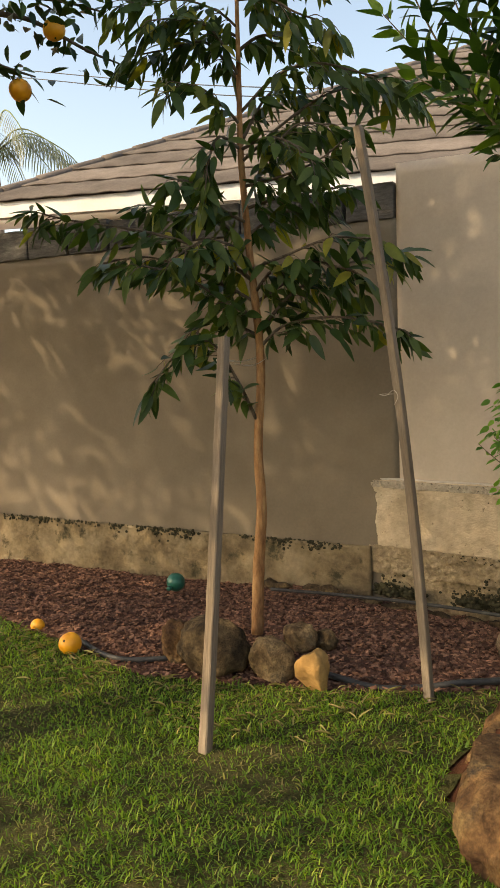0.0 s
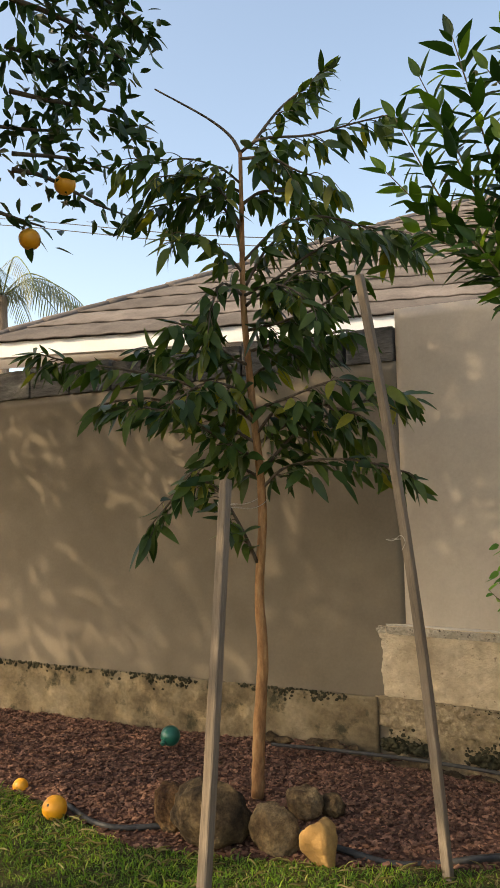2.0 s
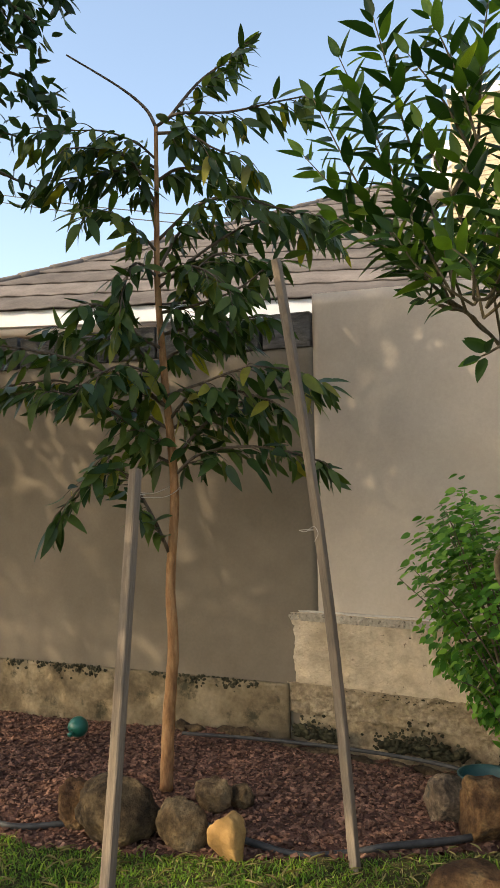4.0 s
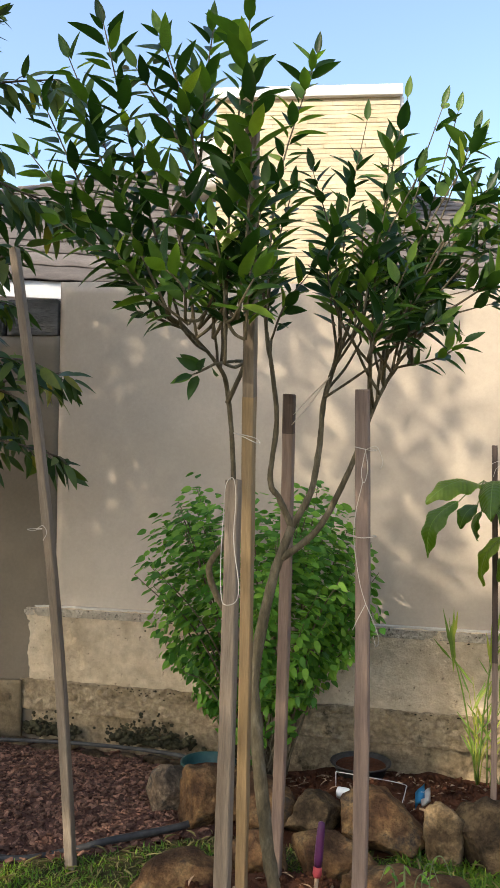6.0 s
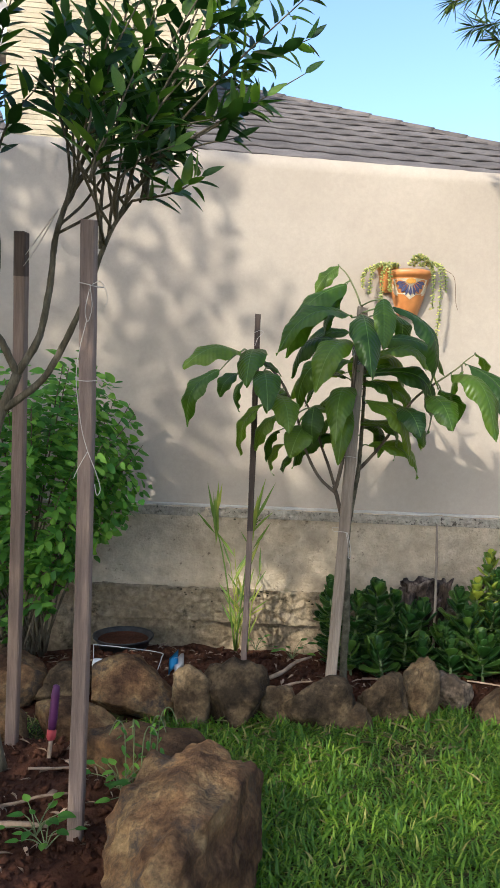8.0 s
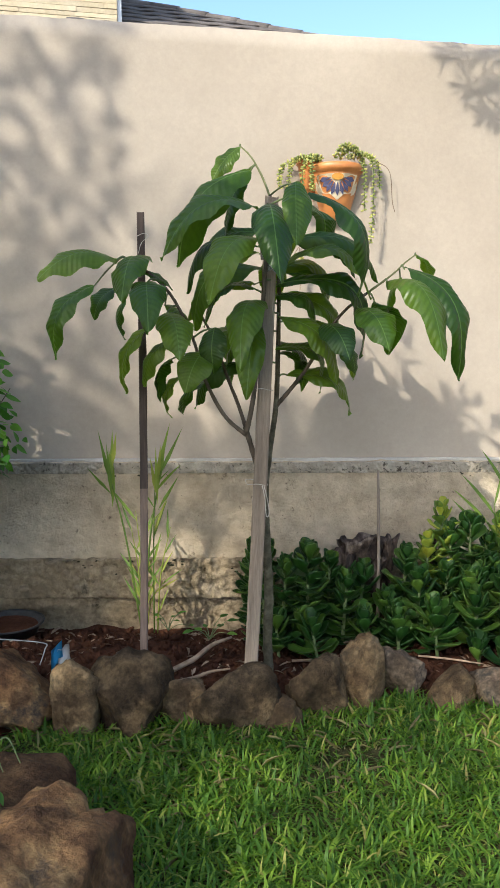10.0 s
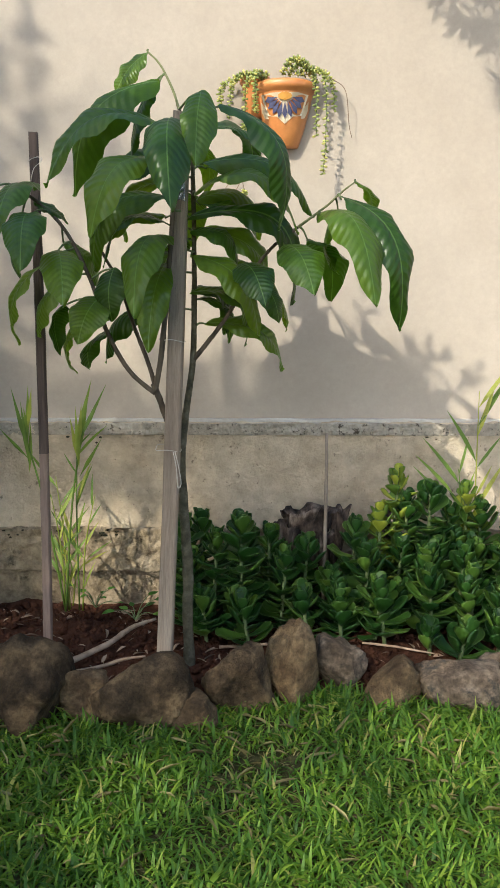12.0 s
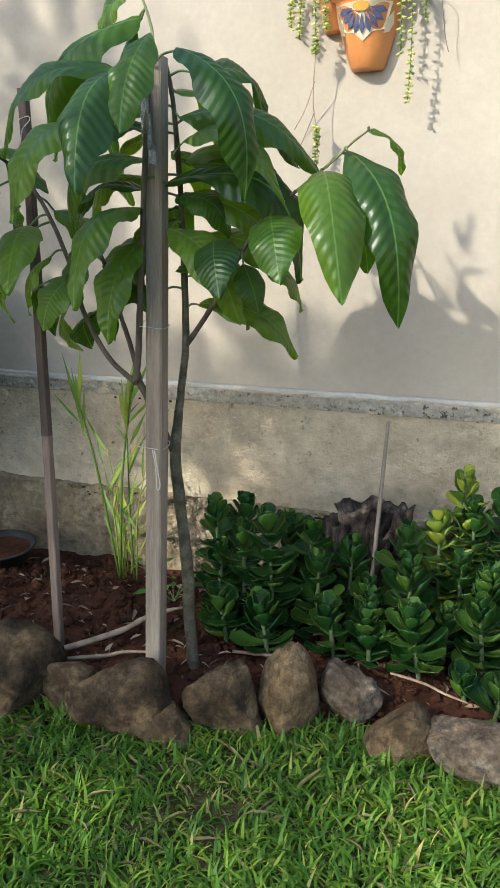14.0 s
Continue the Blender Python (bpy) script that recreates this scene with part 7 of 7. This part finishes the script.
while len(straw) < 900:
    x, y = rng.uniform(-3.0, 2.2), rng.uniform(2.3, 3.6)
    if not on_lawn(x, y) or bed_edge(x) - y > 0.8 or rng.random() < (bed_edge(x) - y) / 0.8:
        continue
    L = rng.uniform(0.03, 0.08)
    straw.append((rng.randrange(4), turned((x, y, ground_z(x, y) + 0.03), (rng.gauss(0, 1), rng.gauss(0, 1), rng.uniform(-0.2, 0.5)), near((0, 0, 1), 0.4), (L, L * 0.25, L))))
joined("dry_grass", litter_shapes, straw, DRYGRASS)
tagged(bpy.data.objects["dry_grass"], "withered straw-coloured grass at the lawn edge", "dry grass")


# small weeds in the beds
def seedling(place, label, leaves=9, size=0.045):
    plant = base("seedling", place, label, "weed", "small weeds")
    for k in range(leaves):
        a = k * 2.4 + rng.random()
        r = rng.uniform(0.02, 0.09)
        p = Vector((r * math.cos(a), r * math.sin(a) * 0.8, rng.uniform(0.02, 0.07)))
        limb_mesh("stem", [(0, 0, 0, 0.0016), (*(p * 0.5 + Vector((0, 0, 0.012))), 0.0014), (*p, 0.001)], LEAF_STALK, plant, 1, 0)
        me_v, me_f = bush_shapes[k % 6]
        L = size * rng.uniform(0.7, 1.2)
        pieces("leaf", [bush_shapes[k % 6]], [(0, turned(p, (math.cos(a), math.sin(a), 0.1), (0, -0.2, 1), (L, L, L)))], LEAF_BUSH, plant)
    return plant


seedling((0.26, 2.78, 0.12), "leafy green weed growing in the citrus bed", 14)
seedling((0.32, 2.72, 0.12), "leafy green weed beside the boulder", 10)
seedling((0.10, 2.55, 0.11), "small green seedling in the red soil", 9)
seedling((0.14, 2.50, 0.11), "small green seedling in the red soil", 7, 0.04)
seedling((0.72, 4.05, 0.08), "small round-leaved weed at the wall foot", 7)
seedling((0.56, 4.2, 0.06), "small yellowish weed at the wall foot", 9, 0.03)
# wilted herb bending over behind the stake
for k in range(5):
    h = rng.uniform(0.14, 0.24)
    a = rng.uniform(-1, 1)
    herb = base("wilted_herb", (0.27 + 0.02 * k, 2.80, 0.12), "thin drooping green herb stem in the citrus bed", "weed", "wilted herbs")
    limb_mesh("stem", [(0, 0, 0, 0.002), (0.01 * a, 0, h * 0.8, 0.0018), (0.04 * a, -0.01, h, 0.0015), (0.07 * a, -0.02, h * 0.8, 0.001)], LEAF_STALK, herb, 1, 0)
    ms = [(rng.randrange(6), turned((0.03 * a * t, 0, h * t), (rng.gauss(0, 1), rng.gauss(0, 1), -0.7), (0, -0.5, 1), (0.03, 0.022, 0.03))) for t in (0.35, 0.5, 0.62, 0.75, 0.88, 0.97)]
    pieces("leaf", bush_shapes, ms, LEAF_BUSH, herb)

# hand tool stuck in the soil
tool_thing = base("garden_tool", (0.01, 2.95, 0.12), "purple-handled garden hand tool stuck in the soil", "tool")
for name, prof, material in (("handle", [(0.001, 0.245), (0.012, 0.24), (0.0155, 0.21), (0.0165, 0.13), (0.0145, 0.095), (0.001, 0.09)], PURPLEPLASTIC), ("collar", [(0.001, 0.095), (0.017, 0.09), (0.018, 0.07), (0.015, 0.06), (0.001, 0.058)], REDRUBBER), ("shaft", [(0.001, 0.062), (0.008, 0.06), (0.008, -0.02), (0.001, -0.03)], DRYSTEM)):
    bm = bmesh.new()
    lathe(bm, prof, 14, pose(0, 0, 0, 0, 5, 0) @ Matrix.Diagonal((0.8, 0.8, 0.9, 1)))
    part(name, bm, material, tool_thing)

# plastic bottle, bag scrap, trays
bottle = base("plastic_bottle", (-0.015, 3.80, 0.10), "white plastic bottle with a blue cap lying in the bed", "bottle")
lying = pose(0, 0, 0.0, 0, 90, -8) @ Matrix.Diagonal((0.7, 0.7, 0.7, 1))
for name, prof, material in (("body", [(0.001, -0.085), (0.03, -0.08), (0.032, -0.07), (0.032, -0.03), (0.026, 0.0), (0.02, 0.012), (0.02, 0.02)], WHITEPLASTIC), ("cap", [(0.021, 0.018), (0.023, 0.02), (0.021, 0.055), (0.016, 0.06), (0.001, 0.062)], BLUEPLASTIC)):
    bm = bmesh.new()
    lathe(bm, prof, 18, lying)
    part(name, bm, material, bottle)
scrap = base("plastic_scrap", (0.245, 3.72, 0.105), "crumpled blue and white plastic scrap behind the stones", "plastic scrap")
for name, o, material in (("blue_piece", 0.0, BLUEPLASTIC), ("white_piece", 0.022, WHITEPLASTIC)):
    bm = bmesh.new()
    g = [[bm.verts.new((o + 0.012 * i, 0.01 * rng.uniform(-1, 1), 0.022 * j + 0.006 * rng.uniform(-1, 1) + 0.01 * i)) for i in range(4)] for j in range(4)]
    for j in range(3):
        for i in range(3):
            bm.faces.new((g[j][i], g[j][i + 1], g[j + 1][i + 1], g[j + 1][i]))
    bmesh.ops.solidify(bm, geom=bm.faces[:], thickness=0.001)
    part(name, bm, material, scrap)
tray = base("wire_frame", (0.06, 3.82, 0.095), "thin bent grey wire frame standing on the soil", "wire frame")
bm = bmesh.new()
tube(bm, [(-0.15, 0.06, 0.06, 0.002), (0.0, 0.05, 0.055, 0.002), (0.13, 0.03, 0.05, 0.002), (0.14, 0.0, 0.04, 0.002), (0.13, -0.03, 0.0, 0.002)], 6, 4)
part("rim", bm, METALGREY, tray)
bm = bmesh.new()
tube(bm, [(-0.15, 0.06, 0.0, 0.002), (-0.15, 0.06, 0.035, 0.002), (-0.15, 0.06, 0.06, 0.002)], 6, 3)
part("leg", bm, METALGREY, tray)
for place, r, h, label, material in (((-0.03, 4.18, 0.05), 0.13, 0.055, "shallow black plastic plant pot sunk in the soil", BLACKHOSE), ((-0.64, 3.86, 0.01), 0.115, 0.14, "dark teal plastic pot standing behind the stones", TEALPLASTIC)):
    sunk = base("plant_pot", place, label, "plant pot")
    bm = bmesh.new()
    lathe(bm, [(0.001, 0.0), (r * 0.8, 0.0), (r * 0.97, h * 0.9), (r * 1.04, h * 0.9), (r * 1.05, h), (r * 0.98, h), (r * 0.92, h * 0.85), (r * 0.8, h * 0.4), (0.001, h * 0.4)], 26)
    part("pot_wall", bm, material, sunk)
    bm = bmesh.new()
    lathe(bm, [(0.001, h * 0.72), (r * 0.86, h * 0.7)], 20)
    part("potting_soil", bm, SOIL, sunk)

# green float ball at the wall foot
ball = base("garden_ball", (-2.80, 3.72, 0.03), "shiny dark green plastic ball lying on the mulch", "ball")
bm = bmesh.new()
bmesh.ops.create_uvsphere(bm, u_segments=24, v_segments=16, radius=0.055)
part("shell", bm, GREENPLASTIC, ball).location = (0, 0, 0.05)
bm = bmesh.new()
lathe(bm, [(0.001, 0.0), (0.013, 0.0), (0.013, 0.025), (0.001, 0.026)], 12)
part("spout", bm, GREENPLASTIC, ball).matrix_local = pose(0.0, -0.05, 0.03, 100, 0, 20)

# irrigation hose along the mulch
bm = bmesh.new()
tube(bm, [(-2.6, 2.80, 0.03, 0.012), (-2.2, 2.72, 0.025, 0.012), (-1.9, 2.95, 0.03, 0.012), (-1.6, 3.10, 0.03, 0.012), (-1.3, 3.06, 0.03, 0.013), (-1.1, 3.09, 0.012, 0.013), (-0.95, 3.20, 0.012, 0.013), (-0.83, 3.28, 0.03, 0.014), (-0.62, 3.47, 0.032, 0.014), (-0.55, 3.62, 0.03, 0.014)], 10, 8)
tagged(part("hose", bm, BLACKHOSE), "black irrigation hose lying along the mulch edge", "hose")
bm = bmesh.new()
tube(bm, [(-2.3, 3.98, 0.05, 0.010), (-1.9, 4.12, 0.04, 0.010), (-1.4, 4.2, 0.04, 0.010), (-0.9, 4.16, 0.05, 0.010), (-0.7, 4.05, 0.04, 0.010)], 8, 8)
tagged(part("hose", bm, BLACKHOSE), "black irrigation hose lying along the wall foot", "hose")

# strings on the stakes of the citrus bed
def tie(name_label, loops):
    knot = base("string", loops[0][0], name_label, "string", "strings on the stakes")
    o = Vector(loops[0][0])
    for pts in loops:
        string_loop([tuple(Vector(p) - o) for p in pts], 0.0011, "strand", knot)


E_X, E_Y = 0.21, 2.53
tie("white string knotted round the dark stake", [[(E_X - 0.022, E_Y, 1.455), (E_X, E_Y - 0.006, 1.45), (E_X + 0.024, E_Y, 1.445), (E_X + 0.024, E_Y + 0.045, 1.45), (E_X - 0.022, E_Y + 0.045, 1.455), (E_X - 0.022, E_Y, 1.455)],
     [(E_X + 0.005, E_Y - 0.006, 1.45), (E_X + 0.012, E_Y - 0.01, 1.40), (E_X + 0.003, E_Y - 0.01, 1.365), (E_X - 0.004, E_Y - 0.01, 1.39), (E_X + 0.004, E_Y - 0.006, 1.44)],
     [(E_X + 0.01, E_Y - 0.006, 1.45), (E_X + 0.035, E_Y - 0.02, 1.455), (E_X + 0.05, E_Y - 0.02, 1.42), (E_X + 0.045, E_Y - 0.02, 1.40)],
     [(E_X + 0.0, E_Y - 0.008, 1.37), (E_X - 0.018, E_Y - 0.008, 1.29), (E_X - 0.022, E_Y - 0.008, 1.22), (E_X - 0.008, E_Y - 0.008, 1.12), (E_X + 0.008, E_Y - 0.01, 1.065)],
     [(E_X - 0.024, E_Y, 1.23), (E_X, E_Y - 0.006, 1.228), (E_X + 0.024, E_Y, 1.23), (E_X + 0.024, E_Y + 0.045, 1.23), (E_X - 0.024, E_Y + 0.045, 1.23), (E_X - 0.024, E_Y, 1.23)],
     [(E_X + 0.008, E_Y - 0.01, 1.065), (E_X - 0.01, E_Y - 0.015, 1.03), (E_X - 0.024, E_Y - 0.015, 1.0)], [(E_X + 0.008, E_Y - 0.01, 1.065), (E_X + 0.03, E_Y - 0.02, 1.02), (E_X + 0.042, E_Y - 0.02, 0.98), (E_X + 0.034, E_Y - 0.02, 0.965), (E_X + 0.028, E_Y - 0.02, 0.99)]])
C_X, C_Y = -0.035, 2.205
tie("long loop of white string hanging on the grey stake", [[(C_X - 0.018, C_Y, 1.30), (C_X - 0.012, C_Y - 0.005, 1.36), (C_X + 0.005, C_Y - 0.004, 1.375), (C_X + 0.012, C_Y - 0.006, 1.33), (C_X + 0.012, C_Y - 0.02, 1.24), (C_X + 0.03, C_Y - 0.04, 1.15), (C_X + 0.028, C_Y - 0.05, 1.115), (C_X + 0.005, C_Y - 0.05, 1.105), (C_X - 0.012, C_Y - 0.03, 1.12), (C_X - 0.017, C_Y - 0.02, 1.2), (C_X - 0.018, C_Y, 1.30)]])
tie("string tied round the yellowish stake", [[(-0.03, 2.20, 1.475), (0.0, 2.175, 1.465), (0.03, 2.195, 1.45), (0.01, 2.235, 1.465), (-0.03, 2.20, 1.475)]])
tie("thin string stretched between stake and citrus stem", [[(-0.04, 2.83, 1.56), (0.02, 2.76, 1.60), (0.10, 2.66, 1.65)], [(-0.045, 2.83, 1.53), (0.02, 2.76, 1.58), (0.10, 2.66, 1.65)]])
tie("thin white string round the leaning stake", [[(-1.065, 3.075, 1.18), (-1.044, 3.074, 1.175), (-1.022, 3.075, 1.18), (-1.022, 3.117, 1.18), (-1.065, 3.117, 1.18), (-1.065, 3.075, 1.18)], [(-1.03, 3.074, 1.18), (-1.0, 3.068, 1.195), (-0.985, 3.07, 1.17), (-1.0, 3.07, 1.14)]])
tie("white string at the top of the thin dark stake", [[(0.53, 3.765, 1.43), (0.541, 3.76, 1.435), (0.555, 3.77, 1.44), (0.565, 3.76, 1.43), (0.545, 3.757, 1.41), (0.535, 3.76, 1.38)]])

# ---- narrow-leaved branch above the wall ----
needle_tree = base("evergreen_tree", (2.7, 3.5, 0), "slender evergreen tree with dark narrow leaves beside the bed", "tree")
limb_mesh("trunk", [(0, 0, -0.05, 0.045), (-0.05, 0.02, 1.2, 0.04), (-0.15, 0.05, 2.4, 0.03), (-0.3, 0.06, 3.3, 0.018)], BARKDARK, needle_tree, 4, 0.15)
needle_shapes = [leaf_shape(1.0, 0.10, 0.2, 0.2, 1.6, 3, seed=k + 150) for k in range(4)]
needles = []
O2 = Vector((2.7, 3.5, 0))
for a, b in (((2.50, 3.55, 2.85), (1.13, 3.77, 2.74)), ((2.48, 3.55, 2.95), (1.16, 3.76, 2.86)), ((2.5, 3.55, 2.7), (1.20, 3.75, 2.64)), ((2.52, 3.55, 2.6), (1.28, 3.75, 2.55)), ((2.52, 3.55, 2.55), (1.37, 3.74, 2.50)), ((2.53, 3.55, 2.45), (1.42, 3.72, 2.38)), ((2.54, 3.55, 2.35), (1.47, 3.75, 2.26)), ((2.47, 3.55, 3.1), (1.25, 3.78, 3.0)), ((2.52, 3.55, 2.65), (1.30, 3.70, 2.68))):
    a, b = Vector(a) - O2, Vector(b) - O2
    limb_mesh("twig", [(*a, 0.006), (*(a.lerp(b, 0.5) + Vector((0, 0, 0.04))), 0.004), (*b, 0.0015)], BARKDARK, needle_tree, 1, 0)
    line = smooth_line([tuple(a), tuple(a.lerp(b, 0.5) + Vector((0, 0, 0.04))), tuple(b)], 6)
    for i in range(190):
        p, d = point_on(line, min(0.99, 1 - 0.55 * rng.random() ** 1.7))
        way = near((0, 0, 0), 0.6) + d * 0.8
        L = rng.uniform(0.06, 0.10)
        needles.append((rng.randrange(4), turned(p, way, near((0, -0.5, 1), 0.4), (L, L, L))))
pieces("needle", needle_shapes, needles, LEAF_TREE, needle_tree, 200)

# ---- far palm and overhead wires ----
palm = base("palm_tree", (-19.0, 14.0, 0), "distant pale feathery palm tree beyond the roof", "palm tree")
bm = bmesh.new()
tube(bm, [(0, 0, 0, 0.2), (0.1, 0, 4, 0.17), (0, 0, 7.6, 0.14)], 10, 6, 0.1, 2)
part("trunk", bm, TIMBER, palm)
frond_shapes = [leaf_shape(1.0, 0.05, 0.1, 0.9, 1.4, 3, seed=k + 170) for k in range(3)]
for k in range(13):
    a = 2 * math.pi * k / 13 + 0.2
    rise = rng.uniform(0.2, 1.2)
    top = Vector((0, 0, 7.6))
    pts = [top, top + Vector((math.cos(a) * 0.9, math.sin(a) * 0.9, 0.6 * rise + 0.2)), top + Vector((math.cos(a) * 1.9, math.sin(a) * 1.9, 0.5 * rise - 0.2)), top + Vector((math.cos(a) * 2.6, math.sin(a) * 2.6, -0.9 + 0.4 * rise))]
    limb_mesh("frond_rib", [(*p, 0.025 - 0.005 * i) for i, p in enumerate(pts)], LEAF_STALK, palm, 1, 0)
    line = smooth_line([tuple(p) for p in pts], 8)
    ms = []
    for i in range(56):
        p, d = point_on(line, min(0.99, 0.08 + 0.92 * i / 56))
        s = d.cross(Vector((0, 0, 1))).normalized() * (1 if i % 2 else -1)
        ms.append((i % 3, turned(p, s + d * 0.6 + Vector((0, 0, -0.55)), (0, 0, 1), (0.75, 0.75, 0.75))))
    joined("frond", frond_shapes, ms, PALMLEAF, palm)
for z0, z1 in ((8.47, 5.75), (8.31, 5.66)):
    bm = bmesh.new()
    tube(bm, [(-24.0, 12.0, z0 + 2.3, 0.010), (-15.7, 12.0, z0, 0.010), (-9.1, 12.0, z0 - 1.95, 0.010), (0.0, 12.0, z0 - 4.2, 0.010)], 5, 8)
    tagged(part("power_line", bm, BLACKHOSE), "thin overhead power cable crossing the sky", "cable", "overhead cables")

# dark clods and roots along the wall foot
for k in range(16):
    x = -2.5 + 0.13 * k + rng.uniform(-0.04, 0.04)
    rock("clod", (x, (4.36 if x > -1.75 else 4.36 + (x + 1.72) * 0.167) + rng.uniform(-0.05, 0.02), ground_z(x, 4.3)), (rng.uniform(0.08, 0.20), rng.uniform(0.06, 0.1), rng.uniform(0.03, 0.08)), ROCKDARK, "dark mossy clod of earth at the wall foot", 60 + k, turn=rng.uniform(-20, 20), detail=3, group="clods at the wall foot", category="clod")

# torn clear plastic wrapped round the top of the pale stake
wrap = base("plastic_wrap", (0.925, 3.692, 1.40), "torn clear plastic strip wrapped round the stake top", "plastic wrap")
for k in range(4):
    bm = bmesh.new()
    n = 4 + k % 2
    start = rng.uniform(0.9, 1.6)
    g = [[bm.verts.new(((0.027 + 0.003 * rng.random()) * math.cos(start + 0.4 * i), -(0.027 + 0.003 * rng.random()) * math.sin(start + 0.4 * i), 0.03 * k + 0.013 * j - 0.08 + 0.006 * rng.uniform(-1, 1))) for i in range(n)] for j in range(4)]
    for j in range(3):
        for i in range(n - 1):
            bm.faces.new((g[j][i], g[j][i + 1], g[j + 1][i + 1], g[j + 1][i]))
    bmesh.ops.solidify(bm, geom=bm.faces[:], thickness=0.0008)
    part("strip", bm, CLEARPLASTIC, wrap)
